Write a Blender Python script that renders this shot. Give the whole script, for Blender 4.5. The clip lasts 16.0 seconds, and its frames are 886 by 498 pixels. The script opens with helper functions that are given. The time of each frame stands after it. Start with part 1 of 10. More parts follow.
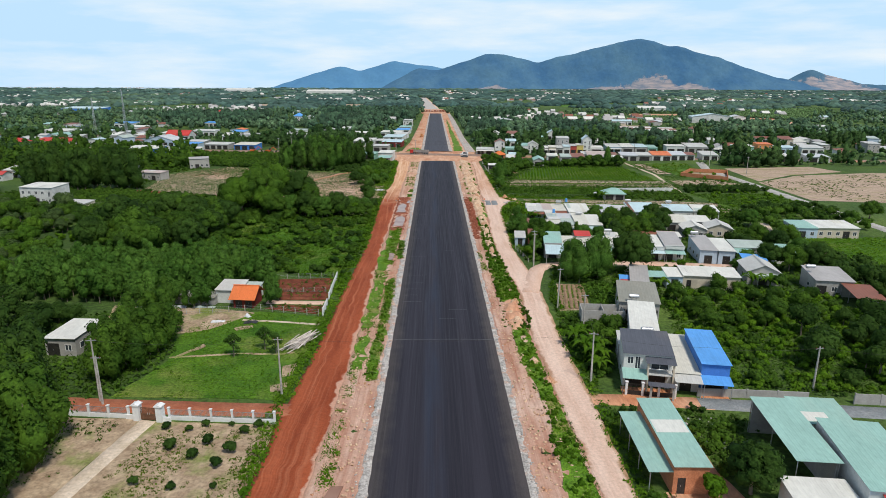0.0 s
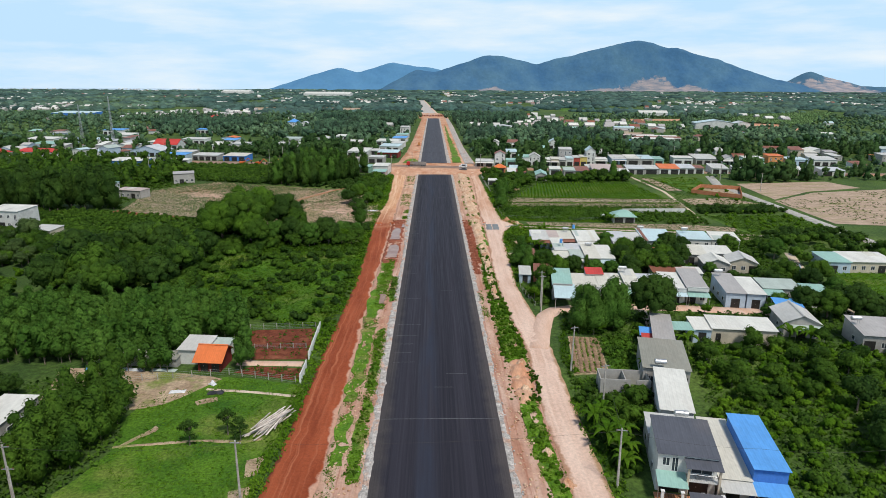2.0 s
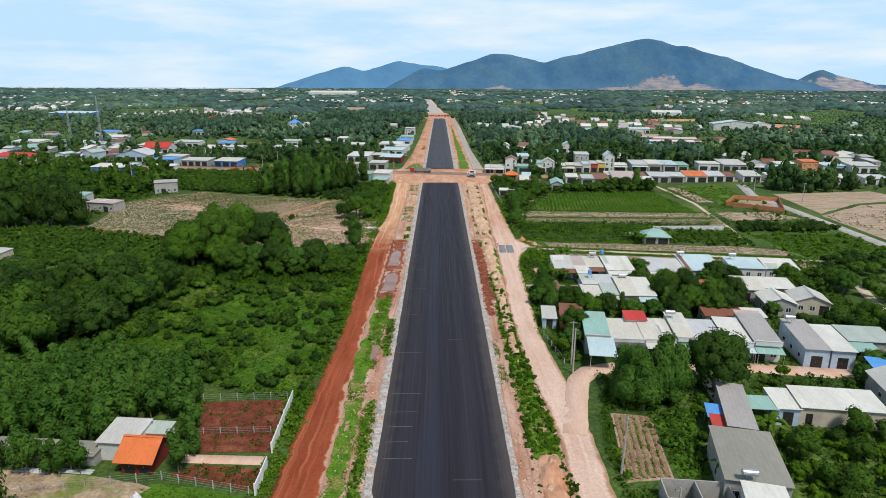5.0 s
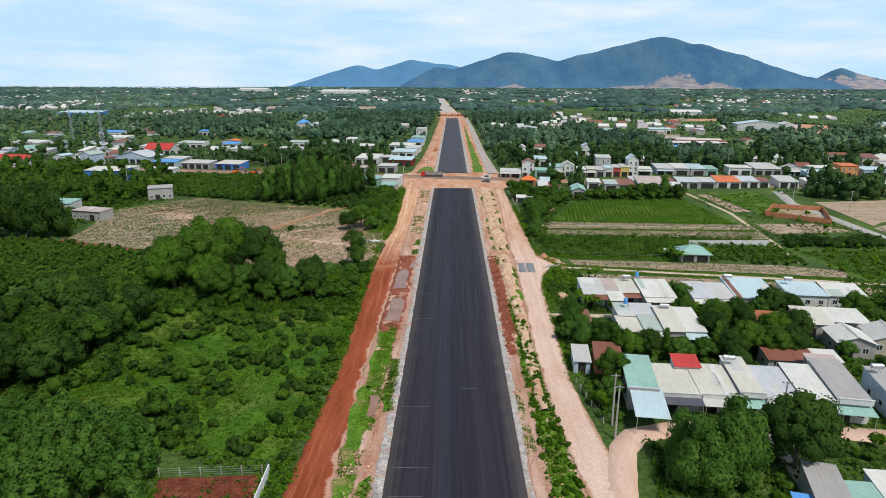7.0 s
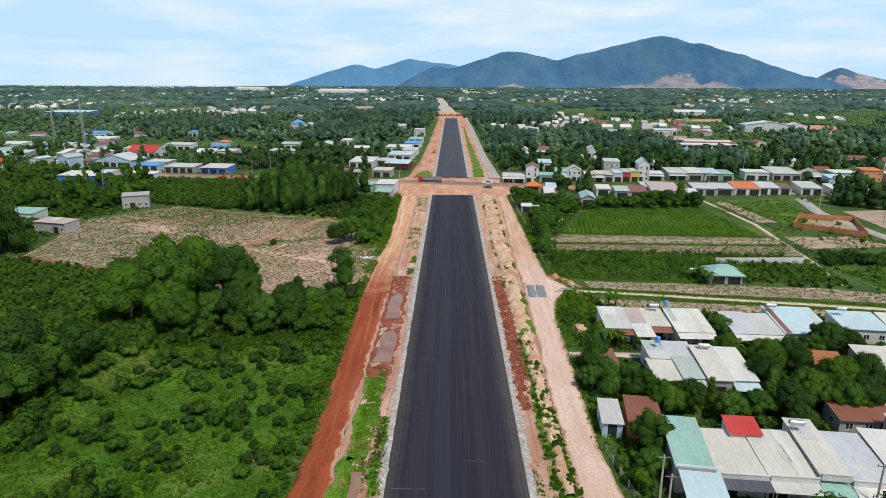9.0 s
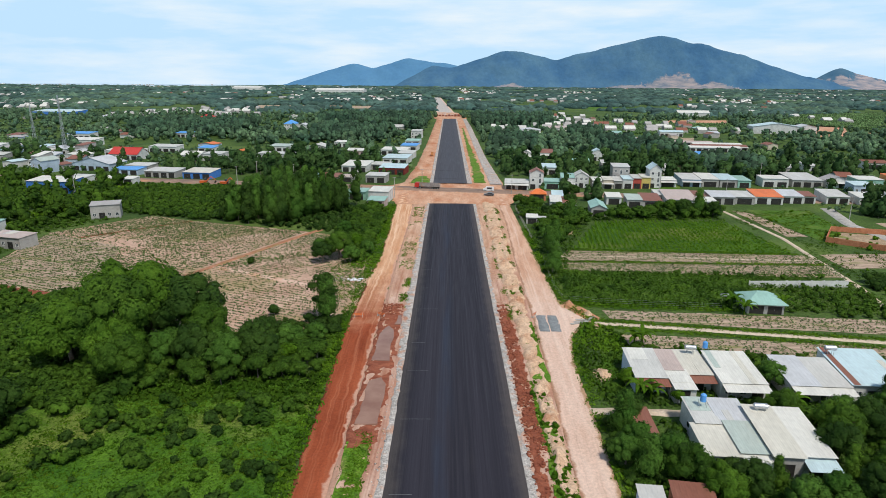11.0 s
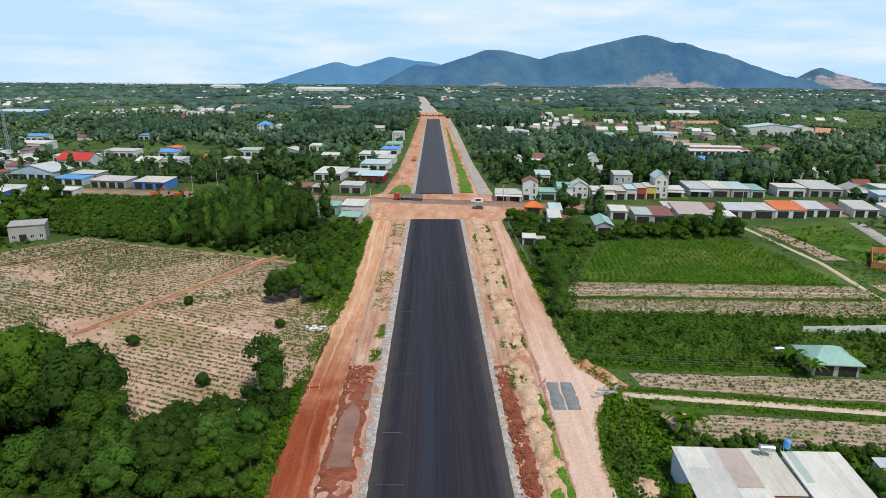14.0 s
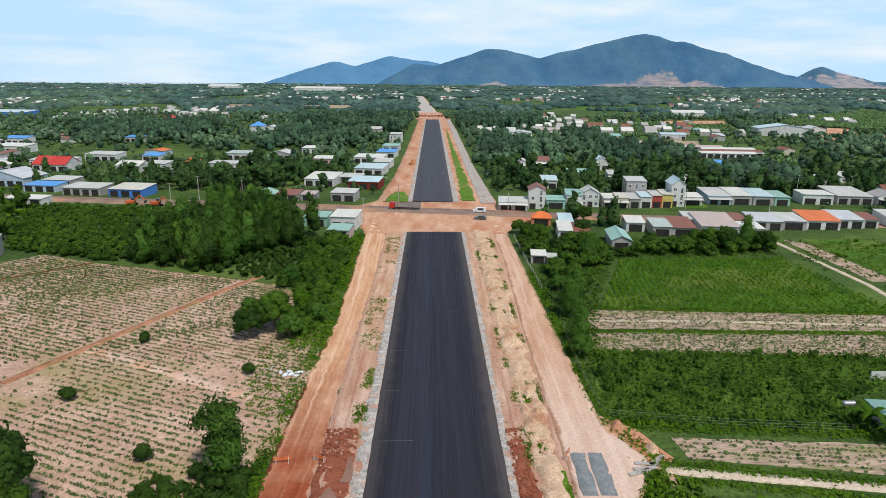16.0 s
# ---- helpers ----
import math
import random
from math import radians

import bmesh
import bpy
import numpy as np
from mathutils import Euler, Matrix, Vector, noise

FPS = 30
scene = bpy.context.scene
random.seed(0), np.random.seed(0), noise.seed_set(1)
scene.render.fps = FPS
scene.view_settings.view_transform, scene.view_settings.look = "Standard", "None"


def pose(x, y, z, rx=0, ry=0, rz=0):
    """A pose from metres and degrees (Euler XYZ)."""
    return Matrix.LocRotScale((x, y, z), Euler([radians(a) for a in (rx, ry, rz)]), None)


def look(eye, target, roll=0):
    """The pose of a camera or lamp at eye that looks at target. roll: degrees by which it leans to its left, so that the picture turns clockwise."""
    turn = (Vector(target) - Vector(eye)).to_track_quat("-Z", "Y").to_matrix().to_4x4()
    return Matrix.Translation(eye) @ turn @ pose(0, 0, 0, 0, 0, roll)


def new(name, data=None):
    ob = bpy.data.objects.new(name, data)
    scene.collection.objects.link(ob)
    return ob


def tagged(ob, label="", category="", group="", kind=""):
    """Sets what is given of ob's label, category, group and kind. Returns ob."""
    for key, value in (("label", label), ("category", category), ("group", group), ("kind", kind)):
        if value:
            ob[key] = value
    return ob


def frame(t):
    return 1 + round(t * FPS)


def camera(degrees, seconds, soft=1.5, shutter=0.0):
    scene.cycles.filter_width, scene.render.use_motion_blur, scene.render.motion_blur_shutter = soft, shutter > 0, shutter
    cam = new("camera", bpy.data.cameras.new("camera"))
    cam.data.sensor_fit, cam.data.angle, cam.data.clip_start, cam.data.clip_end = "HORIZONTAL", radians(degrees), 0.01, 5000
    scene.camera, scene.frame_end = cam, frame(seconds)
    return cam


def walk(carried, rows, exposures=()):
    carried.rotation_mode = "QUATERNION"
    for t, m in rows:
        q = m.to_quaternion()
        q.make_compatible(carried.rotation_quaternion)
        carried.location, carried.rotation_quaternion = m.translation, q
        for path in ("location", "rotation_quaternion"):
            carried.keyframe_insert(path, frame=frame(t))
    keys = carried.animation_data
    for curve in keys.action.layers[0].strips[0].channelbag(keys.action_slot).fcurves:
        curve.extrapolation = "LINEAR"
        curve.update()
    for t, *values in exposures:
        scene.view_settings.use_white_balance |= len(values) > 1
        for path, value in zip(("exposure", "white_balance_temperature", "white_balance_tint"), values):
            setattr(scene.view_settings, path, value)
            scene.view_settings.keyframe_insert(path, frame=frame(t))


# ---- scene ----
cam = camera(72.2, 16.0, soft=0.7)
METRES, EYE, TILT, LEAN, TURN = 159.57, 45.0, 0.0, 0.0, -0.85
ROWS = [
    (0.0, 0.0, 0.0, -0.0081, 0.07, -15.29, -0.26),
    (0.5, 0.0007, 0.0282, -0.0, 0.03, -15.27, -0.27),
    (1.0, 0.0013, 0.0564, 0.0085, -0.02, -15.21, -0.31),
    (1.5, 0.0018, 0.0842, 0.0164, -0.05, -15.18, -0.33),
    (2.0, 0.0019, 0.1117, 0.0222, -0.07, -15.21, -0.32),
    (2.5, 0.0017, 0.1394, 0.025, -0.08, -15.24, -0.31),
    (3.0, 0.0017, 0.1676, 0.0256, -0.09, -15.25, -0.31),
    (3.5, 0.0019, 0.197, 0.026, -0.11, -15.27, -0.31),
    (4.0, 0.002, 0.2275, 0.0263, -0.12, -15.28, -0.31),
    (6.5, 0.0002, 0.3848, 0.0269, 1.71, -15.45, -0.24),
    (7.0, -0.0008, 0.4164, 0.0266, 1.69, -15.46, -0.24),
    (7.5, -0.0018, 0.448, 0.0263, 1.66, -15.48, -0.26),
    (8.0, -0.0031, 0.4796, 0.0263, 1.63, -15.5, -0.26),
    (8.5, -0.0042, 0.511, 0.0259, 1.6, -15.51, -0.28),
    (9.0, -0.0052, 0.5431, 0.0257, 1.56, -15.52, -0.3),
    (11.5, -0.0089, 0.7039, 0.0253, 1.38, -15.57, -0.46),
    (12.0, -0.0095, 0.7367, 0.0249, 1.34, -15.58, -0.46),
    (12.5, -0.0097, 0.7701, 0.0246, 1.27, -15.59, -0.46),
    (13.0, -0.0098, 0.8035, 0.0248, 0.79, -15.6, -0.49),
    (13.5, -0.0101, 0.8361, 0.0246, 0.21, -15.62, -0.51),
    (14.0, -0.0102, 0.8683, 0.0245, -0.08, -15.65, -0.53),
    (14.5, -0.0101, 0.9004, 0.024, -0.09, -15.66, -0.51),
    (15.0, -0.0103, 0.9324, 0.0239, -0.12, -15.68, -0.52),
    (15.5, -0.0102, 0.9641, 0.0235, -0.14, -15.7, -0.49),
    (16.0, -0.0098, 0.9959, 0.0232, -0.14, -15.7, -0.48),
]
walk(cam, [(t, pose(-1.6, 0, EYE, TILT, LEAN, TURN) @ pose(METRES * x, METRES * y, METRES * z, 90 + pitch, roll, yaw)) for t, x, y, z, yaw, pitch, roll in ROWS])

# ---- world, sun ----
SUN_AZ, SUN_EL = 150.0, 58.0        # degrees: clockwise from +y, and above the horizon
world = bpy.data.worlds.new("sky")
scene.world = world
world.use_nodes = True
wn, wl = world.node_tree.nodes, world.node_tree.links
bg = wn["Background"]
sky = wn.new("ShaderNodeTexSky")
sky.sky_type = "NISHITA"
sky.sun_disc = False
sky.sun_elevation, sky.sun_rotation = radians(SUN_EL), radians(SUN_AZ)
sky.air_density, sky.dust_density, sky.ozone_density = 1.0, 0.5, 1.0
wtc = wn.new("ShaderNodeTexCoord")
wmap = wn.new("ShaderNodeMapping")
wmap.inputs["Scale"].default_value = (1.6, 1.6, 9.0)
wcl = wn.new("ShaderNodeTexNoise")
wcl.inputs["Scale"].default_value = 2.6
wcl.inputs["Detail"].default_value = 7.0
wcl.inputs["Roughness"].default_value = 0.55
wramp = wn.new("ShaderNodeValToRGB")
wramp.color_ramp.elements[0].position, wramp.color_ramp.elements[0].color = 0.42, (0.0, 0.0, 0.0, 1)
wramp.color_ramp.elements[1].position, wramp.color_ramp.elements[1].color = 0.70, (1.0, 1.0, 1.0, 1)
wveil = wn.new("ShaderNodeMix")               # thin blue veil with whiter cloud streaks
wveil.data_type = "RGBA"
wveil.inputs["A"].default_value = (6.0, 8.7, 11.2, 1)
wveil.inputs["B"].default_value = (9.4, 10.3, 10.9, 1)
wmix = wn.new("ShaderNodeMix")
wmix.data_type = "RGBA"
wl.new(wtc.outputs["Generated"], wmap.inputs["Vector"])
wl.new(wmap.outputs["Vector"], wcl.inputs["Vector"])
wl.new(wcl.outputs["Fac"], wramp.inputs["Fac"])
wl.new(wramp.outputs["Color"], wveil.inputs["Factor"])
wl.new(sky.outputs["Color"], wmix.inputs["A"])
wl.new(wveil.outputs["Result"], wmix.inputs["B"])
wl.new(wmix.outputs["Result"], bg.inputs["Color"])
wsep = wn.new("ShaderNodeSeparateXYZ")
wopen = wn.new("ShaderNodeMapRange")          # the cloud veil is dense towards the horizon and opens overhead
wopen.inputs["From Min"].default_value, wopen.inputs["From Max"].default_value = 0.20, 0.60
wopen.inputs["To Min"].default_value, wopen.inputs["To Max"].default_value = 1.0, 0.05
wl.new(wtc.outputs["Generated"], wsep.inputs[0])
wl.new(wsep.outputs["Z"], wopen.inputs["Value"])
wl.new(wopen.outputs["Result"], wmix.inputs["Factor"])
bg.inputs["Strength"].default_value = 0.090
sun = new("sun", bpy.data.lights.new("sun", "SUN"))
sun.data.energy, sun.data.angle, sun.data.color = 3.3, radians(9.0), (1.0, 0.95, 0.87)
a, e = radians(SUN_AZ), radians(SUN_EL)
sun.matrix_world = look((0, 0, 200), Vector((0, 0, 200)) - 100 * Vector((math.sin(a) * math.cos(e), math.cos(a) * math.cos(e), math.sin(e))))
scene.view_settings.exposure = 0.0

# ---- materials ----
MATS = {}


def surface(name, c1, c2, scale, fine=0.0, c3=None, rough=0.85, bump=0.0, metal=0.0, island=0.0, rand=0.0, stretch=(1, 1, 1), spread=(0.35, 0.65), grain=0.25):
    """A procedural surface: two colours mixed at one scale, a fine grain, a third colour in patches, relief."""
    if name in MATS:
        return MATS[name]
    m = bpy.data.materials.new(name)
    m.use_nodes = True
    n, l = m.node_tree.nodes, m.node_tree.links
    b = n["Principled BSDF"]
    b.inputs["Roughness"].default_value = rough
    b.inputs["Metallic"].default_value = metal
    b.inputs["Specular IOR Level"].default_value = 0.25
    geo = n.new("ShaderNodeNewGeometry")
    mp = n.new("ShaderNodeMapping")
    mp.inputs["Scale"].default_value = stretch
    l.new(geo.outputs["Position"], mp.inputs["Vector"])

    def tex(s, detail=8.0, offset=0.0):
        t = n.new("ShaderNodeTexNoise")
        t.inputs["Roughness"].default_value = 0.62
        t.inputs["Scale"].default_value = s
        t.inputs["Detail"].default_value = detail
        if offset:
            o = n.new("ShaderNodeVectorMath")
            o.inputs[1].default_value = (offset, offset * 1.7, 0)
            l.new(mp.outputs["Vector"], o.inputs[0])
            l.new(o.outputs["Vector"], t.inputs["Vector"])
        else:
            l.new(mp.outputs["Vector"], t.inputs["Vector"])
        return t

    def spreaded(sock, lo, hi):
        r = n.new("ShaderNodeMapRange")
        r.inputs["From Min"].default_value, r.inputs["From Max"].default_value = lo, hi
        l.new(sock, r.inputs["Value"])
        return r.outputs["Result"]

    def mixed(fac, ca, cb, mode="MIX"):
        x = n.new("ShaderNodeMix")
        x.data_type, x.blend_type = "RGBA", mode
        for sock, v in ((x.inputs["Factor"], fac), (x.inputs["A"], ca), (x.inputs["B"], cb)):
            if hasattr(v, "is_linked"):
                l.new(v, sock)
            else:
                sock.default_value = v if isinstance(v, float) else (*v, 1)
        return x.outputs["Result"]

    col = mixed(spreaded(tex(scale).outputs["Fac"], *spread), c1, c2)
    if c3:
        col = mixed(spreaded(tex(scale * 0.37, 5.0, 31.0).outputs["Fac"], 0.52, 0.66), col, c3)
    g = None
    if fine:
        g = tex(fine, 3.0).outputs["Fac"]
        v = spreaded(g, 0.25, 0.75)
        k = n.new("ShaderNodeMapRange")
        k.inputs["To Min"].default_value, k.inputs["To Max"].default_value = 1 - grain, 1 + grain
        l.new(v, k.inputs["Value"])
        cmb = n.new("ShaderNodeCombineColor")
        for i in range(3):
            l.new(k.outputs["Result"], cmb.inputs[i])
        col = mixed(1.0, col, cmb.outputs["Color"], "MULTIPLY")
    if island or rand:
        src = geo.outputs["Random Per Island"] if island else n.new("ShaderNodeObjectInfo").outputs["Random"]
        amt = island or rand
        h = n.new("ShaderNodeHueSaturation")
        k = n.new("ShaderNodeMapRange")
        k.inputs["To Min"].default_value, k.inputs["To Max"].default_value = 1 - amt, 1 + amt
        l.new(src, k.inputs["Value"])
        l.new(k.outputs["Result"], h.inputs["Value"])
        l.new(col, h.inputs["Color"])
        col = h.outputs["Color"]
    l.new(col, b.inputs["Base Color"])
    if bump:
        bp = n.new("ShaderNodeBump")
        bp.inputs["Strength"].default_value = 0.8
        bp.inputs["Distance"].default_value = bump
        l.new(g if g is not None else tex(scale * 6).outputs["Fac"], bp.inputs["Height"])
        l.new(bp.outputs["Normal"], b.inputs["Normal"])
    MATS[name] = m
    return m


def leafy(name, c1, c2, scale=0.16, island=0.22):
    """Foliage: hue drifts from tree to tree, value from leaf clump to leaf clump; some light shines through."""
    m = surface(name, c1, c2, scale, 2.6, rough=0.75, island=island, grain=0.42, bump=0.18)
    n, l = m.node_tree.nodes, m.node_tree.links
    b, out = n["Principled BSDF"], n["Material Output"]
    b.inputs["Specular IOR Level"].default_value = 0.12
    tr, mx = n.new("ShaderNodeBsdfTranslucent"), n.new("ShaderNodeMixShader")
    src = b.inputs["Base Color"].links[0].from_socket
    l.new(src, tr.inputs["Color"])
    mx.inputs[0].default_value = 0.40
    l.new(b.outputs[0], mx.inputs[1])
    l.new(tr.outputs[0], mx.inputs[2])
    l.new(mx.outputs[0], out.inputs["Surface"])
    return m


class Nodes:
    """A small bench for node trees: noise, maths and mixes by one call each."""

    def __init__(self, m):
        self.n, self.l = m.node_tree.nodes, m.node_tree.links

    def put(self, sock, v):
        if hasattr(v, "is_linked"):
            self.l.new(v, sock)
        else:
            sock.default_value = (*v, 1) if isinstance(v, tuple) and len(v) == 3 and sock.type == "RGBA" else v

    def value(self, op, a, b=0.0, c=0.0):
        x = self.n.new("ShaderNodeMath")
        x.operation = op
        for i, v in enumerate((a, b, c)):
            self.put(x.inputs[i], v)
        return x.outputs[0]

    def ramp(self, v, lo, hi, a=0.0, b=1.0):
        x = self.n.new("ShaderNodeMapRange")
        for k, w in (("Value", v), ("From Min", lo), ("From Max", hi), ("To Min", a), ("To Max", b)):
            self.put(x.inputs[k], w)
        return x.outputs["Result"]

    def mix(self, f, a, b):
        x = self.n.new("ShaderNodeMix")
        x.data_type = "RGBA"
        for k, w in (("Factor", f), ("A", a), ("B", b)):
            self.put(x.inputs[k], w)
        return x.outputs["Result"]

    def noise(self, vec, scale, detail=4.0, rough=0.55):
        x = self.n.new("ShaderNodeTexNoise")
        for k, w in (("Vector", vec), ("Scale", scale), ("Detail", detail), ("Roughness", rough)):
            self.put(x.inputs[k], w)
        return x.outputs["Fac"]

    def vec(self, x, y, z=0.0):
        c = self.n.new("ShaderNodeCombineXYZ")
        for i, v in enumerate((x, y, z)):
            self.put(c.inputs[i], v)
        return c.outputs[0]

    def place(self):
        g = self.n.new("ShaderNodeNewGeometry")
        p = self.n.new("ShaderNodeSeparateXYZ")
        self.l.new(g.outputs["Position"], p.inputs[0])
        return g.outputs["Position"], p.outputs["X"], p.outputs["Y"]

    def lane(self, name):
        a = self.n.new("ShaderNodeAttribute")
        a.attribute_name = name
        return a.outputs["Fac"]


def bench(name, rough=0.95):
    m = bpy.data.materials.new(name)
    m.use_nodes = True
    b = m.node_tree.nodes["Principled BSDF"]
    b.inputs["Roughness"].default_value = rough
    b.inputs["Specular IOR Level"].default_value = 0.25
    return m, b, Nodes(m)


def relief(t, b, height, distance):
    bp = t.n.new("ShaderNodeBump")
    bp.inputs["Strength"].default_value, bp.inputs["Distance"].default_value = 0.8, distance
    t.l.new(height, bp.inputs["Height"])
    t.l.new(bp.outputs["Normal"], b.inputs["Normal"])


def driven_soil(name, near, far, y0, y1, track, left, right, reach=(0.8, 1.6), tracks=0.75):
    """A dirt road: soil that passes into another along the way, wheel tracks that follow it, ragged borders of other soil."""
    m, b, t = bench(name)
    pos, x, y = t.place()
    lat, rest = t.lane("lat"), t.lane("rest")
    bend = t.value("MULTIPLY", t.noise(t.vec(0.0, t.value("MULTIPLY", y, 0.014)), 1.0, 2.0), 1.6)
    run = t.vec(t.value("ADD", lat, bend), t.value("MULTIPLY", y, 0.012))
    broad = t.noise(t.vec(t.value("MULTIPLY", x, 0.5), t.value("MULTIPLY", y, 0.09)), 0.8, 6.0)
    wide, fine = t.noise(run, 1.1, 3.0), t.noise(run, 4.5, 3.0)
    grain = t.noise(pos, 2.4, 6.0, 0.7)
    blot = t.noise(pos, 0.22, 5.0)
    s_ = t.ramp(t.value("ADD", t.value("MULTIPLY", blot, 40.0), y), y0 + 20, y1 + 20)
    col = t.mix(s_, t.mix(t.ramp(broad, 0.36, 0.66), near[0], near[1]), t.mix(t.ramp(broad, 0.36, 0.66), far[0], far[1]))
    k = t.value("MULTIPLY", t.ramp(t.value("ADD", t.value("MULTIPLY", wide, 0.65), t.value("MULTIPLY", fine, 0.35)), 0.50, 0.66), tracks)
    col = t.mix(k, col, t.mix(s_, track[0], track[1]))
    dk = t.value("MULTIPLY", t.ramp(t.value("ADD", t.value("MULTIPLY", wide, 0.5), t.value("MULTIPLY", fine, 0.5)), 0.44, 0.30), 0.55 * tracks)
    col = t.mix(dk, col, t.mix(s_, tuple(0.62 * v for v in near[0]), tuple(0.62 * v for v in far[0])))
    wave = t.value("ADD", t.value("MULTIPLY", t.noise(pos, 0.5, 5.0, 0.65), 1.8), t.value("MULTIPLY", t.noise(pos, 0.10, 2.0), 2.4))
    for d, colour, w in ((lat, left, reach[0]), (rest, right, reach[1])):
        if colour:
            col = t.mix(t.ramp(t.value("SUBTRACT", d, t.value("MULTIPLY", t.value("SUBTRACT", wave, 2.1), 1.0)), w, w * 0.25), col, colour)
    g_ = t.ramp(grain, 0.2, 0.8, 0.74, 1.26)
    x_ = t.n.new("ShaderNodeMix")
    x_.data_type, x_.blend_type = "RGBA", "MULTIPLY"
    x_.inputs["Factor"].default_value = 1.0
    t.l.new(col, x_.inputs["A"])
    cc = t.n.new("ShaderNodeCombineColor")
    for i in range(3):
        t.l.new(g_, cc.inputs[i])
    t.l.new(cc.outputs[0], x_.inputs["B"])
    t.l.new(x_.outputs["Result"], b.inputs["Base Color"])
    relief(t, b, t.value("ADD", grain, t.value("MULTIPLY", wide, 1.6)), 0.07)
    return m


def asphalt(name="asphalt", worn=0.0):
    """New asphalt: the strips of the paver, fine drag lines, a bluish band of painted sky reflection, dust along both
    borders.
    """
    m, b, t = bench(name, 0.8)
    pos, x, y = t.place()
    lat, rest = t.lane("lat"), t.lane("rest")
    slow = t.value("MULTIPLY", y, 0.010)
    strips = t.noise(t.vec(x, t.value("MULTIPLY", slow, 0.5)), 0.42, 2.0)
    drag = t.noise(t.vec(x, slow), 3.2, 4.0, 0.7)
    cloud = t.noise(t.vec(t.value("MULTIPLY", x, 0.5), t.value("MULTIPLY", y, 0.035)), 0.9, 5.0)
    grain = t.noise(pos, 7.0, 4.0, 0.7)
    col = t.mix(t.ramp(strips, 0.40, 0.60), (0.0185, 0.0170, 0.0245), (0.0285, 0.0262, 0.0360))
    col = t.mix(t.value("MULTIPLY", t.ramp(drag, 0.48, 0.74), 0.55), col, (0.0400, 0.0365, 0.0460))
    col = t.mix(t.value("MULTIPLY", t.ramp(drag, 0.44, 0.28), 0.45), col, (0.0135, 0.0125, 0.0180))
    # bluish band near the middle: the sky's reflection put into the colour
    band = t.value("MULTIPLY", t.ramp(t.value("ABSOLUTE", t.value("ADD", x, t.value("MULTIPLY", cloud, 3.0))), 1.9, 0.5), t.ramp(cloud, 0.40, 0.66))
    col = t.mix(t.value("MULTIPLY", band, 0.75), col, (0.0240, 0.0330, 0.0560))
    dust = t.value("ADD", t.value("MULTIPLY", t.noise(pos, 0.30, 6.0, 0.65), 2.6), t.value("MULTIPLY", drag, 1.2))
    side = t.value("MINIMUM", lat, rest)
    col = t.mix(t.value("MULTIPLY", t.ramp(t.value("SUBTRACT", side, dust), 0.2, -1.5), 0.65), col, (0.090, 0.076, 0.070))
    col = t.mix(t.value("MULTIPLY", t.ramp(cloud, 0.60, 0.78), 0.30), col, (0.060, 0.054, 0.054))
    # worn is the share of pale haze grey mixed into the colour
    if worn:
        col = t.mix(t.ramp(cloud, 0.2, 0.8, worn * 0.8, worn), col, (0.088, 0.088, 0.102))
    x_ = t.n.new("ShaderNodeMix")
    x_.data_type, x_.blend_type = "RGBA", "MULTIPLY"
    x_.inputs["Factor"].default_value = 1.0
    cc = t.n.new("ShaderNodeCombineColor")
    for i in range(3):
        t.l.new(t.ramp(grain, 0.2, 0.8, 0.70, 1.30), cc.inputs[i])
    t.l.new(col, x_.inputs["A"])
    t.l.new(cc.outputs[0], x_.inputs["B"])
    t.l.new(x_.outputs["Result"], b.inputs["Base Color"])
    t.l.new(t.ramp(drag, 0.3, 0.7, 0.86, 0.62), b.inputs["Roughness"])
    relief(t, b, grain, 0.006)
    return m


ASPHALT = asphalt()
# the far stretch: same asphalt, lightened in colour as distance haze would
ASPHALT_HAZED = asphalt("dusty_hazed_asphalt", 0.62)
GRAVEL = surface("gravel", (0.27, 0.25, 0.23), (0.54, 0.50, 0.46), 1.2, 4.0, rough=0.95, bump=0.06, c3=(0.46, 0.28, 0.20), grain=0.5)
STONE = surface("crushed_stone", (0.34, 0.33, 0.31), (0.55, 0.53, 0.50), 2.0, rough=0.9, island=0.3)
SOIL = driven_soil("laterite_soil", ((0.40, 0.205, 0.135), (0.60, 0.42, 0.33)), ((0.47, 0.255, 0.155), (0.62, 0.42, 0.30)), 236, 290, ((0.30, 0.105, 0.060), (0.33, 0.15, 0.085)), (0.50, 0.30, 0.21), None, (0.7, 0.5), 0.6)
RED = driven_soil("haul_road_soil", ((0.225, 0.046, 0.016), (0.330, 0.078, 0.030)), ((0.55, 0.270, 0.135), (0.67, 0.410, 0.255)), 222, 262, ((0.400, 0.130, 0.062), (0.82, 0.61, 0.43)), (0.17, 0.045, 0.022), (0.50, 0.285, 0.20), (0.3, 0.45), 0.9)
REDBANK = surface("red_bank_soil", (0.20, 0.055, 0.03), (0.33, 0.11, 0.06), 0.5, 3.0, rough=0.95, bump=0.15, stretch=(1, 2, 1))
GARDENSOIL = surface("garden_soil", (0.105, 0.024, 0.011), (0.19, 0.055, 0.028), 0.6, 3.5, rough=0.95, bump=0.15, c3=(0.26, 0.095, 0.05), grain=0.5)
PATHSOIL = surface("path_soil", (0.30, 0.125, 0.065), (0.48, 0.24, 0.14), 0.5, 3.0, rough=0.95, bump=0.05, c3=(0.20, 0.17, 0.05), grain=0.4)
PINK = surface("pink_dirt_soil", (0.60, 0.40, 0.30), (0.67, 0.475, 0.375), 0.3, 2.5, rough=0.95, bump=0.03, stretch=(1.8, 0.4, 1), grain=0.12, c3=(0.60, 0.34, 0.22))
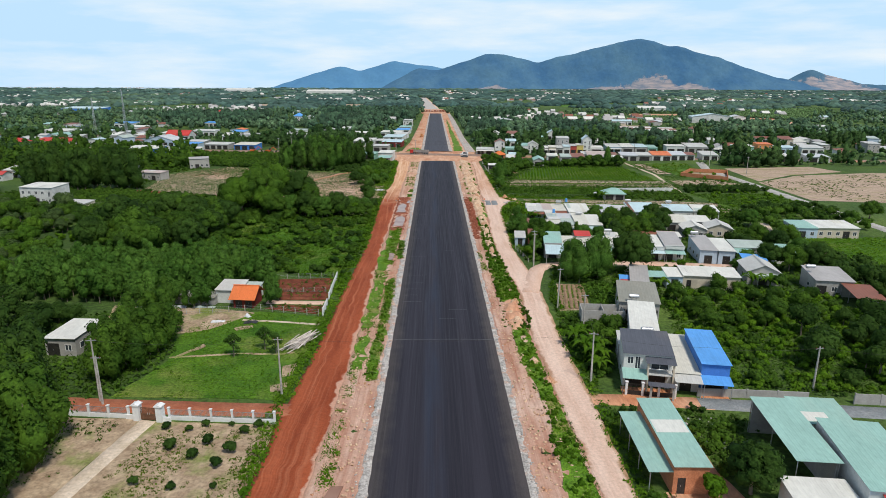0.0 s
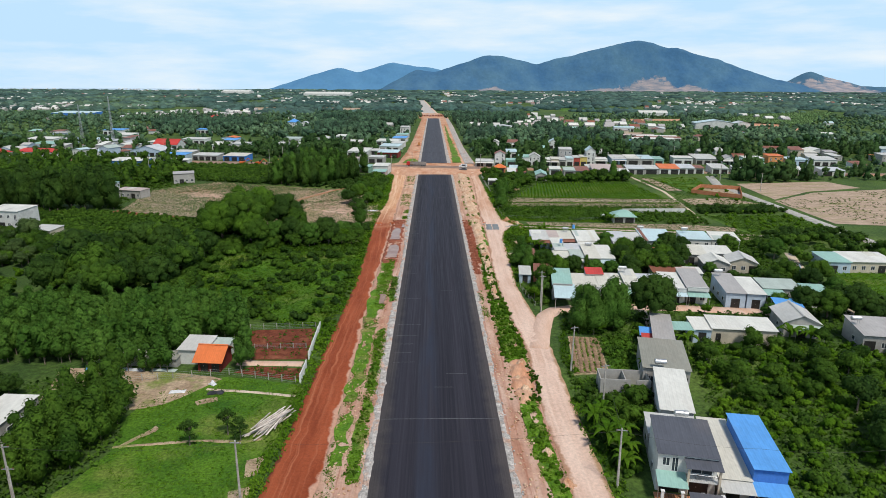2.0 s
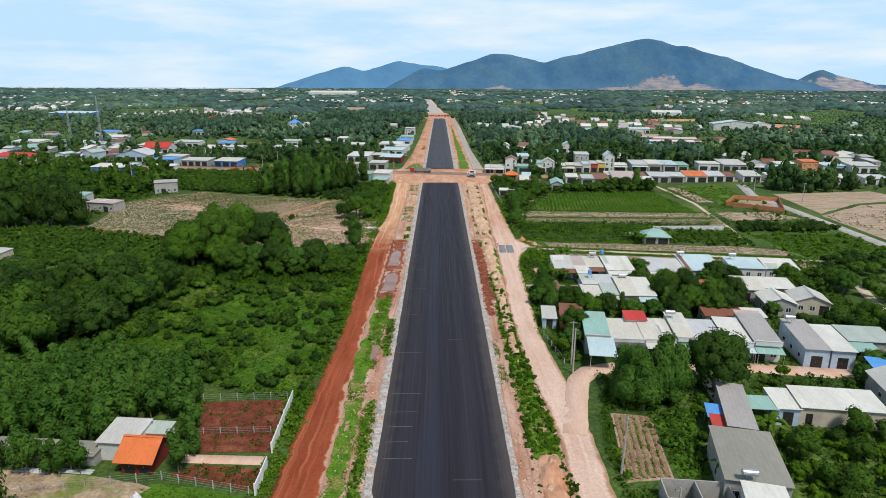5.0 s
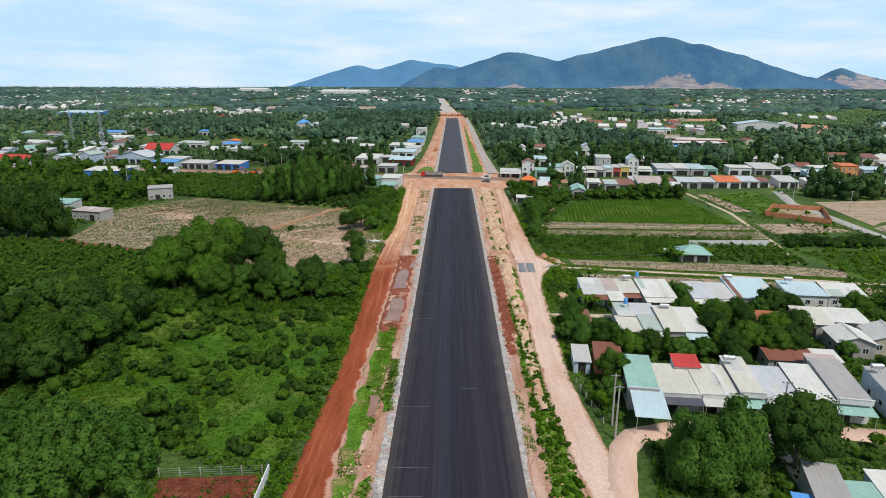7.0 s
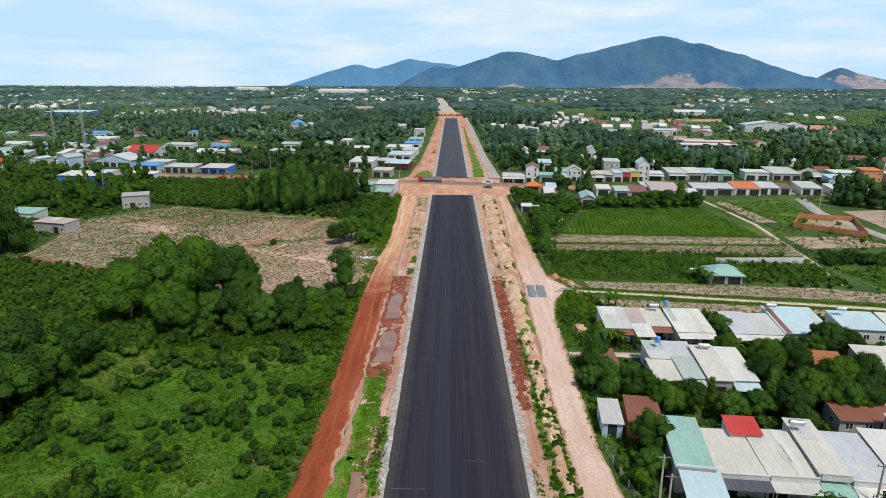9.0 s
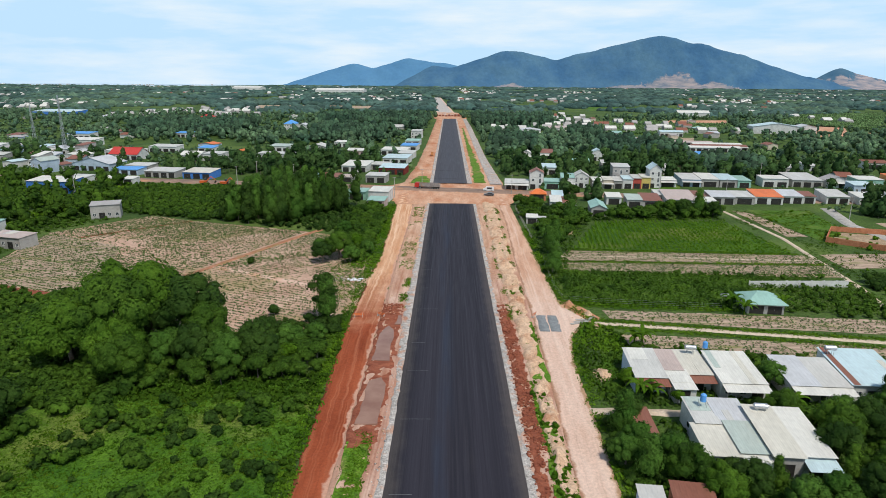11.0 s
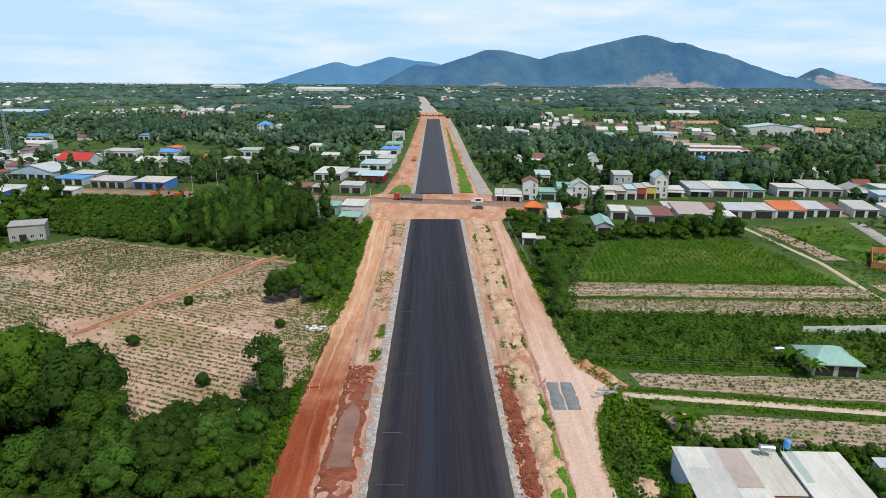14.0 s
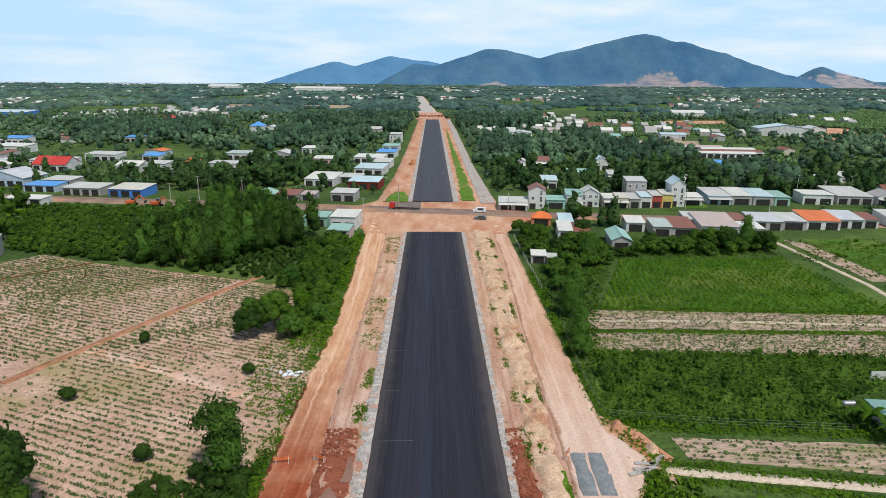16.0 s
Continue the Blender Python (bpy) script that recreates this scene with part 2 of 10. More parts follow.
SERVICE = driven_soil("service_road_soil", ((0.60, 0.405, 0.31), (0.70, 0.515, 0.415)), ((0.53, 0.295, 0.190), (0.655, 0.425, 0.305)), 232, 262, ((0.72, 0.545, 0.44), (0.73, 0.56, 0.45)), (0.44, 0.25, 0.16), (0.40, 0.25, 0.15), (0.55, 0.6), 0.7)
ORANGE = surface("orange_soil", (0.48, 0.225, 0.12), (0.62, 0.385, 0.26), 0.12, 1.5, rough=0.95, bump=0.06, c3=(0.46, 0.18, 0.085), stretch=(1.6, 0.5, 1))
SAND = surface("sandy_yard", (0.28, 0.195, 0.125), (0.46, 0.35, 0.235), 0.4, 2.0, rough=0.95, bump=0.08, c3=(0.17, 0.21, 0.05), grain=0.35)
FIELD = surface("ploughed_field", (0.42, 0.26, 0.185), (0.60, 0.41, 0.31), 0.12, 1.7, rough=0.95, bump=0.08, c3=(0.36, 0.27, 0.14), grain=0.3)
FIELD2 = surface("dry_ploughed_field", (0.31, 0.225, 0.16), (0.50, 0.37, 0.28), 0.6, 2.4, rough=0.95, bump=0.08, stretch=(0.25, 1.5, 1), c3=(0.26, 0.24, 0.10), grain=0.3)
GRASS = surface("meadow_grass", (0.034, 0.102, 0.005), (0.084, 0.178, 0.010), 0.14, 2.6, rough=0.9, bump=0.16, c3=(0.15, 0.19, 0.035), grain=0.55)
VERGE = surface("verge_grass", (0.060, 0.150, 0.008), (0.125, 0.235, 0.016), 0.45, 3.0, rough=0.9, bump=0.16, c3=(0.24, 0.21, 0.07), grain=0.6)
CROPGROUND = surface("crop_ground", (0.050, 0.110, 0.010), (0.092, 0.168, 0.016), 0.15, 2.0, rough=0.9, bump=0.1, grain=0.4)
WATER = surface("muddy_water", (0.24, 0.125, 0.09), (0.32, 0.19, 0.14), 0.2, rough=0.06)
SEA = surface("sea", (0.42, 0.55, 0.66), (0.50, 0.62, 0.72), 0.002, rough=0.35)
CONCRETE = surface("concrete", (0.34, 0.32, 0.29), (0.47, 0.45, 0.41), 0.5, 4.0, rough=0.9, bump=0.01, c3=(0.26, 0.24, 0.21))
PAVED = surface("concrete_slab", (0.17, 0.19, 0.20), (0.25, 0.26, 0.26), 0.7, 4.0, rough=0.85, bump=0.01)
PATH = surface("pale_path", (0.50, 0.40, 0.29), (0.62, 0.51, 0.40), 0.4, 2.5, rough=0.95, bump=0.04)
OLDROAD = surface("dusty_hazed_asphalt", (0.20, 0.14, 0.11), (0.33, 0.22, 0.16), 0.15, 2.0, rough=0.9, bump=0.02, c3=(0.44, 0.24, 0.14))
BARK = surface("bark", (0.13, 0.105, 0.08), (0.24, 0.20, 0.155), 2.0, 12.0, rough=0.9, bump=0.02)
LEAF = leafy("leaf_green", (0.031, 0.077, 0.009), (0.092, 0.182, 0.018))
LEAFDARK = leafy("leaf_dark", (0.022, 0.057, 0.009), (0.060, 0.120, 0.018))
LEAFBRIGHT = leafy("leaf_bright", (0.060, 0.150, 0.006), (0.125, 0.236, 0.014))
LEAFOLIVE = leafy("leaf_acacia", (0.043, 0.113, 0.014), (0.100, 0.203, 0.030))
LEAFFRESH = leafy("leaf_fresh", (0.050, 0.120, 0.010), (0.107, 0.210, 0.018))
LEAFYELLOW = leafy("leaf_yellow", (0.060, 0.115, 0.006), (0.101, 0.167, 0.009))
LEAFMEADOW = leafy("leaf_meadow", (0.031, 0.077, 0.004), (0.064, 0.132, 0.008))
LEAFGRASS = leafy("leaf_grass", (0.036, 0.098, 0.003), (0.082, 0.172, 0.008))
LEAFPALE = leafy("leaf_pale", (0.058, 0.106, 0.029), (0.102, 0.158, 0.046))
# haze is put into these four leaf colours: bluer than the near leaves
HAZELEAF = surface("hazed_woods_leaf", (0.029, 0.070, 0.040), (0.090, 0.152, 0.072), 0.022, 0.9, rough=0.9, island=0.5, grain=0.6)
HAZEFRESH = surface("hazed_fresh_leaf", (0.058, 0.118, 0.036), (0.118, 0.192, 0.068), 0.03, 0.9, rough=0.9, island=0.5, grain=0.6)
HAZEMID = leafy("hazed_mid_leaf", (0.030, 0.076, 0.022), (0.084, 0.156, 0.042), 0.05, 0.4)
HAZEDARK = surface("hazed_dark_leaf", (0.020, 0.051, 0.029), (0.048, 0.093, 0.047), 0.03, 0.9, rough=0.9, island=0.5, grain=0.6)
GLASS = surface("window_glass", (0.03, 0.04, 0.05), (0.05, 0.06, 0.07), 0.6, rough=0.08)
WHITE = surface("white_paint", (0.66, 0.66, 0.64), (0.76, 0.76, 0.74), 0.5, 3.0, rough=0.7, grain=0.06)
STEEL = surface("galvanised_steel", (0.42, 0.43, 0.44), (0.55, 0.56, 0.57), 1.0, 6.0, rough=0.4, metal=0.7)
DARKMETAL = surface("dark_metal", (0.035, 0.034, 0.034), (0.06, 0.055, 0.05), 1.0, 6.0, rough=0.5, metal=0.4)
TYRE = surface("rubber", (0.02, 0.02, 0.02), (0.03, 0.03, 0.03), 3.0, rough=0.9)
WOOD = surface("weathered_timber", (0.46, 0.39, 0.33), (0.66, 0.60, 0.54), 1.5, 8.0, rough=0.85, bump=0.01, rand=0.3)
HEAP = surface("pale_earth", (0.52, 0.34, 0.22), (0.64, 0.46, 0.32), 0.5, 3.0, rough=0.95, bump=0.10, c3=(0.44, 0.22, 0.12), grain=0.35)
BRICK = surface("brick_wall", (0.42, 0.155, 0.075), (0.55, 0.23, 0.12), 0.8, 6.0, rough=0.9, bump=0.02)


def sheet(name, c, wear=(0.30, 0.22, 0.16)):
    """Painted roof sheet with some streaks of dirt down the slope."""
    c2 = tuple(v * 0.84 for v in c)
    return surface("sheet_" + name, c, c2, 0.35, 2.5, c3=tuple(0.82 * v + 0.18 * w * 0.8 for v, w in zip(c, wear)), rough=0.5, stretch=(1, 0.4, 1), grain=0.10)


ROOFS = {"teal": sheet("teal", (0.31, 0.505, 0.44)), "pale_blue": sheet("pale_blue", (0.52, 0.66, 0.69)), "blue": sheet("blue", (0.11, 0.35, 0.76)),
         "white": sheet("white", (0.70, 0.69, 0.63)), "cream": sheet("cream", (0.64, 0.615, 0.53)), "grey": sheet("grey", (0.42, 0.40, 0.385)),
         "light_grey": sheet("light_grey", (0.57, 0.565, 0.53)), "olive": sheet("olive", (0.29, 0.285, 0.24)), "dark_grey": sheet("dark_grey", (0.10, 0.105, 0.125)),
         "terracotta": sheet("terracotta", (0.42, 0.165, 0.075)), "red": sheet("red", (0.55, 0.06, 0.05)), "rust": sheet("rust", (0.26, 0.105, 0.07)), "orange": sheet("orange", (0.72, 0.185, 0.055)),
         "pink": sheet("pink", (0.52, 0.42, 0.38)), "lilac": sheet("lilac", (0.56, 0.575, 0.59)), "sage": sheet("sage", (0.45, 0.52, 0.47))}


def plaster(name, c):
    return surface("plaster_" + name, c, tuple(v * 0.84 for v in c), 0.6, 4.0, c3=tuple(v * 0.72 for v in c), rough=0.88, grain=0.10)


WALLS = {"white": plaster("white", (0.66, 0.66, 0.63)), "grey": plaster("grey", (0.40, 0.385, 0.36)), "cream": plaster("cream", (0.58, 0.51, 0.40)),
         "pale_blue": plaster("pale_blue", (0.46, 0.56, 0.66)), "blue": plaster("blue", (0.07, 0.22, 0.60)), "green": plaster("green", (0.30, 0.52, 0.42)),
         "yellow": plaster("yellow", (0.66, 0.52, 0.16)), "red": plaster("red", (0.42, 0.08, 0.06)), "brick": BRICK, "pink": plaster("pink", (0.56, 0.42, 0.38)),
         "orange": plaster("orange", (0.68, 0.30, 0.12)), "dark_red": plaster("dark_red", (0.20, 0.03, 0.022))}


# ---- mesh helpers ----
def mesh_of(name, verts, faces, mats, smooth=False, index=None, normals=None):
    """A mesh from arrays; faces is a list of arrays of quads and triangles; normals, one a vertex, round off foliage."""
    me = bpy.data.meshes.new(name)
    verts = np.asarray(verts, dtype=np.float32).reshape(-1, 3)
    faces = [np.asarray(f, dtype=np.int32) for f in faces if len(f)]
    loops = np.concatenate([f.ravel() for f in faces])
    sizes = np.concatenate([np.full(len(f), f.shape[1], dtype=np.int32) for f in faces])
    starts = np.concatenate([[0], np.cumsum(sizes)[:-1]]).astype(np.int32)
    me.vertices.add(len(verts))
    me.vertices.foreach_set("co", verts.ravel())
    me.loops.add(len(loops))
    me.loops.foreach_set("vertex_index", loops)
    me.polygons.add(len(sizes))
    me.polygons.foreach_set("loop_start", starts)
    if index is not None:
        me.polygons.foreach_set("material_index", np.asarray(index, dtype=np.int32))
    for m in mats if isinstance(mats, (list, tuple)) else [mats]:
        me.materials.append(m)
    me.update(calc_edges=True)
    if smooth or normals is not None:
        me.polygons.foreach_set("use_smooth", np.ones(len(sizes), dtype=bool))
    if normals is not None:
        at = me.attributes.new("custom_normal", "FLOAT_VECTOR", "POINT")
        at.data.foreach_set("vector", np.asarray(normals, dtype=np.float32).ravel())
    return me


def part(name, bm, material, parent=None, label="", smooth=False):
    """Links a bmesh as one mesh object under a thing or a part."""
    me = bpy.data.meshes.new(name)
    bm.to_mesh(me)
    bm.free()
    me.materials.append(material)
    if smooth:
        me.polygons.foreach_set("use_smooth", np.ones(len(me.polygons), dtype=bool))
    ob = new(name, me)
    ob.parent = parent
    if label:
        tagged(ob, label)
    return ob


def box(bm, x0, x1, y0, y1, z0, z1):
    v = [bm.verts.new((x, y, z)) for z in (z0, z1) for x, y in ((x0, y0), (x1, y0), (x1, y1), (x0, y1))]
    for f in ((3, 2, 1, 0), (4, 5, 6, 7), (0, 1, 5, 4), (1, 2, 6, 5), (2, 3, 7, 6), (3, 0, 4, 7)):
        bm.faces.new([v[i] for i in f])


def prism(bm, outline, direction):
    """A solid from an outline (points in 3D) drawn out along a direction."""
    d = Vector(direction)
    a = [bm.verts.new(p) for p in outline]
    b = [bm.verts.new(Vector(p) + d) for p in outline]
    bm.faces.new(a[::-1])
    bm.faces.new(b)
    for i in range(len(a)):
        j = (i + 1) % len(a)
        bm.faces.new((a[i], a[j], b[j], b[i]))


def tube(bm, p, q, r0, r1, n=8, caps=True):
    p, q = Vector(p), Vector(q)
    ax = (q - p).normalized()
    u = ax.orthogonal().normalized()
    w = ax.cross(u)
    rings = []
    for c, r in ((p, r0), (q, r1)):
        rings.append([bm.verts.new(c + r * (math.cos(2 * math.pi * k / n) * u + math.sin(2 * math.pi * k / n) * w)) for k in range(n)])
    for k in range(n):
        j = (k + 1) % n
        bm.faces.new((rings[0][k], rings[0][j], rings[1][j], rings[1][k]))
    if caps:
        bm.faces.new(rings[0][::-1])
        bm.faces.new(rings[1])


def empty(name, m, label="", category="", group=""):
    ob = new(name)
    ob.matrix_world = m
    ob.empty_display_size = 0.3
    return tagged(ob, label, category, group)


def inside(poly, x, y):
    c = np.zeros(np.shape(x), dtype=bool)
    n = len(poly)
    for i in range(n):
        (x0, y0), (x1, y1) = poly[i], poly[i - 1]
        if y0 != y1:
            c ^= ((y0 > y) != (y1 > y)) & (x < (x1 - x0) * (y - y0) / (y1 - y0) + x0)
    return c


def wob(x, y, s, seed=0.0):
    return noise.noise((x * s, y * s, seed))


# ---- ground, roads, fields ----
def ground_sheet():
    ys = np.concatenate([np.arange(-400, 400, 20), np.arange(400, 5001, 100)])
    xs = np.concatenate([np.arange(-4800, -400, 200), np.arange(-400, 400, 20), np.arange(400, 4801, 200)])
    gx, gy = np.meshgrid(xs, ys)
    v = np.stack([gx, gy, np.zeros_like(gx)], -1).reshape(-1, 3)
    nx = len(xs)
    i = (np.arange(len(ys) - 1)[:, None] * nx + np.arange(nx - 1)[None]).ravel()
    q = np.stack([i, i + 1, i + nx + 1, i + nx], -1)
    m = surface("plain_ground", (0.034, 0.070, 0.014), (0.072, 0.125, 0.022), 0.05, 1.3, rough=0.95, bump=0.25, c3=(0.100, 0.155, 0.030), grain=0.6)
    ob = new("ground", mesh_of("ground", v, [q], m))
    tagged(ob, "flat green plain of grass and soil reaching the horizon", "ground", kind="structure")


ground_sheet()


def ribbon(name, left, right, z, material, label, category, y0=None, y1=None, step=1.0, across=8, ragged=0.25, rough=0.0, crown=0.0, seed=1.0, skirt=True):
    """A strip along the road: left and right borders as (y, x) pairs; ragged edges, uneven top and a skirt into the ground."""
    ly, lx = zip(*left)
    ry, rx = zip(*right)
    y0 = (ly[0] if ly[0] != 40 else -90) if y0 is None else y0      # what runs under the start runs on behind it
    y1 = ly[-1] if y1 is None else y1
    ys = np.arange(y0, y1 + 0.01, step)
    a = np.interp(ys, ly, lx) + np.array([ragged * (wob(0, y, 0.35, seed) + 0.6 * wob(0, y, 1.1, seed + 5)) for y in ys])
    b = np.interp(ys, ry, rx) + np.array([ragged * (wob(9, y, 0.35, seed + 2) + 0.6 * wob(9, y, 1.1, seed + 7)) for y in ys])
    k = np.linspace(0, 1, across + 1)
    rows, lat = [], []
    for i, y in enumerate(ys):
        for j, f in enumerate(k):
            x = a[i] + (b[i] - a[i]) * f
            lat.append(((b[i] - a[i]) * f, (b[i] - a[i]) * (1 - f)))
            h = z + crown * (1 - (2 * f - 1) ** 2)
            if rough:
                h += rough * (0.5 + wob(x, y, 0.45, seed) + 0.5 * wob(x, y, 1.3, seed + 3)) * min(1.0, 6 * f, 6 * (1 - f))
            rows.append((x, y, h))
    if skirt:
        for i, y in enumerate(ys):
            rows.append((a[i] - z, y, -0.05))
        for i, y in enumerate(ys):
            rows.append((b[i] + z, y, -0.05))
    n, w = len(ys), across + 1
    i = (np.arange(n - 1)[:, None] * w + np.arange(across)[None]).ravel()
    q = [np.stack([i, i + 1, i + w + 1, i + w], -1)]
    if skirt:
        s = np.arange(n - 1)
        L, R = n * w, n * w + n
        q.append(np.stack([L + s, s * w, (s + 1) * w, L + s + 1], -1))
        q.append(np.stack([s * w + across, R + s, R + s + 1, (s + 1) * w + across], -1))
    me = mesh_of(name, rows, q, material, smooth=True)
    lat = np.array(lat + [(0.0, 0.0)] * (len(rows) - len(lat)), dtype=np.float32)
    for c, key in enumerate(("lat", "rest")):         # metres from the left and from the right border
        me.attributes.new(key, "FLOAT", "POINT").data.foreach_set("value", np.ascontiguousarray(lat[:, c]))
    ob = new(name, me)
    return tagged(ob, label, category, kind="structure")


def lane(name, pts, width, z, material, label, category="path", ragged=0.2, seed=3.0, step=1.5):
    """A path of a given width along a line of points."""
    P = [Vector((*p, 0)) for p in pts]
    line = []
    for p, q in zip(P, P[1:]):
        m = max(1, int((q - p).length / step))
        line += [p.lerp(q, i / m) for i in range(m)]
    line.append(P[-1])
    rows = []
    for i, c in enumerate(line):
        t = (line[min(i + 1, len(line) - 1)] - line[max(i - 1, 0)]).normalized()
        s = Vector((-t.y, t.x, 0))
        wl_ = width / 2 + ragged * wob(c.x, c.y, 0.5, seed)
        wr_ = width / 2 + ragged * wob(c.x, c.y, 0.5, seed + 4)
        for off, h in ((wl_ + z, -0.03), (wl_, z), (0, z + 0.02), (-wr_, z), (-wr_ - z, -0.03)):
            rows.append((*(c + s * off).xy, h))
    n = len(line)
    i = (np.arange(n - 1)[:, None] * 5 + np.arange(4)[None]).ravel()
    ob = new(name, mesh_of(name, rows, [np.stack([i + 5, i + 6, i + 1, i], -1)], material, smooth=True))
    return tagged(ob, label, category, kind="structure")


def plot(name, poly, z, material, label, category="field", cell=2.0, ragged=0.5, seed=2.0, relief=0.05):
    """A patch of land with a wavy border, lying a little above the plain."""
    bm = bmesh.new()
    pts = []
    for (x0, y0), (x1, y1) in zip(poly, poly[1:] + poly[:1]):
        n = max(1, int(math.hypot(x1 - x0, y1 - y0) / cell))
        for i in range(n):
            x, y = x0 + (x1 - x0) * i / n, y0 + (y1 - y0) * i / n
            pts.append((x + ragged * wob(x, y, 0.3, seed), y + ragged * wob(x, y, 0.3, seed + 6)))
    top = [bm.verts.new((x, y, z)) for x, y in pts]
    low = [bm.verts.new((x, y, -0.05)) for x, y in pts]
    bm.faces.new(top)
    for i in range(len(top)):
        j = (i + 1) % len(top)
        bm.faces.new((low[i], low[j], top[j], top[i]))
    bmesh.ops.recalc_face_normals(bm, faces=bm.faces)
    bmesh.ops.triangulate(bm, faces=bm.faces[:1])
    ob = part(name, bm, material)
    return tagged(ob, label, category, kind="structure")


HAUL_L = [(40, -22), (72, -22.4), (95, -21.6), (120, -21.4), (166, -20.4), (200, -21.3), (222, -22), (250, -21.6), (276, -20.6), (346, -22.3), (378, -23.0)]
HAUL_R = [(40, -16.3), (73, -15.5), (100, -15.3), (131, -15.5), (160, -16.0), (187, -15.7), (222, -15.6), (260, -15.6), (320, -15.2), (353, -15.8), (378, -16.5)]
PINK_L = [(40, 17.4), (73, 16.4), (100, 15.9), (123, 16.7), (150, 15.3), (173, 15.3), (190, 15.9), (225, 17.0), (273, 17.7), (320, 19.4), (378, 19.3)]
PINK_R = [(40, 20.4), (79, 21.1), (105, 21.1), (123, 21.6), (140, 21.2), (160, 19.9), (183, 20.9), (209, 21.9), (219, 23.5), (224, 26.5), (229, 28.5), (233, 26.5), (237, 24.4), (262, 24.1), (311, 24.0), (346, 23.8), (378, 24.0)]

ribbon("corridor_soil", HAUL_R, [(40, -8.7), (352, -8.7)], 0.05, SOIL, "bare pinkish laterite soil of the road works with ruts", "ground", y1=352, across=12, rough=0.22, ragged=0.15)
ribbon("corridor_soil", [(40, 8.7), (352, 8.7)], PINK_L, 0.05, SOIL, "bare pinkish laterite soil of the road works with ruts", "ground", y1=352, across=14, rough=0.26, ragged=0.15, seed=2)
ribbon("spoil_ridge", [(150, 12.8), (186, 13.0), (236, 12.6), (262, 12.2), (352, 12.6)], [(150, 14.6), (186, 15.4), (236, 16.4), (300, 17.0), (352, 17.8)], 0.06, HEAP, "low uneven ridge of pale spoil between the roads", "earth ridge", across=10, rough=1.1, ragged=0.7, seed=19)
ribbon("haul_road", HAUL_L, HAUL_R, 0.07, RED, "red laterite haul road with tyre tracks beside the new road", "dirt road", across=10, rough=0.10, ragged=0.35, seed=4)
ribbon("dirt_road", PINK_L, PINK_R, 0.08, SERVICE, "pale pink dirt service road beside the new road", "dirt road", across=8, rough=0.06, ragged=0.22, seed=6)
ribbon("road", [(40, -8.9), (352, -8.9)], [(40, 8.9), (352, 8.9)], 0.24, ASPHALT, "freshly laid dark asphalt road without markings", "road", ragged=0.06, crown=0.08, across=4)
ribbon("gravel_shoulder", [(40, -10.2), (81, -9.9), (140, -10.3), (170, -9.9), (200, -9.8), (225, -10.7), (290, -10.3), (352, -10.0)], [(40, -8.85), (352, -8.85)], 0.19, GRAVEL, "grey crushed stone road shoulder", "road shoulder", ragged=0.5, rough=0.14, across=4, seed=8)
ribbon("gravel_shoulder", [(40, 8.85), (352, 8.85)], [(40, 9.9), (81, 9.9), (130, 9.7), (180, 10.2), (230, 9.8), (352, 10.1)], 0.19, GRAVEL, "grey crushed stone road shoulder", "road shoulder", ragged=0.25, rough=0.10, across=4, seed=9)
ribbon("red_bank", [(170, 10.2), (236, 9.9)], [(170, 11.6), (185, 12.6), (215, 12.9), (236, 12.2)], 0.10, REDBANK, "freshly cut red earth bank beside the road", "bank", ragged=0.5, rough=0.35, across=5, seed=10)
ribbon("wet_trench", [(180, -15.5), (200, -15.4), (230, -15.5)], [(180, -10.9), (200, -10.6), (230, -10.8)], 0.12, REDBANK, "wet dark red soil round the pools", "bank", across=8, rough=0.22, ragged=0.6, seed=22)
ribbon("crossing_soil", [(350, -22.5), (362, -25), (378, -30), (390, -32), (401, -26)], [(350, 24), (362, 27), (372, 40), (385, 34), (401, 24)], 0.10, ORANGE, "orange soil of the unfinished crossing", "ground", ragged=1.0, rough=0.12, across=30, seed=12)
lane("cross_road", [(-420, 446), (-300, 425), (-137, 403), (-40, 391), (24, 381), (70, 375), (160, 366), (420, 343), (700, 320)], 10, 0.27, OLDROAD, "dusty old asphalt road crossing the new one", "road", ragged=0.6)
ribbon("corridor_soil", [(399, -26), (407, -23), (470, -20), (600, -18.5), (930, -17)], [(399, 25.5), (500, 23.3), (800, 22.8), (930, 20)], 0.05, ORANGE, "orange soil beside the far stretch of new road", "ground", step=4, across=12, rough=0.2, ragged=0.8, seed=13)
ribbon("road", [(402, -8.6), (916, -7.9)], [(402, 7.9), (916, 7.4)], 0.42, ASPHALT_HAZED, "far stretch of new asphalt road paled with painted haze", "road", step=6, ragged=0.08, across=4, seed=14)
ribbon("gravel_shoulder", [(402, -10.4), (600, -10.0), (916, -9.2)], [(402, -8.5), (916, -7.8)], 0.34, GRAVEL, "pale crushed stone shoulder of the far road", "road shoulder", step=4, ragged=0.5, across=4, seed=30)
ribbon("gravel_shoulder", [(402, 7.8), (916, 7.3)], [(402, 10.2), (600, 9.6), (916, 8.8)], 0.34, GRAVEL, "pale crushed stone shoulder of the far road", "road shoulder", step=4, ragged=0.5, across=4, seed=31)
ribbon("service_road", [(400, 19.2), (500, 18.4), (800, 17.4), (915, 17)], [(400, 25.0), (500, 23.0), (800, 22.6), (915, 21)], 0.34, GRAVEL, "pale grey gravel service road", "gravel road", step=4, ragged=0.4, seed=15)
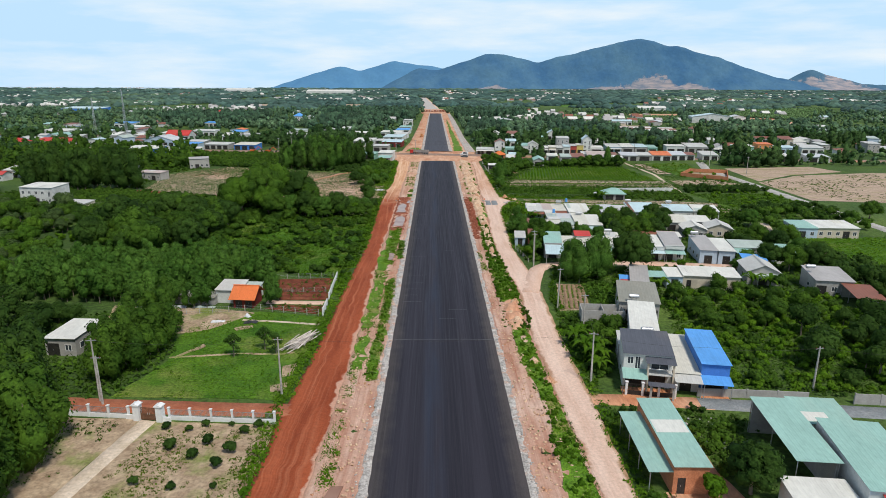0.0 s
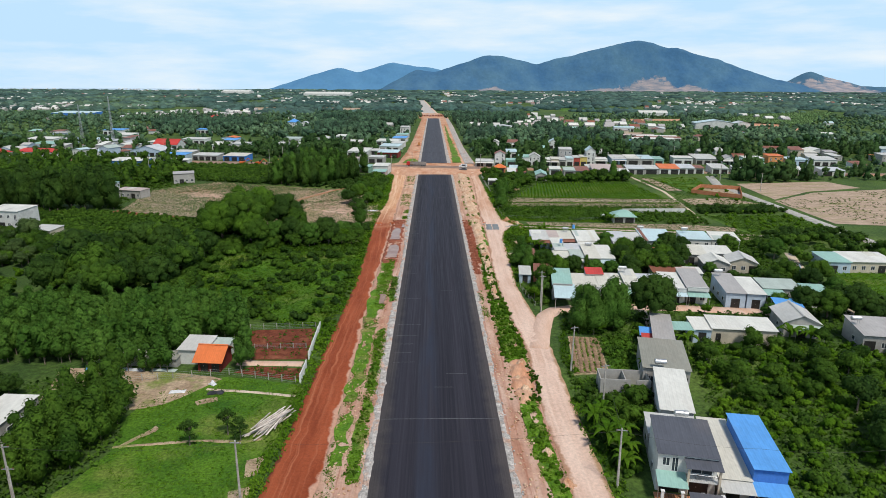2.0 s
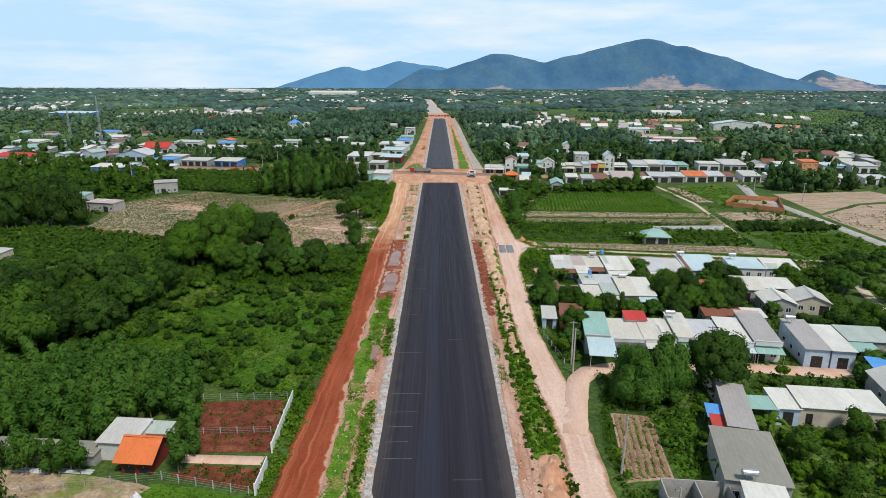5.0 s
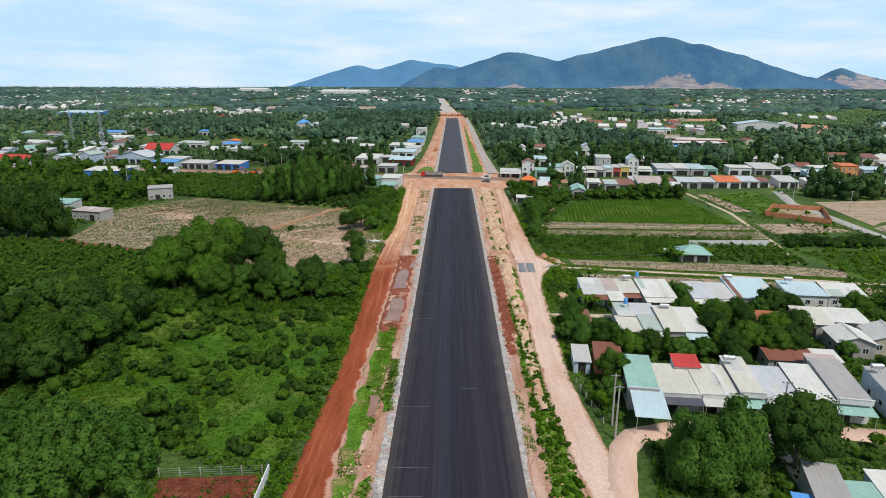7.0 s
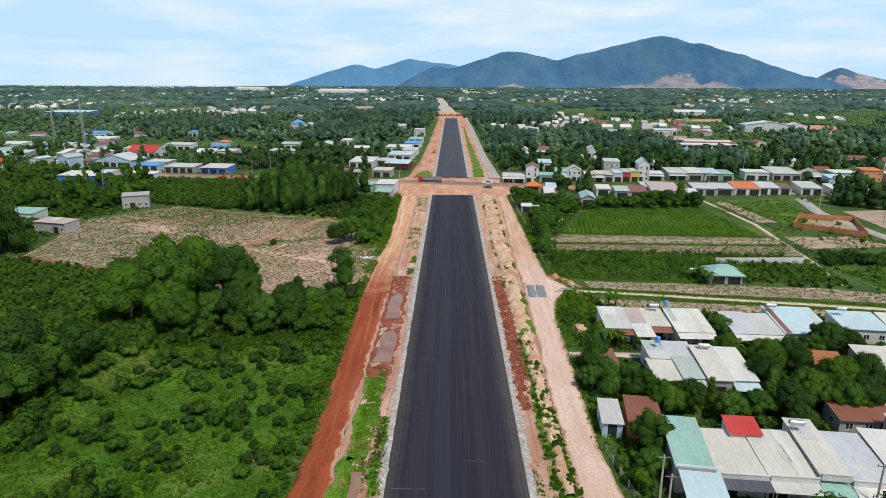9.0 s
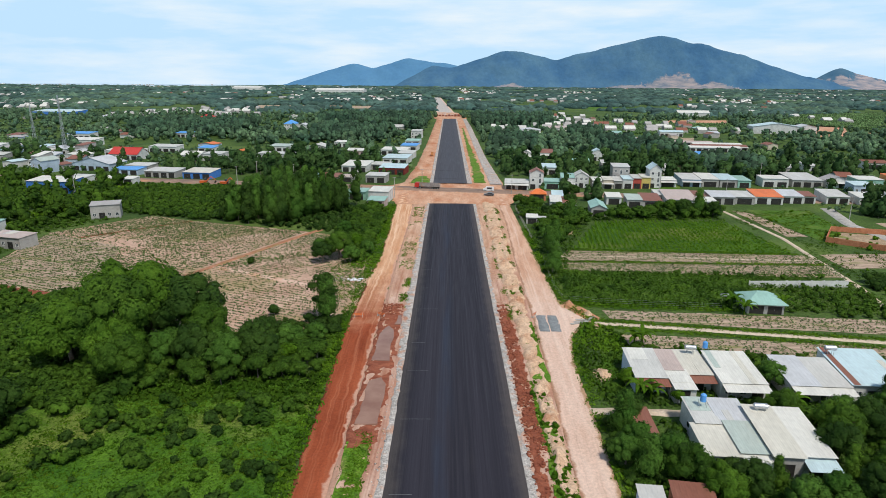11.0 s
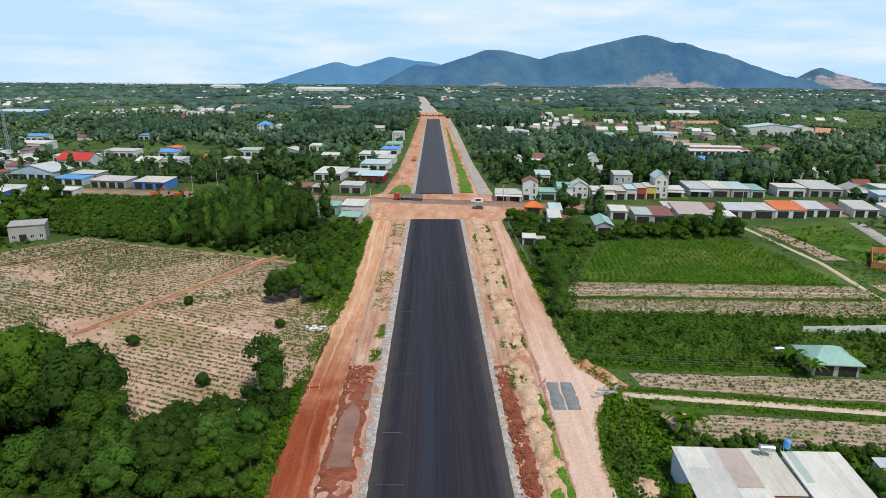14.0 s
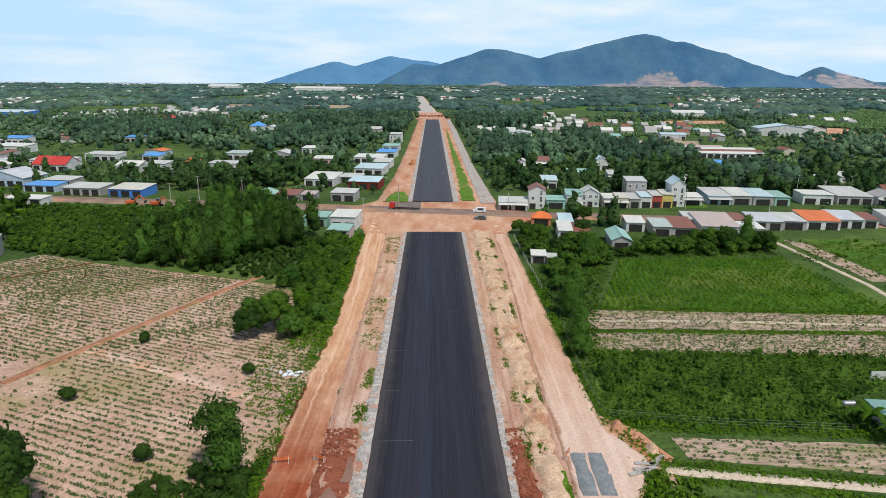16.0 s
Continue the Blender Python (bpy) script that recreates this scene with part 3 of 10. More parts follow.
ribbon("grass_strip", [(405, 11.6), (470, 12.4), (600, 12.4), (760, 13.0)], [(405, 17.2), (470, 16.6), (600, 14.8), (760, 13.6)], 0.30, VERGE, "green grass strip between road and service road", "grass", step=3, ragged=2.0, seed=16)
ribbon("grass_strip", [(402, -20), (412, -19), (425, -17)], [(402, -11), (412, -10.5), (425, -13)], 0.36, VERGE, "grass patch at the crossing", "grass", step=1.5, ragged=0.9, seed=17)
FAR_SOIL = driven_soil("far_roadbed_soil", ((0.40, 0.37, 0.34), (0.50, 0.46, 0.42)), ((0.40, 0.37, 0.34), (0.50, 0.46, 0.42)), 900, 1000, ((0.55, 0.50, 0.46), (0.55, 0.50, 0.46)), (0.66, 0.47, 0.36), (0.64, 0.44, 0.33), (4.5, 4.5), 0.5)
ribbon("roadworks_soil", [(914, -20), (960, -22), (1010, -24), (1070, -22)], [(914, 22), (960, 21), (1010, 17), (1070, 12)], 0.14, ORANGE, "bare orange soil where the asphalt ends", "ground", step=6, ragged=2.0, rough=0.5, across=14, seed=26)
ribbon("bare_road", [(1010, -19), (1070, -21), (1400, -30), (1900, -48)], [(1010, 9), (1070, 7), (1400, -6), (1900, -26)], 0.3, FAR_SOIL, "bare grey roadbed with pale soil borders running on to the distance", "dirt road", step=10, ragged=1.0, across=10, seed=18)

# fields and yards
SIDE_FIELD = [(-21.4, 262), (-21.6, 231), (-28, 223), (-39, 216), (-50, 220), (-75, 232), (-100, 238), (-123, 252), (-131, 298), (-110, 325), (-92, 317), (-55, 305.5), (-37, 299), (-25, 284)]
plot("cassava_field", SIDE_FIELD, 0.04, FIELD, "pale ploughed field planted with rows of small cassava")
RED_PATH = [(-71, 249.7), (-48, 299), (-44, 306)]
lane("field_path", RED_PATH, 1.9, 0.10, PATHSOIL, "narrow red earth path between two fields")
lane("field_path", [(-118, 292), (-92, 317)], 1.4, 0.10, REDBANK, "narrow red earth path at the field's edge")
lane("field_path", [(-64.5, 263), (-46, 254), (-29, 245)], 2.2, 0.09, PINK, "pale trodden path through the field")
plot("bare_field", [(-90, 240), (-122, 251), (-131, 298), (-99, 282), (-93, 262)], 0.06, FIELD2, "bare pale ploughed field")
lane("field_bank", [(-88, 238), (-105, 243), (-124, 251)], 2.2, 0.3, REDBANK, "dark red earth bank along the field")
CORN = [(36.6, 284), (101, 281), (98.5, 323), (52, 321)]
STRIP1 = [(31, 272.8), (106, 271), (103, 280), (34, 283.2)]
STRIP2 = [(29.5, 262), (103, 259), (105, 269.5), (30.8, 271)]
CROP2 = [(26, 237.5), (62, 235.3), (66, 245), (90, 252.6), (96, 258.5), (28, 261.5)]
SOIL1 = [(33, 234.0), (33.8, 228.8), (60, 225), (88, 222), (105, 219), (105, 226), (90, 230)]
SOIL2 = [(33.5, 221.0), (34, 214), (70, 209), (105, 204), (105, 212), (80, 216.2)]
plot("corn_field", CORN, 0.04, GRASS, "green field of young corn in rows")
plot("vegetable_field", STRIP1, 0.05, FIELD2, "strip of dry ploughed soil with seedlings")
plot("vegetable_field", STRIP2, 0.05, FIELD2, "strip of dry ploughed soil with seedlings")
plot("green_crop_field", CROP2, 0.05, CROPGROUND, "dark green leafy crop field")
plot("vegetable_field", SOIL1, 0.05, FIELD2, "strip of dry ploughed soil with seedlings")
plot("vegetable_field", SOIL2, 0.05, FIELD2, "strip of dry ploughed soil with seedlings")
lane("field_path", [(29, 226.6), (55, 222.8), (82, 218.6), (112, 213)], 1.7, 0.10, PATH, "pale footpath between field strips")
lane("field_path", [(31, 276.8), (60, 276.5), (104, 274)], 0.9, 0.12, PATH, "thin pale footpath between field strips")
lane("field_path", [(107, 347), (108, 300), (101.5, 252), (97, 232)], 1.4, 0.10, PATH, "pale dirt track past the fields")
plot("ploughed_field", [(154, 324), (150, 280), (176, 300), (210, 312), (205, 332)], 0.05, FIELD2, "bare ploughed field with pale stubble", cell=4)
plot("ploughed_field", [(148, 276), (146, 232), (300, 204), (330, 300), (220, 308), (178, 298)], 0.055, FIELD2, "wide weedy ploughed field", cell=5)
plot("green_crop_field", [(103, 246), (138, 247), (137, 219), (106, 217)], 0.05, CROPGROUND, "flat green crop field")
plot("ploughed_field", [(111, 344), (116, 340), (117.5, 303), (111, 303)], 0.06, FIELD2, "dry strip with pale stubble")
plot("ploughed_field", [(109, 281), (130, 283), (138, 270), (108, 267)], 0.06, FIELD2, "dry strip with pale stubble")
plot("yard", [(121.5, 296), (136.2, 284), (145, 304), (131, 309)], 0.08, SAND, "bare sandy floor inside the brick wall", "yard", ragged=0.1)
lane("side_road", [(152, 350), (143, 321), (141, 226), (139.5, 180), (140, 120)], 4.5, 0.10, CONCRETE, "grey concrete country road", "road")
plot("green_field", [(102, 172), (134, 173), (168, 130), (106, 134)], 0.05, GRASS, "bright green grass field")
plot("green_field", [(118, 345), (118.5, 290), (124, 300), (136, 316), (142, 345)], 0.05, GRASS, "bright green grass field")
lane("side_road", [(106, 192), (94.5, 161), (92, 145), (90, 132)], 2.4, 0.08, PATH, "pale village lane")
MEADOW = [(-48, 79.2), (-23.2, 78.2), (-21.9, 105), (-22.2, 109.5), (-36, 113), (-46, 107), (-47, 99), (-44.5, 91)]
plot("meadow", MEADOW, 0.05, GRASS, "lush bright green meadow")
for i, pts in enumerate(([(-23.4, 90), (-25.6, 88.6), (-25.2, 85.6), (-23.6, 86)], [(-23.6, 83.4), (-26.2, 82.6), (-25.4, 80.6), (-23.4, 81)], [(-41.6, 97.6), (-44.6, 92), (-43.8, 91.6), (-40.8, 96.8)], [(-35.4, 105.6), (-38.6, 104.2), (-37.8, 103.2), (-35, 104.4)])):
    plot("bare_patch", pts, 0.075, SAND, "bare sandy patch worn in the meadow", "ground", cell=0.8, ragged=0.7, seed=60 + i)
lane("meadow_ditch", [(-45, 92), (-34, 93.5), (-27, 93.2), (-25, 94)], 0.45, 0.10, SAND, "low earth ridge across the meadow")
lane("meadow_path", [(-23, 106), (-30, 107.4), (-38, 108.4)], 0.6, 0.10, PATH, "thin worn path in the grass")
plot("orchard_yard", [(-38.8, 72.6), (-22.6, 71.4), (-22.3, 45), (-43.0, 45)], 0.05, SAND, "sandy yard with weeds planted with small fruit trees", "yard")
plot("yard", [(-40.8, 73), (-51, 73.6), (-62, 52), (-58, 45), (-45.2, 45)], 0.05, SAND, "sandy yard under tall trees", "yard")
lane("driveway", [(-39.7, 72.6), (-40.2, 70), (-42.2, 57), (-44.2, 44)], 2.1, 0.12, PATH, "narrow concrete driveway", "driveway", ragged=0.03)
lane("lane", [(-54, 77.2), (-40, 76.2), (-30, 75.6), (-20.5, 75.2)], 3.4, 0.09, surface("red_lane_soil", (0.30, 0.09, 0.045), (0.40, 0.15, 0.08), 0.4, 3.0, rough=0.95, bump=0.03), "red earth lane outside the fence", "dirt road")
plot("garden", [(-38, 133), (-25, 134), (-23.9, 119.6), (-33.7, 119.6)], 0.06, GARDENSOIL, "dark red earth garden plot", "garden", ragged=0.2)
plot("garden", [(-35.4, 114.4), (-23.6, 111.2), (-23.9, 115.9), (-32.9, 116.8)], 0.06, GARDENSOIL, "dark red earth garden plot", "garden", ragged=0.2)
lane("garden_path", [(-36, 118.2), (-24.2, 117.7)], 1.7, 0.12, PINK, "pale earth path between garden plots", "path", ragged=0.03)
plot("yard", [(-66, 116.5), (-45, 114.3), (-36.5, 112.2), (-39.8, 107.5), (-43.0, 103.5), (-48, 102), (-62, 102)], 0.085, SAND, "bare trampled yard", "yard")
lane("village_lane", [(19.2, 124), (20.2, 128.5), (21.9, 135.5), (23.4, 140.8), (26.0, 144.2), (33, 146.3), (45, 146.4), (56, 145.6), (75, 142.6)], 3.6, 0.12, PINK, "pale dirt lane branching off in front of the houses", "path")
lane("village_lane", [(46, 146), (44.6, 136), (43.5, 120)], 1.6, 0.09, PATH, "narrow dirt lane between houses")
lane("village_lane", [(21, 190.8), (27, 191), (34, 190.6), (52, 190)], 1.8, 0.09, PATH, "pale dirt lane between houses")
lane("village_street", [(21, 78.2), (33, 77.2), (38, 76.6)], 3.0, 0.09, ORANGE, "orange dirt mouth of the village street", "path")
lane("village_street", [(36, 76.85), (60.4, 74), (64, 73.5)], 3.0, 0.12, PAVED, "grey paved village street", "road", ragged=0.05)
lane("village_street", [(63, 73.6), (100, 69)], 3.0, 0.10, PATH, "pale dirt street beyond the paving", "path")
plot("yard", [(25, 46), (24, 57.5), (28.4, 58.2), (28.0, 72.4), (31.4, 73), (31.6, 61), (33.5, 50)], 0.05, ORANGE, "orange earth yard round the shed", "yard")
plot("grass_yard", [(32.2, 129), (30.4, 114), (35.4, 114.6), (38.6, 131)], 0.06, GRASS, "green garden plot beside the beds", "grass")
plot("vegetable_garden", [(26.0, 130), (23.4, 113), (29.8, 114), (31.8, 129)], 0.07, SAND, "small vegetable garden with striped beds", "garden", ragged=0.15)
BED = surface("garden_bed_soil", (0.20, 0.125, 0.075), (0.33, 0.215, 0.135), 0.8, 4.0, rough=0.95, bump=0.10, grain=0.5)
for i in range(6):
    lane("garden_bed", [(24.1 + 1.0 * i, 113.6 + 0.12 * i), (25.4 + 0.97 * i, 121.5), (26.6 + 0.94 * i, 129.4 - 0.1 * i)], 0.55, 0.22, BED, "raised bed of brown soil in the vegetable garden", "garden bed", ragged=0.06, seed=20.0 + i)
plot("grass_yard", [(29, 221), (26.5, 206), (25, 197), (28, 196), (29, 207), (33, 212), (33, 219)], 0.06, GRASS, "grass patch beside the houses", "grass")
plot("dirt_yard", [(23.8, 240), (28.8, 236.5), (31.5, 229), (29.4, 226.5), (25, 228)], 0.09, ORANGE, "trampled orange earth at the track junction", "ground")
for x0 in (18.6, 20.9):
    lane("concrete_patch", [(x0 + 0.0, 221.4), (x0 + 0.4, 230.2)], 2.0, 0.125, PAVED, "grey concrete slab laid in the dirt road", "slab", ragged=0.3)

plot("scrub_meadow", [(-23.4, 137), (-22.6, 150), (-21.8, 170), (-22.6, 200), (-40, 199), (-64, 199), (-68, 165), (-66, 143), (-38, 139)], 0.05, GRASS, "bright rank grass between the bushes", "meadow")
# muddy pools in the trench
def pool(pts, label):
    ob = plot("puddle", pts, 0.36, WATER, label, "puddle", cell=1.2, ragged=0.5)
    return ob


pool([(-14.6, 186), (-11.6, 186), (-11.2, 198), (-12.2, 200.5), (-14.2, 199.5)], "shallow muddy pool in the roadside trench")
pool([(-14.8, 207), (-11.7, 207), (-11.8, 221), (-13.2, 223), (-14.8, 219)], "shallow muddy pool in the roadside trench")
pool([(-14.0, 52), (-12.2, 52), (-12.0, 58.5), (-13.4, 58.5)], "shallow muddy pool beside the road")
pool([(-12.1, 224), (-10.9, 224), (-10.9, 229), (-11.8, 229)], "small grey pool beside the road")

# chalk lines across the fresh asphalt
def road_mark(x0, x1, y, w):
    bm = bmesh.new()
    n = 6
    for i in range(n):
        xa, xb = x0 + (x1 - x0) * i / n, x0 + (x1 - x0) * (i + 1) / n
        za, zb = 0.245 + 0.08 * (1 - (xa / 8.9) ** 2), 0.245 + 0.08 * (1 - (xb / 8.9) ** 2)
        ya, yb = y + 0.06 * wob(xa, y, 0.4), y + 0.06 * wob(xb, y, 0.4)
        bm.faces.new([bm.verts.new(p) for p in ((xa, ya, za + 0.006), (xb, yb, zb + 0.006), (xb, yb + w, zb + 0.006), (xa, ya + w, za + 0.006))])
    ob = part("joint_line", bm, surface("chalk", (0.10, 0.10, 0.105), (0.16, 0.16, 0.165), 2.0, 8.0, rough=0.9))
    tagged(ob, "faint pale joint line across the asphalt", "road mark", "road joints", "structure")


RJ = random.Random(5)
road_mark(-8.7, 8.7, 98.6, 0.12)
for y in (108, 112.5, 117, 121, 125.5, 130, 135, 152, 158, 171, 188, 203, 214, 232, 247, 262, 281):
    side = RJ.choice((-1, -1, 1))
    xa = -8.2 if side < 0 else RJ.uniform(-2, 3)
    road_mark(xa, xa + RJ.uniform(2.2, 5.0), y + RJ.uniform(-1, 1), 0.10)


# ---- foliage templates ----
def ico(sub):
    bm = bmesh.new()
    bmesh.ops.create_icosphere(bm, subdivisions=sub, radius=1.0)
    v = np.array([x.co[:] for x in bm.verts])
    f = np.array([[q.index for q in p.verts] for p in bm.faces])
    bm.free()
    return v, f


ICO1, ICO2 = ico(1), ico(2)


def leaf_cards(rng, centres, normals, size, jitter=0.55):
    """Irregular four-cornered leaf clumps round the centres."""
    n = len(centres)
    nv = normals + rng.normal(0, jitter * 0.5, (n, 3))
    nv /= np.linalg.norm(nv, axis=1)[:, None] + 1e-9
    t = np.cross(nv, rng.normal(0, 1, (n, 3)))
    t /= np.linalg.norm(t, axis=1)[:, None] + 1e-9
    b = np.cross(nv, t)
    s = size * rng.uniform(0.6, 1.35, (n, 1))
    cs = []
    for a, c in ((-1, -1), (1, -1), (1, 1), (-1, 1)):
        k = rng.uniform(0.55, 1.15, (n, 2))
        cs.append(centres + s * 0.5 * (a * k[:, :1] * t + c * k[:, 1:] * b) + nv * s * rng.uniform(-0.12, 0.12, (n, 1)))
    v = np.stack(cs, 1).reshape(-1, 3)
    return v, np.arange(4 * n).reshape(-1, 4), np.repeat(nv, 4, axis=0)


def unit(a):
    return a / (np.linalg.norm(a, axis=1)[:, None] + 1e-9)


def face_normals(v, q):
    """One normal a vertex, from the quads round it."""
    f = np.cross(v[q[:, 2]] - v[q[:, 0]], v[q[:, 3]] - v[q[:, 1]])
    n = np.zeros_like(v)
    for k in range(4):
        np.add.at(n, q[:, k], f)
    return unit(n)


def crown(seed, lobes, cards, size, core=0.82, sub=ICO1):
    """Leaf clumps over the outer sides of several lobes (x, y, z, r, squash), on lumpy cores of leaves."""
    rng = np.random.default_rng(seed)
    L = np.array(lobes)
    area = L[:, 3] ** 2
    pick = rng.choice(len(L), size=cards * 2, p=area / area.sum())
    d = rng.normal(0, 1, (cards * 2, 3))
    d[:, 2] += 0.35
    d /= np.linalg.norm(d, axis=1)[:, None]
    sq = np.ones_like(d)
    sq[:, 2] = L[pick, 4]
    p = L[pick, :3] + d * sq * (L[pick, 3] * rng.uniform(0.84, 1.06, cards * 2))[:, None]
    ok = np.ones(len(p), dtype=bool)
    for i, l in enumerate(L):
        rel = (p - l[:3]) / np.array([1, 1, l[4]])
        ok &= (pick == i) | (np.linalg.norm(rel, axis=1) > 0.8 * l[3])
    p, d = p[ok][:cards], d[ok][:cards]
    mid = np.array([*(L[:, :2] * area[:, None]).sum(0) / area.sum(), L[:, 2].min()])
    out = unit(0.75 * d + 0.55 * unit(p - mid))
    d[:, 2] += 0.25
    v, q, nv = leaf_cards(rng, p, d, size)
    V, T, o, N = [v], [], len(v), [unit(np.repeat(out, 4, axis=0) + 0.38 * nv)]
    cv, cf = sub
    for l in L:
        k = 1 + 0.13 * rng.normal(0, 1, (len(cv), 1))
        V.append(l[:3] + cv * k * core * l[3] * np.array([1, 1, l[4]]))
        N.append(unit(0.75 * cv + 0.55 * unit(V[-1] - mid)))
        T.append(cf + o)
        o += len(cv)
    return np.concatenate(V), q, np.concatenate(T), np.concatenate(N)


def lobes_round(seed, r, h, n, rl):
    rng = np.random.default_rng(seed)
    out = [(0, 0, h, r * 0.72, 0.85)]
    for i in range(n):
        a = 2 * math.pi * (i + rng.uniform(-0.3, 0.3)) / n
        k = r * rng.uniform(0.42, 0.66)
        out.append((k * math.cos(a), k * math.sin(a), h + r * rng.uniform(-0.5, 0.35), r * rl * rng.uniform(0.8, 1.2), 0.85))
    return out


def lobes_dome(seed, r, h, n, rl, squash=0.85):
    """Many small lobes over a rounded crown, as a spreading tree has its boughs."""
    rng = np.random.default_rng(seed)
    out = [(0, 0, h, r * 0.70, squash)]
    for i in range(n):
        f = (i + 0.5) / n
        z = 1.0 - 1.45 * f
        a = 2.39996 * i + rng.uniform(-0.35, 0.35)
        k = math.sqrt(max(0.0, 1 - z * z)) * r * rng.uniform(0.62, 0.86)
        out.append((k * math.cos(a), k * math.sin(a), h + squash * z * r * rng.uniform(0.62, 0.88), r * rl * rng.uniform(0.75, 1.25), 0.9))
    return out


def lobes_tall(seed, r, z0, z1, n):
    rng = np.random.default_rng(seed)
    out = []
    for i in range(n):
        f = i / (n - 1)
        out.append((rng.uniform(-0.35, 0.35) * r, rng.uniform(-0.35, 0.35) * r, z0 + (z1 - z0) * f, r * (1.0 - 0.34 * f) * rng.uniform(0.8, 1.15), 1.1))
    return out


def stem(h, r, n=5, lean=0.15, limbs=3, seed=0, crown_r=1.0):
    """A tapered trunk with limbs, as arrays."""
    rng = np.random.default_rng(seed)
    V, Q = [], []

    def limb(p, q, r0, r1):
        bm = bmesh.new()
        tube(bm, p, q, r0, r1, n, False)
        o = sum(len(x) for x in V)
        bm.verts.index_update()
        V.append(np.array([x.co[:] for x in bm.verts]))
        Q.append(np.array([[x.index for x in f.verts] for f in bm.faces]) + o)
        bm.free()

    mid = Vector((rng.uniform(-lean, lean), rng.uniform(-lean, lean), h * 0.55))
    top = Vector((mid.x * 1.8, mid.y * 1.8, h))
    limb((0, 0, -0.1), mid, r, r * 0.75)
    limb(mid, top, r * 0.75, r * 0.35)
    for i in range(limbs):
        a = 2 * math.pi * (i / max(1, limbs)) + rng.uniform(-0.4, 0.4)
        s = mid.lerp(top, rng.uniform(0, 0.6))
        limb(s, s + Vector((crown_r * 0.6 * math.cos(a), crown_r * 0.6 * math.sin(a), crown_r * 0.5)), r * 0.45, r * 0.15)
    return np.concatenate(V), np.concatenate(Q)


def template(cr, st=None):
    """Crown and stem in one: vertices, leaf quads, leaf triangles, bark quads, normals."""
    v, q, t, n = cr
    if st is None:
        return v, q, t, np.zeros((0, 4), dtype=int), n
    return np.concatenate([v, st[0]]), q, t, st[1] + len(v), np.concatenate([n, face_normals(*st)])


T_BROAD = [template(crown(10 + i, lobes_round(i, 2.3, 2.5 + 0.25 * i, 7, 0.46), 350, 0.29, 0.86), stem(2.6, 0.16, limbs=2, seed=i, crown_r=2.0)) for i in range(4)]
T_BROADLO = [template(crown(110 + i, lobes_round(i + 5, 2.4, 2.5 + 0.25 * i, 5, 0.50), 92, 0.56, 0.84)) for i in range(4)]
T_BIG = [template(crown(400 + i, lobes_dome(400 + i, 4.3, 4.7 + 0.8 * i, 20, 0.33), 820, 0.38, 0.88), stem(6.5, 0.30, limbs=4, seed=i, crown_r=3.5)) for i in range(4)]
T_SHRUB = [template(crown(20 + i, lobes_round(40 + i, 1.5, 1.15, 4, 0.5), 110, 0.30, 0.84)) for i in range(3)]
T_BUSH = [template(crown(30 + i, lobes_round(50 + i, 0.75, 0.5, 3, 0.5), 36, 0.26, 0.86)) for i in range(3)]
T_ACACIA = [template(crown(60 + i, lobes_tall(i, 1.35, 2.2, 5.6, 4), 230, 0.27, 0.78), stem(5.0, 0.09, limbs=0, seed=i)) for i in range(3)]
T_TALL = [template(crown(70 + i, lobes_tall(20 + i, 2.0, 2.6, 9.0, 6), 540, 0.29, 0.80), stem(8.2, 0.14, limbs=0, seed=i)) for i in range(3)]
T_GROVE = [template(crown(300 + i, (lobes_round(300 + i, 4.0, 6.6 + i, 5, 0.5) + [(0.6, -0.4, 3.4 + i, 2.2, 0.9)] if i % 2 else lobes_tall(300 + i, 3.3, 3.2, 11.0, 4)), 44, 1.15, 0.82), stem(6.0, 0.25, limbs=0, seed=i)) for i in range(4)]
T_MID = [template(crown(80 + i, lobes_round(60 + i, 2.6, 3.2, 4, 0.5), 60, 1.0, 0.9)) for i in range(3)]


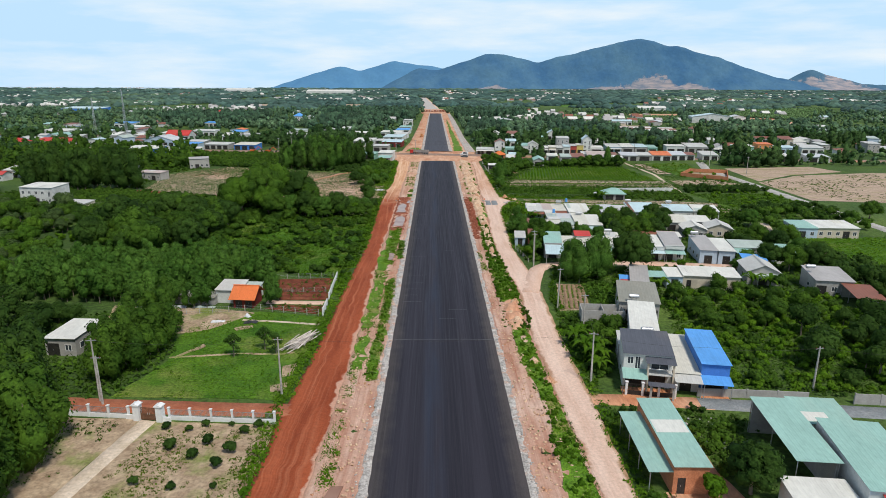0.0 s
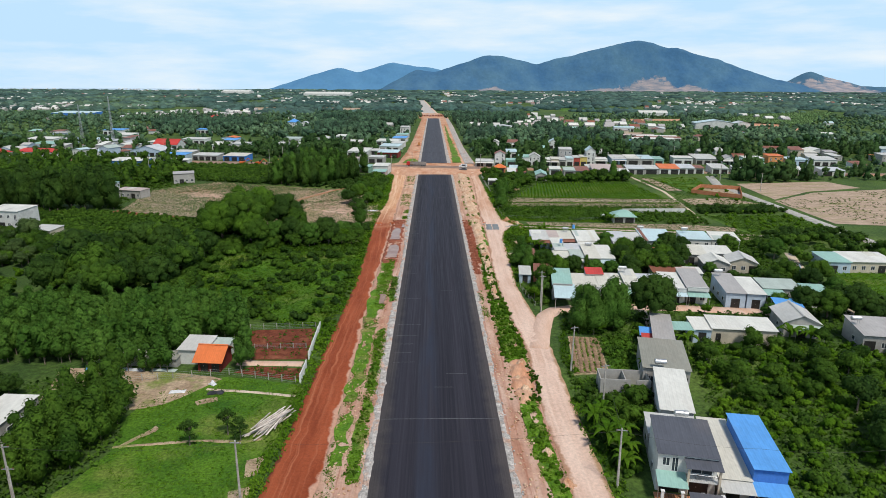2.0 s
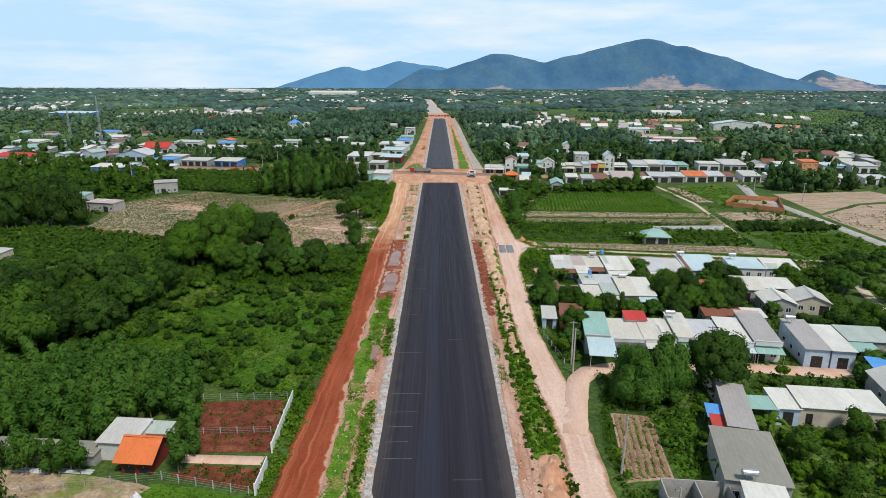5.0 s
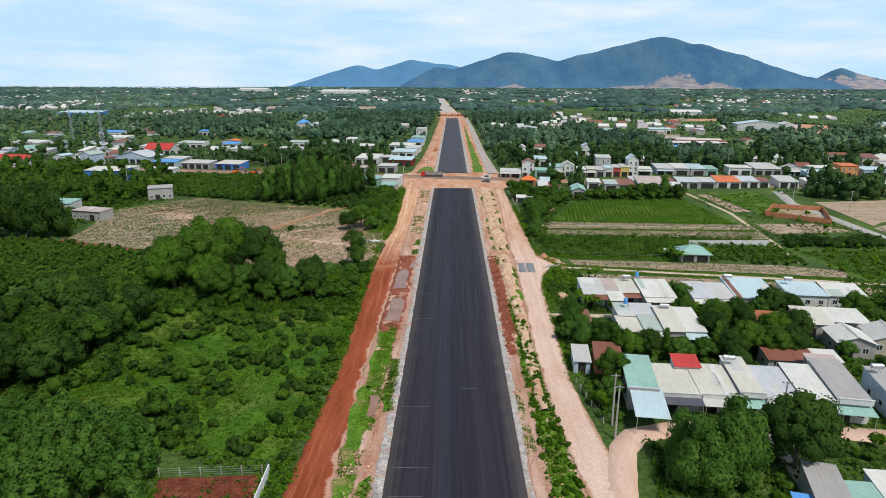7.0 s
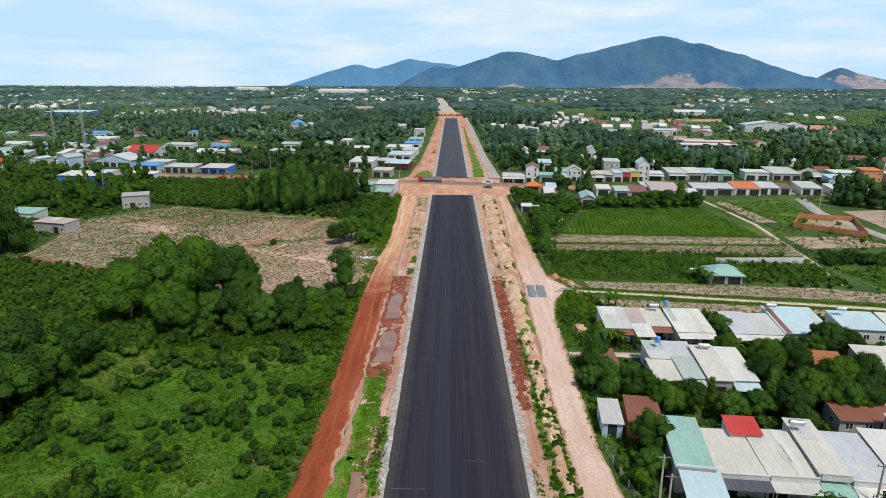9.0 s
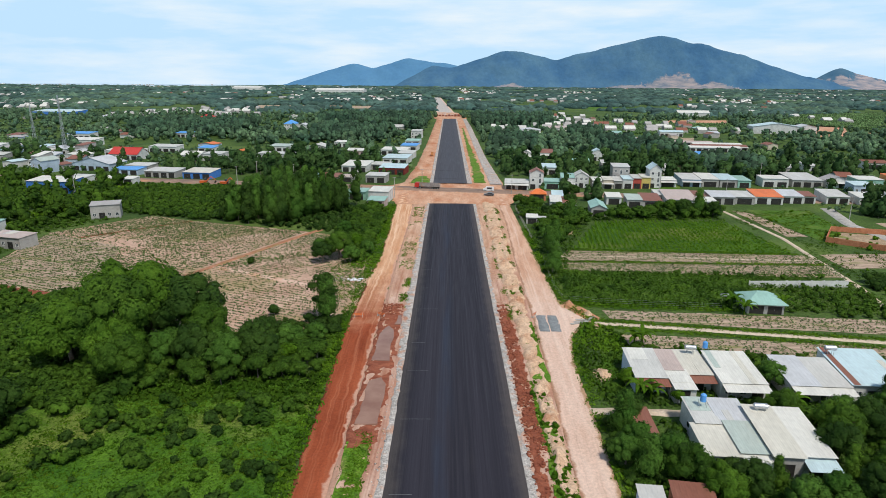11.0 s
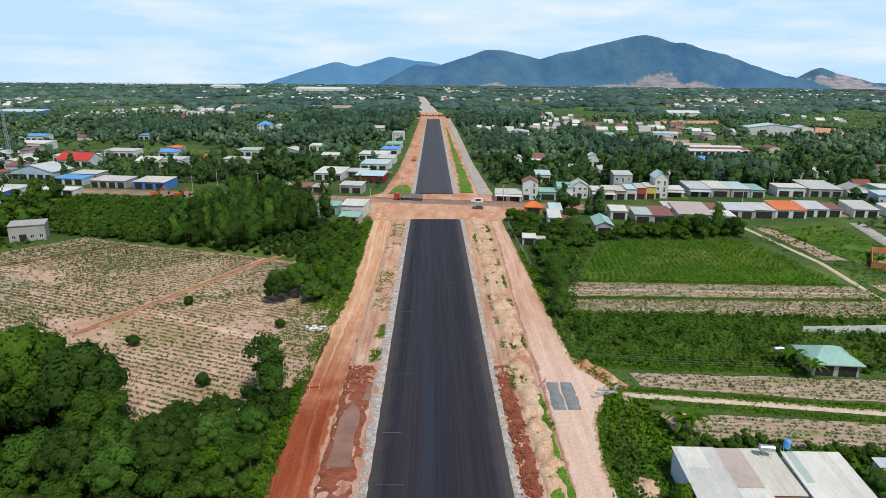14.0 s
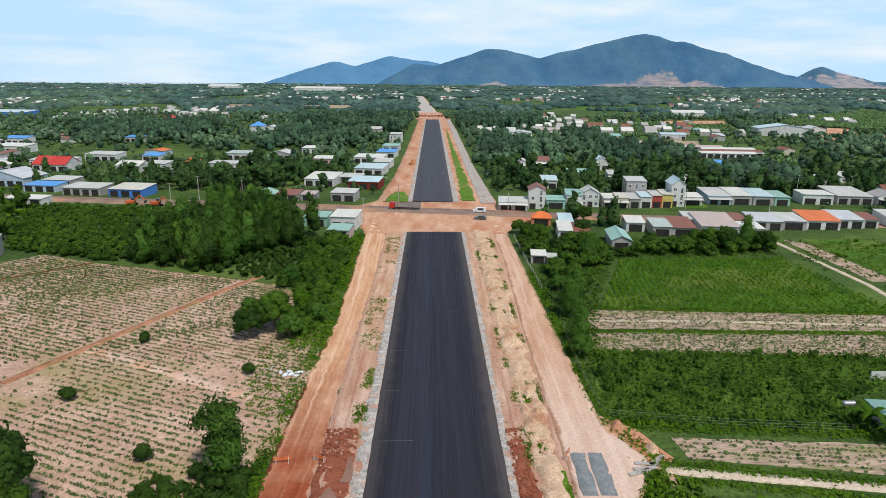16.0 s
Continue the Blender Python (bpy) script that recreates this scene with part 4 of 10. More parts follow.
def scatter_mesh(name, temps, pos, scale, rng, leaf, flat=(0.85, 1.2)):
    """Many plants in one mesh."""
    V, Q, T, B, N, o = [], [], [], [], [], 0
    kind = rng.integers(0, len(temps), len(pos))
    for k, (v, q, t, b, nv) in enumerate(temps):
        P, S = pos[kind == k], scale[kind == k]
        if not len(P):
            continue
        a = rng.uniform(0, 2 * math.pi, len(P))
        c, s = np.cos(a), np.sin(a)
        zs = rng.uniform(*flat, len(P))
        x = v[None, :, 0] * c[:, None] - v[None, :, 1] * s[:, None]
        y = v[None, :, 0] * s[:, None] + v[None, :, 1] * c[:, None]
        z = np.broadcast_to(v[None, :, 2], x.shape) * zs[:, None]
        N.append(np.stack([nv[None, :, 0] * c[:, None] - nv[None, :, 1] * s[:, None], nv[None, :, 0] * s[:, None] + nv[None, :, 1] * c[:, None], np.broadcast_to(nv[None, :, 2], x.shape)], -1).reshape(-1, 3))
        w = np.stack([x, y, z], -1) * S[:, None, None]
        w[:, :, :2] += P[:, None, :2]
        if P.shape[1] > 2:
            w[:, :, 2] += P[:, None, 2]
        off = (o + np.arange(len(P)) * len(v))[:, None, None]
        V.append(w.reshape(-1, 3))
        Q.append((q[None] + off).reshape(-1, 4))
        T.append((t[None] + off).reshape(-1, 3))
        if len(b):
            B.append((b[None] + off).reshape(-1, 4))
        o += len(P) * len(v)
    cat = lambda L, n: np.concatenate(L) if L else np.zeros((0, n), dtype=int)
    Q, T, B = cat(Q, 4), cat(T, 3), cat(B, 4)
    idx = np.concatenate([np.zeros(len(Q)), np.zeros(len(T)), np.ones(len(B))])
    return mesh_of(name, np.concatenate(V), [Q, T, B], [leaf, BARK], index=idx, normals=np.concatenate(N))


def spots(poly, spacing, rng, keep=1.0, patch=None, clear=(), margin=1.0):
    """Jittered places in an outline; patch=(scale, threshold, seed) leaves gaps; clear holds houses to keep free."""
    xs, ys = zip(*poly)
    gx, gy = np.meshgrid(np.arange(min(xs), max(xs), spacing), np.arange(min(ys), max(ys), spacing))
    p = np.stack([gx.ravel(), gy.ravel()], -1) + rng.uniform(-0.45, 0.45, (gx.size, 2)) * spacing
    p = p[inside(poly, p[:, 0], p[:, 1])]
    p = p[rng.uniform(0, 1, len(p)) < keep]
    if patch:
        p = p[[wob(x, y, patch[0], patch[2]) + 0.5 * wob(x, y, 3.1 * patch[0], patch[2] + 7) + 0.25 * wob(x, y, 1.3, patch[2]) > patch[1] for x, y in p]] if len(p) else p
    for hx, hy, rot, w, d in clear:
        if len(p):
            p = p[~over_house(p, hx, hy, rot, w, d, margin)]
    return p


def over_house(p, hx, hy, rot, w, d, m):
    """Which places lie within m of a house's plan."""
    c, s = math.cos(radians(rot)), math.sin(radians(rot))
    dx, dy = p[:, 0] - hx, p[:, 1] - hy
    u, v = dx * c + dy * s, -dx * s + dy * c
    return (u > -m) & (u < w + m) & (v > -m) & (v < d + m)


def wood(name, poly, spacing, temps, leaf, label, category, lo=0.8, hi=1.25, seed=1, keep=1.0, patch=None, flat=(0.85, 1.2)):
    rng = np.random.default_rng(seed)
    p = spots(poly, spacing, rng, keep, patch, HOUSE_SPOTS, 0.6 * max(temps[0][0][:, 0]) * hi + 0.3)
    if not len(p):
        return
    ob = new(name, scatter_mesh(name, temps, p, rng.uniform(lo, hi, len(p)), rng, leaf, flat))
    tagged(ob, label, category, kind="stuff")


HOUSE_SPOTS = [(20.4, 122, -9, 3.2, 21)]


# ---- buildings ----
def corrugated(bm, x0, x1, y0, y1, z0, z1, pitch=0.6, rise=0.012, thick=0.03):
    """A roof sheet over x0..x1, its ribs running from (y0, z0) to (y1, z1)."""
    n = max(2, int(round((x1 - x0) / pitch)))
    w = (x1 - x0) / n
    prof = []
    for i in range(n):
        a = x0 + i * w
        prof += [(a, 0), (a + 0.62 * w, 0), (a + 0.70 * w, rise), (a + 0.92 * w, rise)]
    prof.append((x1, 0))
    top = [[bm.verts.new((x, y, z + h)) for x, h in prof] for y, z in ((y0, z0), (y1, z1))]
    low = [[bm.verts.new((x, y, z - thick)) for x in (x0, x1)] for y, z in ((y0, z0), (y1, z1))]
    for i in range(len(prof) - 1):
        bm.faces.new((top[0][i], top[0][i + 1], top[1][i + 1], top[1][i]))
    bm.faces.new((low[0][0], low[1][0], low[1][1], low[0][1]))
    bm.faces.new([low[0][0], low[0][1]] + top[0][::-1])
    bm.faces.new([low[1][1], low[1][0]] + top[1])
    bm.faces.new((low[0][0], top[0][0], top[1][0], low[1][0]))
    bm.faces.new((low[0][1], low[1][1], top[1][-1], top[0][-1]))


def pierced(bm, w, h, openings, y0=0.0, t=0.15, x0=0.0):
    """A wall along x with openings (x, z, width, height) cut through it."""
    xs = sorted({0.0, w, *[o[0] for o in openings], *[o[0] + o[2] for o in openings]})
    zs = sorted({0.0, h, *[o[1] for o in openings], *[o[1] + o[3] for o in openings]})
    for xa, xb in zip(xs, xs[1:]):
        for za, zb in zip(zs, zs[1:]):
            cx, cz = (xa + xb) / 2, (za + zb) / 2
            if not any(o[0] < cx < o[0] + o[2] and o[1] < cz < o[1] + o[3] for o in openings):
                box(bm, x0 + xa, x0 + xb, y0, y0 + t, za, zb)


def window(parent, x, z, w, h, y=0.0):
    bm = bmesh.new()
    b = 0.07
    for x0, x1, z0, z1 in ((x, x + w, z, z + b), (x, x + w, z + h - b, z + h), (x, x + b, z + b, z + h - b), (x + w - b, x + w, z + b, z + h - b), (x + w / 2 - 0.03, x + w / 2 + 0.03, z + b, z + h - b)):
        box(bm, x0, x1, y - 0.04, y + 0.08, z0, z1)
    ob = part("window", bm, WHITE, parent)
    bm = bmesh.new()
    box(bm, x + b, x + w - b, y + 0.03, y + 0.05, z + b, z + h - b)
    part("pane", bm, GLASS, ob)


def door(parent, x, w, h, y=0.0, material=None):
    bm = bmesh.new()
    box(bm, x + 0.02, x + w - 0.02, y + 0.05, y + 0.10, 0.0, h - 0.02)
    leaf = part("door", bm, material or DARKMETAL, parent)
    bm = bmesh.new()
    box(bm, x + w / 2 - 0.10, x + w / 2 - 0.06, y, y + 0.048, 0.95, 1.15)
    part("door_handle", bm, STEEL, leaf)


HR = random.Random(11)


def house(x, y, w, d, rot, hf, hb, roof, wall, label, style="mono", over=0.35, awning="", parapet=False, openings=None, storeys=1, side_windows=1, group="houses along the road", category="house", front=True, name="house", right_windows=0):
    """A house: front along its own x, depth along y. Styles: mono (front eave hf, back hb), gable (ridge along the depth), cross (ridge along the front), hip."""
    root = empty(name, pose(x, y, 0, 0, 0, rot), label, category, group)
    HOUSE_SPOTS.append((x, y, rot, w, d))
    rm, wm = ROOFS[roof], WALLS[wall]
    t = 0.15
    # openings of the front wall
    ops = []
    if front:
        for s in range(storeys):
            z = s * 2.75
            n = max(1, int(w / 2.3))
            dw = min(2.4, 0.46 * w) if s == 0 else 0.9
            k = HR.randrange(n) if n > 1 else 0
            for i in range(n):
                cx = w * (i + 0.5) / n
                if i == k:
                    ops.append((cx - min(dw, 0.8 * w / n) / 2, z, min(dw, 0.8 * w / n), 2.2 if z + 2.4 < hf else hf - z - 0.3, "door"))
                elif z + 2.2 < hf:
                    ops.append((cx - 0.55, z + 0.9, 1.1, 1.15, "window"))
    if front and storeys == 1 and group == "houses along the cross road":      # open shop fronts; a dark door panel stands for the shaded inside
        n = max(1, int(w / 4.2))
        ops = [(w * (i + 0.5) / n - 0.36 * w / n, 0.0, 0.72 * w / n, min(2.5, hf - 0.5), "door") for i in range(n)]
    if openings is not None:
        ops = openings
    walls = bmesh.new()
    hfront = hf if style != "cross" else hf
    pierced(walls, w, hfront - 0.02, [o[:4] for o in ops])
    sides = [(t, 0.0), (d - t, 0.0)]
    zf = hf - 0.02
    zb = (hb if style == "mono" else hf) - 0.02
    for xx in (0, w - t):
        if style == "cross":
            pr = [(xx, t, 0), (xx, d - t, 0), (xx, d - t, zf), (xx, d / 2, hb - 0.05), (xx, t, zf)]
        else:
            pr = [(xx, t, 0), (xx, d - t, 0), (xx, d - t, zf + (zb - zf) * (d - t) / d), (xx, t, zf + (zb - zf) * t / d)]
        prism(walls, pr, (t, 0, 0))
    box(walls, 0, w, d - t, d, 0, zb)
    if style == "gable":
        for yy in (0, d - t):
            prism(walls, [(0, yy, zf), (w / 2, yy, hb - 0.05), (w, yy, zf)], (0, t, 0))
    bmesh.ops.recalc_face_normals(walls, faces=walls.faces)
    part("wall", walls, wm, root)
    # roof
    o = over
    if style == "mono":
        bm = bmesh.new()
        g = (hb - hf) / d
        corrugated(bm, -o * 0.5, w + o * 0.5, -o, d + o, hf - g * o + 0.02, hb + g * o + 0.02)
        part("roof", bm, rm, root)
        if group == "houses along the road" and d > 5 and w > 3 and roof in ("white", "light_grey", "cream", "lilac", "pink", "sage", "pale_blue"):      # newer and older sheets laid over the roof
            for _ in range(HR.choice((0, 0, 1, 1, 2))):
                sw_ = min(w - 0.3, HR.choice((1.0, 1.0, 2.0, 2.9)))
                x0 = HR.uniform(0.1, w - sw_ - 0.1)
                y0, y1 = HR.choice(((0.0, 0.5), (0.45, 1.0), (0.0, 1.0), (0.3, 0.7), (0.6, 1.0)))
                y0, y1 = y0 * d - o * 0.8 * (y0 == 0), y1 * d + o * 0.8 * (y1 == 1)
                bm = bmesh.new()
                corrugated(bm, x0, x0 + sw_, y0, y1, hf + g * y0 + 0.055, hf + g * y1 + 0.055)
                part("roof_sheet", bm, ROOFS[HR.choice(("white", "light_grey", "cream", "white", "sage", "light_grey", "cream", "rust" if HR.random() < 0.4 else "light_grey"))], root)
    elif style == "gable":
        for s in (0, 1):
            bm = bmesh.new()
            g = (hb - hf) / (w / 2)
            corrugated(bm, -o, d + o, 0, w / 2 + o, 0, 0)
            for v in bm.verts:
                p = v.co.copy()
                v.co = (w / 2 - p.y if s == 0 else w / 2 + p.y, p.x, hb + 0.02 - p.y * g + p.z)
            bmesh.ops.recalc_face_normals(bm, faces=bm.faces)
            part("roof", bm, rm, root)
        bm = bmesh.new()
        prism(bm, [(w / 2 - 0.25, -o, hb + 0.03), (w / 2 + 0.25, -o, hb + 0.03), (w / 2, -o, hb + 0.16)], (0, d + 2 * o, 0))
        part("ridge_cap", bm, rm, root)
    elif style == "cross":
        for s in (0, 1):
            bm = bmesh.new()
            g = (hb - hf) / (d / 2)
            if s == 0:
                corrugated(bm, -o, w + o, -o, d / 2, hf - g * o + 0.02, hb + 0.02, pitch=0.36)
            else:
                corrugated(bm, -o, w + o, d / 2, d + o, hb + 0.02, hf - g * o + 0.02, pitch=0.36)
            part("roof", bm, rm, root)
        bm = bmesh.new()
        prism(bm, [(-o, d / 2 - 0.22, hb + 0.04), (-o, d / 2, hb + 0.15), (-o, d / 2 + 0.22, hb + 0.04)], (w + 2 * o, 0, 0))
        part("ridge_cap", bm, rm, root)
    elif style == "hip":
        bm = bmesh.new()
        k = min(w, d) * 0.42
        base = [(-o, -o), (w + o, -o), (w + o, d + o), (-o, d + o)]
        lo_ = [bm.verts.new((*p, hf)) for p in base]
        lw_ = [bm.verts.new((*p, hf - 0.12)) for p in base]
        r0, r1 = ((k, d / 2), (w - k, d / 2)) if w >= d else ((w / 2, k), (w / 2, d - k))
        a_, b_ = bm.verts.new((*r0, hb)), bm.verts.new((*r1, hb))
        if w >= d:
            fs = [(lo_[0], lo_[1], b_, a_), (lo_[1], lo_[2], b_), (lo_[2], lo_[3], a_, b_), (lo_[3], lo_[0], a_)]
        else:
            fs = [(lo_[0], lo_[1], a_), (lo_[1], lo_[2], b_, a_), (lo_[2], lo_[3], b_), (lo_[3], lo_[0], a_, b_)]
        for f in fs:
            bm.faces.new(f)
        for i in range(4):
            bm.faces.new((lw_[i], lw_[(i + 1) % 4], lo_[(i + 1) % 4], lo_[i]))
        bm.faces.new(lw_[::-1])
        part("roof", bm, rm, root)
    if parapet:
        bm = bmesh.new()
        box(bm, -0.03, w + 0.03, -o - 0.16, -o - 0.02, hf - 0.55, hf + 0.30)
        box(bm, -0.08, w + 0.08, -o - 0.22, -o + 0.04, hf + 0.30, hf + 0.40)
        part("parapet", bm, wm, root)
    if awning:
        bm = bmesh.new()
        corrugated(bm, -0.1, w + 0.1, -2.3, -0.02, min(hf, 3.0) - 0.55, min(hf, 3.0) - 0.15)
        part("awning", bm, ROOFS[awning], root)
        for px in (0.1, w - 0.1):
            bm = bmesh.new()
            tube(bm, (px, -2.15, 0), (px, -2.15, min(hf, 3.0) - 0.55), 0.05, 0.05, 6)
            part("post", bm, STEEL, root)
    for o_ in ops:
        if o_[4] == "window":
            window(root, *o_[:4])
        else:
            if o_[1] < 0.1:
                door(root, o_[0], o_[2], o_[3])
            else:
                window(root, *o_[:4])
    for i in range(side_windows):
        bm = bmesh.new()
        yy = d * (i + 0.6) / (side_windows + 0.4)
        box(bm, -0.05, 0.0 - 0.002, yy - 0.5, yy + 0.5, 1.0, 1.9)
        sw = part("window", bm, WHITE, root)
        bm = bmesh.new()
        box(bm, -0.06, -0.052, yy - 0.43, yy + 0.43, 1.07, 1.83)
        part("pane", bm, GLASS, sw)
    for i in range(right_windows):
        yy = d * (i + 0.7) / (right_windows + 0.4)
        bm = bmesh.new()
        box(bm, w + 0.002, w + 0.05, yy - 0.55, yy + 0.55, 1.0, 2.1)
        sw = part("window", bm, WHITE, root)
        bm = bmesh.new()
        box(bm, w + 0.052, w + 0.06, yy - 0.45, yy + 0.45, 1.1, 2.0)
        part("pane", bm, GLASS, sw)
    return root


def open_shed(x, y, w, d, rot, hf, hb, roof, label, nx=2, ny=3, wall="", category="shed"):
    """A roof on posts, with an optional wall on its far side."""
    root = empty("shed", pose(x, y, 0, 0, 0, rot), label, category, "open sheds")
    HOUSE_SPOTS.append((x, y, rot, w, d))
    bm = bmesh.new()
    corrugated(bm, -0.3, w + 0.3, -0.3, d + 0.3, hf, hb)
    part("roof", bm, ROOFS[roof], root)
    for i in range(5):
        yy = d * i / 4
        zz = hf + (hb - hf) * i / 4 - 0.10
        bm = bmesh.new()
        box(bm, 0, w, yy - 0.04, yy + 0.04, zz - 0.07, zz + 0.05)
        part("purlin", bm, STEEL, root)
    for i in range(nx):
        for j in range(ny):
            px, py = w * i / (nx - 1), d * j / (ny - 1)
            bm = bmesh.new()
            tube(bm, (px, py, 0), (px, py, hf + (hb - hf) * j / (ny - 1) - 0.08), 0.06, 0.06, 6)
            part("post", bm, STEEL, root)
    if wall:
        bm = bmesh.new()
        box(bm, 0.1, w - 0.1, d - 0.15, d, 0, hb - 0.2)
        prism(bm, [(w - 0.15, 0.2, 0), (w - 0.15, d - 0.15, 0), (w - 0.15, d - 0.15, hb - 0.2), (w - 0.15, 0.2, hf - 0.2)], (0.12, 0, 0))
        bmesh.ops.recalc_face_normals(bm, faces=bm.faces)
        part("wall", bm, WALLS[wall], root)
    return root


def water_tank(x, y, z, size=0.55, rot=0, blue=False):
    """A lying steel tank on a stand, or a blue upright one."""
    root = empty("water_tank", pose(x, y, z, 0, 0, rot), "blue plastic water tank on a stand on the roof" if blue else "stainless steel water tank on a metal stand", "water tank", "water tanks")
    bm = bmesh.new()
    if blue:
        tube(bm, (0, 0, 0.5), (0, 0, 1.5), size, size, 12)
        tube(bm, (0, 0, 1.5), (0, 0, 1.7), size, size * 0.45, 12)
    else:
        tube(bm, (-0.85, 0, 0.5 + size), (0.85, 0, 0.5 + size), size, size, 14)
        tube(bm, (-0.98, 0, 0.5 + size), (-0.85, 0, 0.5 + size), size * 0.6, size, 14)
        tube(bm, (0.85, 0, 0.5 + size), (0.98, 0, 0.5 + size), size, size * 0.6, 14)
    part("tank", bm, ROOFS["blue"] if blue else STEEL, root, smooth=False)
    for sx in (-0.5, 0.5):
        for sy in (-0.35, 0.35):
            bm = bmesh.new()
            tube(bm, (sx, sy, -0.35), (sx, sy, 0.62), 0.035, 0.035, 5)
            part("leg", bm, STEEL, root)


def roof_patch(x, y, rot, x0, x1, y0, y1, z0, z1, label):
    """A sheet of another colour laid over a roof."""
    bm = bmesh.new()
    corrugated(bm, x0, x1, y0, y1, z0, z1)
    ob = part("roof_patch", bm, ROOFS["white"])
    ob.matrix_world = pose(x, y, 0, 0, 0, rot)
    tagged(ob, label, "roof sheet", "roof patches")


# near the start, on the village side
house(24.6, 57.2, 3.9, 13.2, -1, 3.7, 4.3, "teal", "brick", "long brick shed with a sea-green metal roof", openings=[(0.5, 0.0, 0.9, 2.1, "door")], side_windows=0, category="shed", name="shed")
open_shed(22.2, 57.6, 2.6, 11.6, -1, 2.8, 3.1, "teal", "lean-to with a sea-green metal roof on posts", 2, 4)
open_shed(37.9, 57.0, 4.3, 12.6, -6, 4.5, 5.0, "teal", "large open shed with a sea-green metal roof on steel posts", 2, 3, "grey")
house(43.3, 64.8, 5.8, 5.2, -6, 4.3, 4.7, "teal", "white", "rear hall with a patched sea-green metal roof", front=False, openings=[], side_windows=0)
house(42.0, 51.6, 6.6, 12.6, -10, 4.8, 5.2, "teal", "white", "long white hall with a sea-green metal roof", side_windows=0, category="hall", name="hall")
house(42.2, 45.0, 6.0, 6.4, -10, 4.0, 4.3, "red", "white", "hall with a red metal roof", openings=[], side_windows=0)
house(34.8, 50.4, 6.4, 5.0, -6, 3.1, 3.4, "white", "white", "low white house with a pale metal roof")
open_shed(36.8, 46.6, 4.4, 3.6, -6, 3.2, 3.5, "blue", "small shed with a bright blue metal roof", 2, 2)
D_OPEN = [(0.4, 0.0, 2.4, 2.2, "door"), (3.5, 0.0, 2.6, 2.2, "door"), (0.5, 3.6, 0.9, 1.2, "window"), (1.6, 2.9, 0.8, 2.0, "door"), (3.9, 2.95, 2.5, 1.8, "window")]
villa = house(26.6, 82.4, 6.9, 7.4, -12, 5.4, 6.0, "dark_grey", "white", "two-storey white house with a dark grey metal roof and terrace", openings=D_OPEN, storeys=2)
bm = bmesh.new()
corrugated(bm, 3.0, 7.2, -1.9, 0.9, 4.75, 5.12)
part("porch_roof", bm, ROOFS["dark_grey"], villa)
bm = bmesh.new()
corrugated(bm, -0.2, 3.3, -2.7, -0.02, 2.5, 2.95)
part("awning", bm, ROOFS["teal"], villa, "sea-green metal awning")
bm = bmesh.new()
box(bm, 3.4, 6.9, -1.5, -0.004, 2.72, 2.88)
part("balcony", bm, WALLS["white"], villa)
bm = bmesh.new()
for k in range(18):
    tube(bm, (3.45 + k * 0.2, -1.45, 2.88), (3.45 + k * 0.2, -1.45, 3.75), 0.018, 0.018, 5)
tube(bm, (3.42, -1.45, 3.75), (6.9, -1.45, 3.75), 0.035, 0.035, 6)
part("balcony_rail", bm, STEEL, villa, "dark metal balcony rail")
for px in (3.2, 6.75):
    bm = bmesh.new()
    box(bm, px, px + 0.25, -1.65, -1.4, 0, 4.72)
    part("column", bm, WALLS["cream"], villa)
for px in (-0.1, 3.1):
    bm = bmesh.new()
    tube(bm, (px, -2.5, 0), (px, -2.5, 2.5), 0.05, 0.05, 6)
    part("post", bm, STEEL, villa)
bm = bmesh.new()
corrugated(bm, 3.2, 6.9, -4.2, -3.1, 2.35, 2.5)
part("gate_roof", bm, ROOFS["dark_grey"], villa, "small dark roof over the gate")
for px in (3.5, 6.6):
    bm = bmesh.new()
    box(bm, px, px + 0.3, -3.8, -3.5, 0, 2.34)
    part("gate_post", bm, WALLS["grey"], villa)
house(28.2, 90.0, 6.4, 4.6, -12, 3.4, 3.6, "light_grey", "grey", "low rear annex with a light grey roof", front=False, openings=[])
house(33.6, 80.8, 3.6, 12.4, -11, 3.0, 3.7, "cream", "white", "narrow white house with a cream metal roof", awning="light_grey")
house(37.3, 80.1, 3.9, 11.4, -10, 4.7, 5.2, "blue", "blue", "narrow house with a bright blue metal roof and blue gable front", awning="blue", openings=[(0.5, 0.0, 2.9, 2.3, "door")])
house(31.8, 95.6, 4.5, 12.4, -15, 3.7, 4.2, "white", "white", "long narrow house with a white curved metal roof", side_windows=2, front=True)
house(33.9, 109.2, 7.4, 10.2, -13, 3.6, 4.4, "olive", "grey", "broad grey house with a dark olive metal roof", parapet=False)
house(40.0, 121.6, 3.7, 12.2, -16, 3.2, 3.6, "grey", "grey", "long narrow house with a brown-grey metal roof")
open_shed(38.4, 121.9, 1.7, 3.6, -14, 2.3, 2.6, "red", "small lean-to with a red sheet roof", 2, 2)
open_shed(38.9, 125.0, 1.7, 3.2, -14, 2.5, 2.8, "blue", "small lean-to with a blue tarpaulin roof", 2, 2)
house(53.2, 126.6, 12.0, 5.4, -8, 3.2, 3.7, "white", "cream", "long low storehouse with a white metal roof and pale walls", openings=[(0.8, 0.0, 1.0, 2.1, "door"), (8.0, 1.0, 1.0, 1.0, "window")], category="storehouse")
house(49.8, 126.8, 3.3, 5.0, -6, 2.9, 3.4, "white", "pale_blue", "small pale blue house with a white roof")
open_shed(45.6, 126.9, 4.0, 3.2, -6, 2.8, 3.1, "teal", "open porch with a sea-green metal roof", 2, 2)
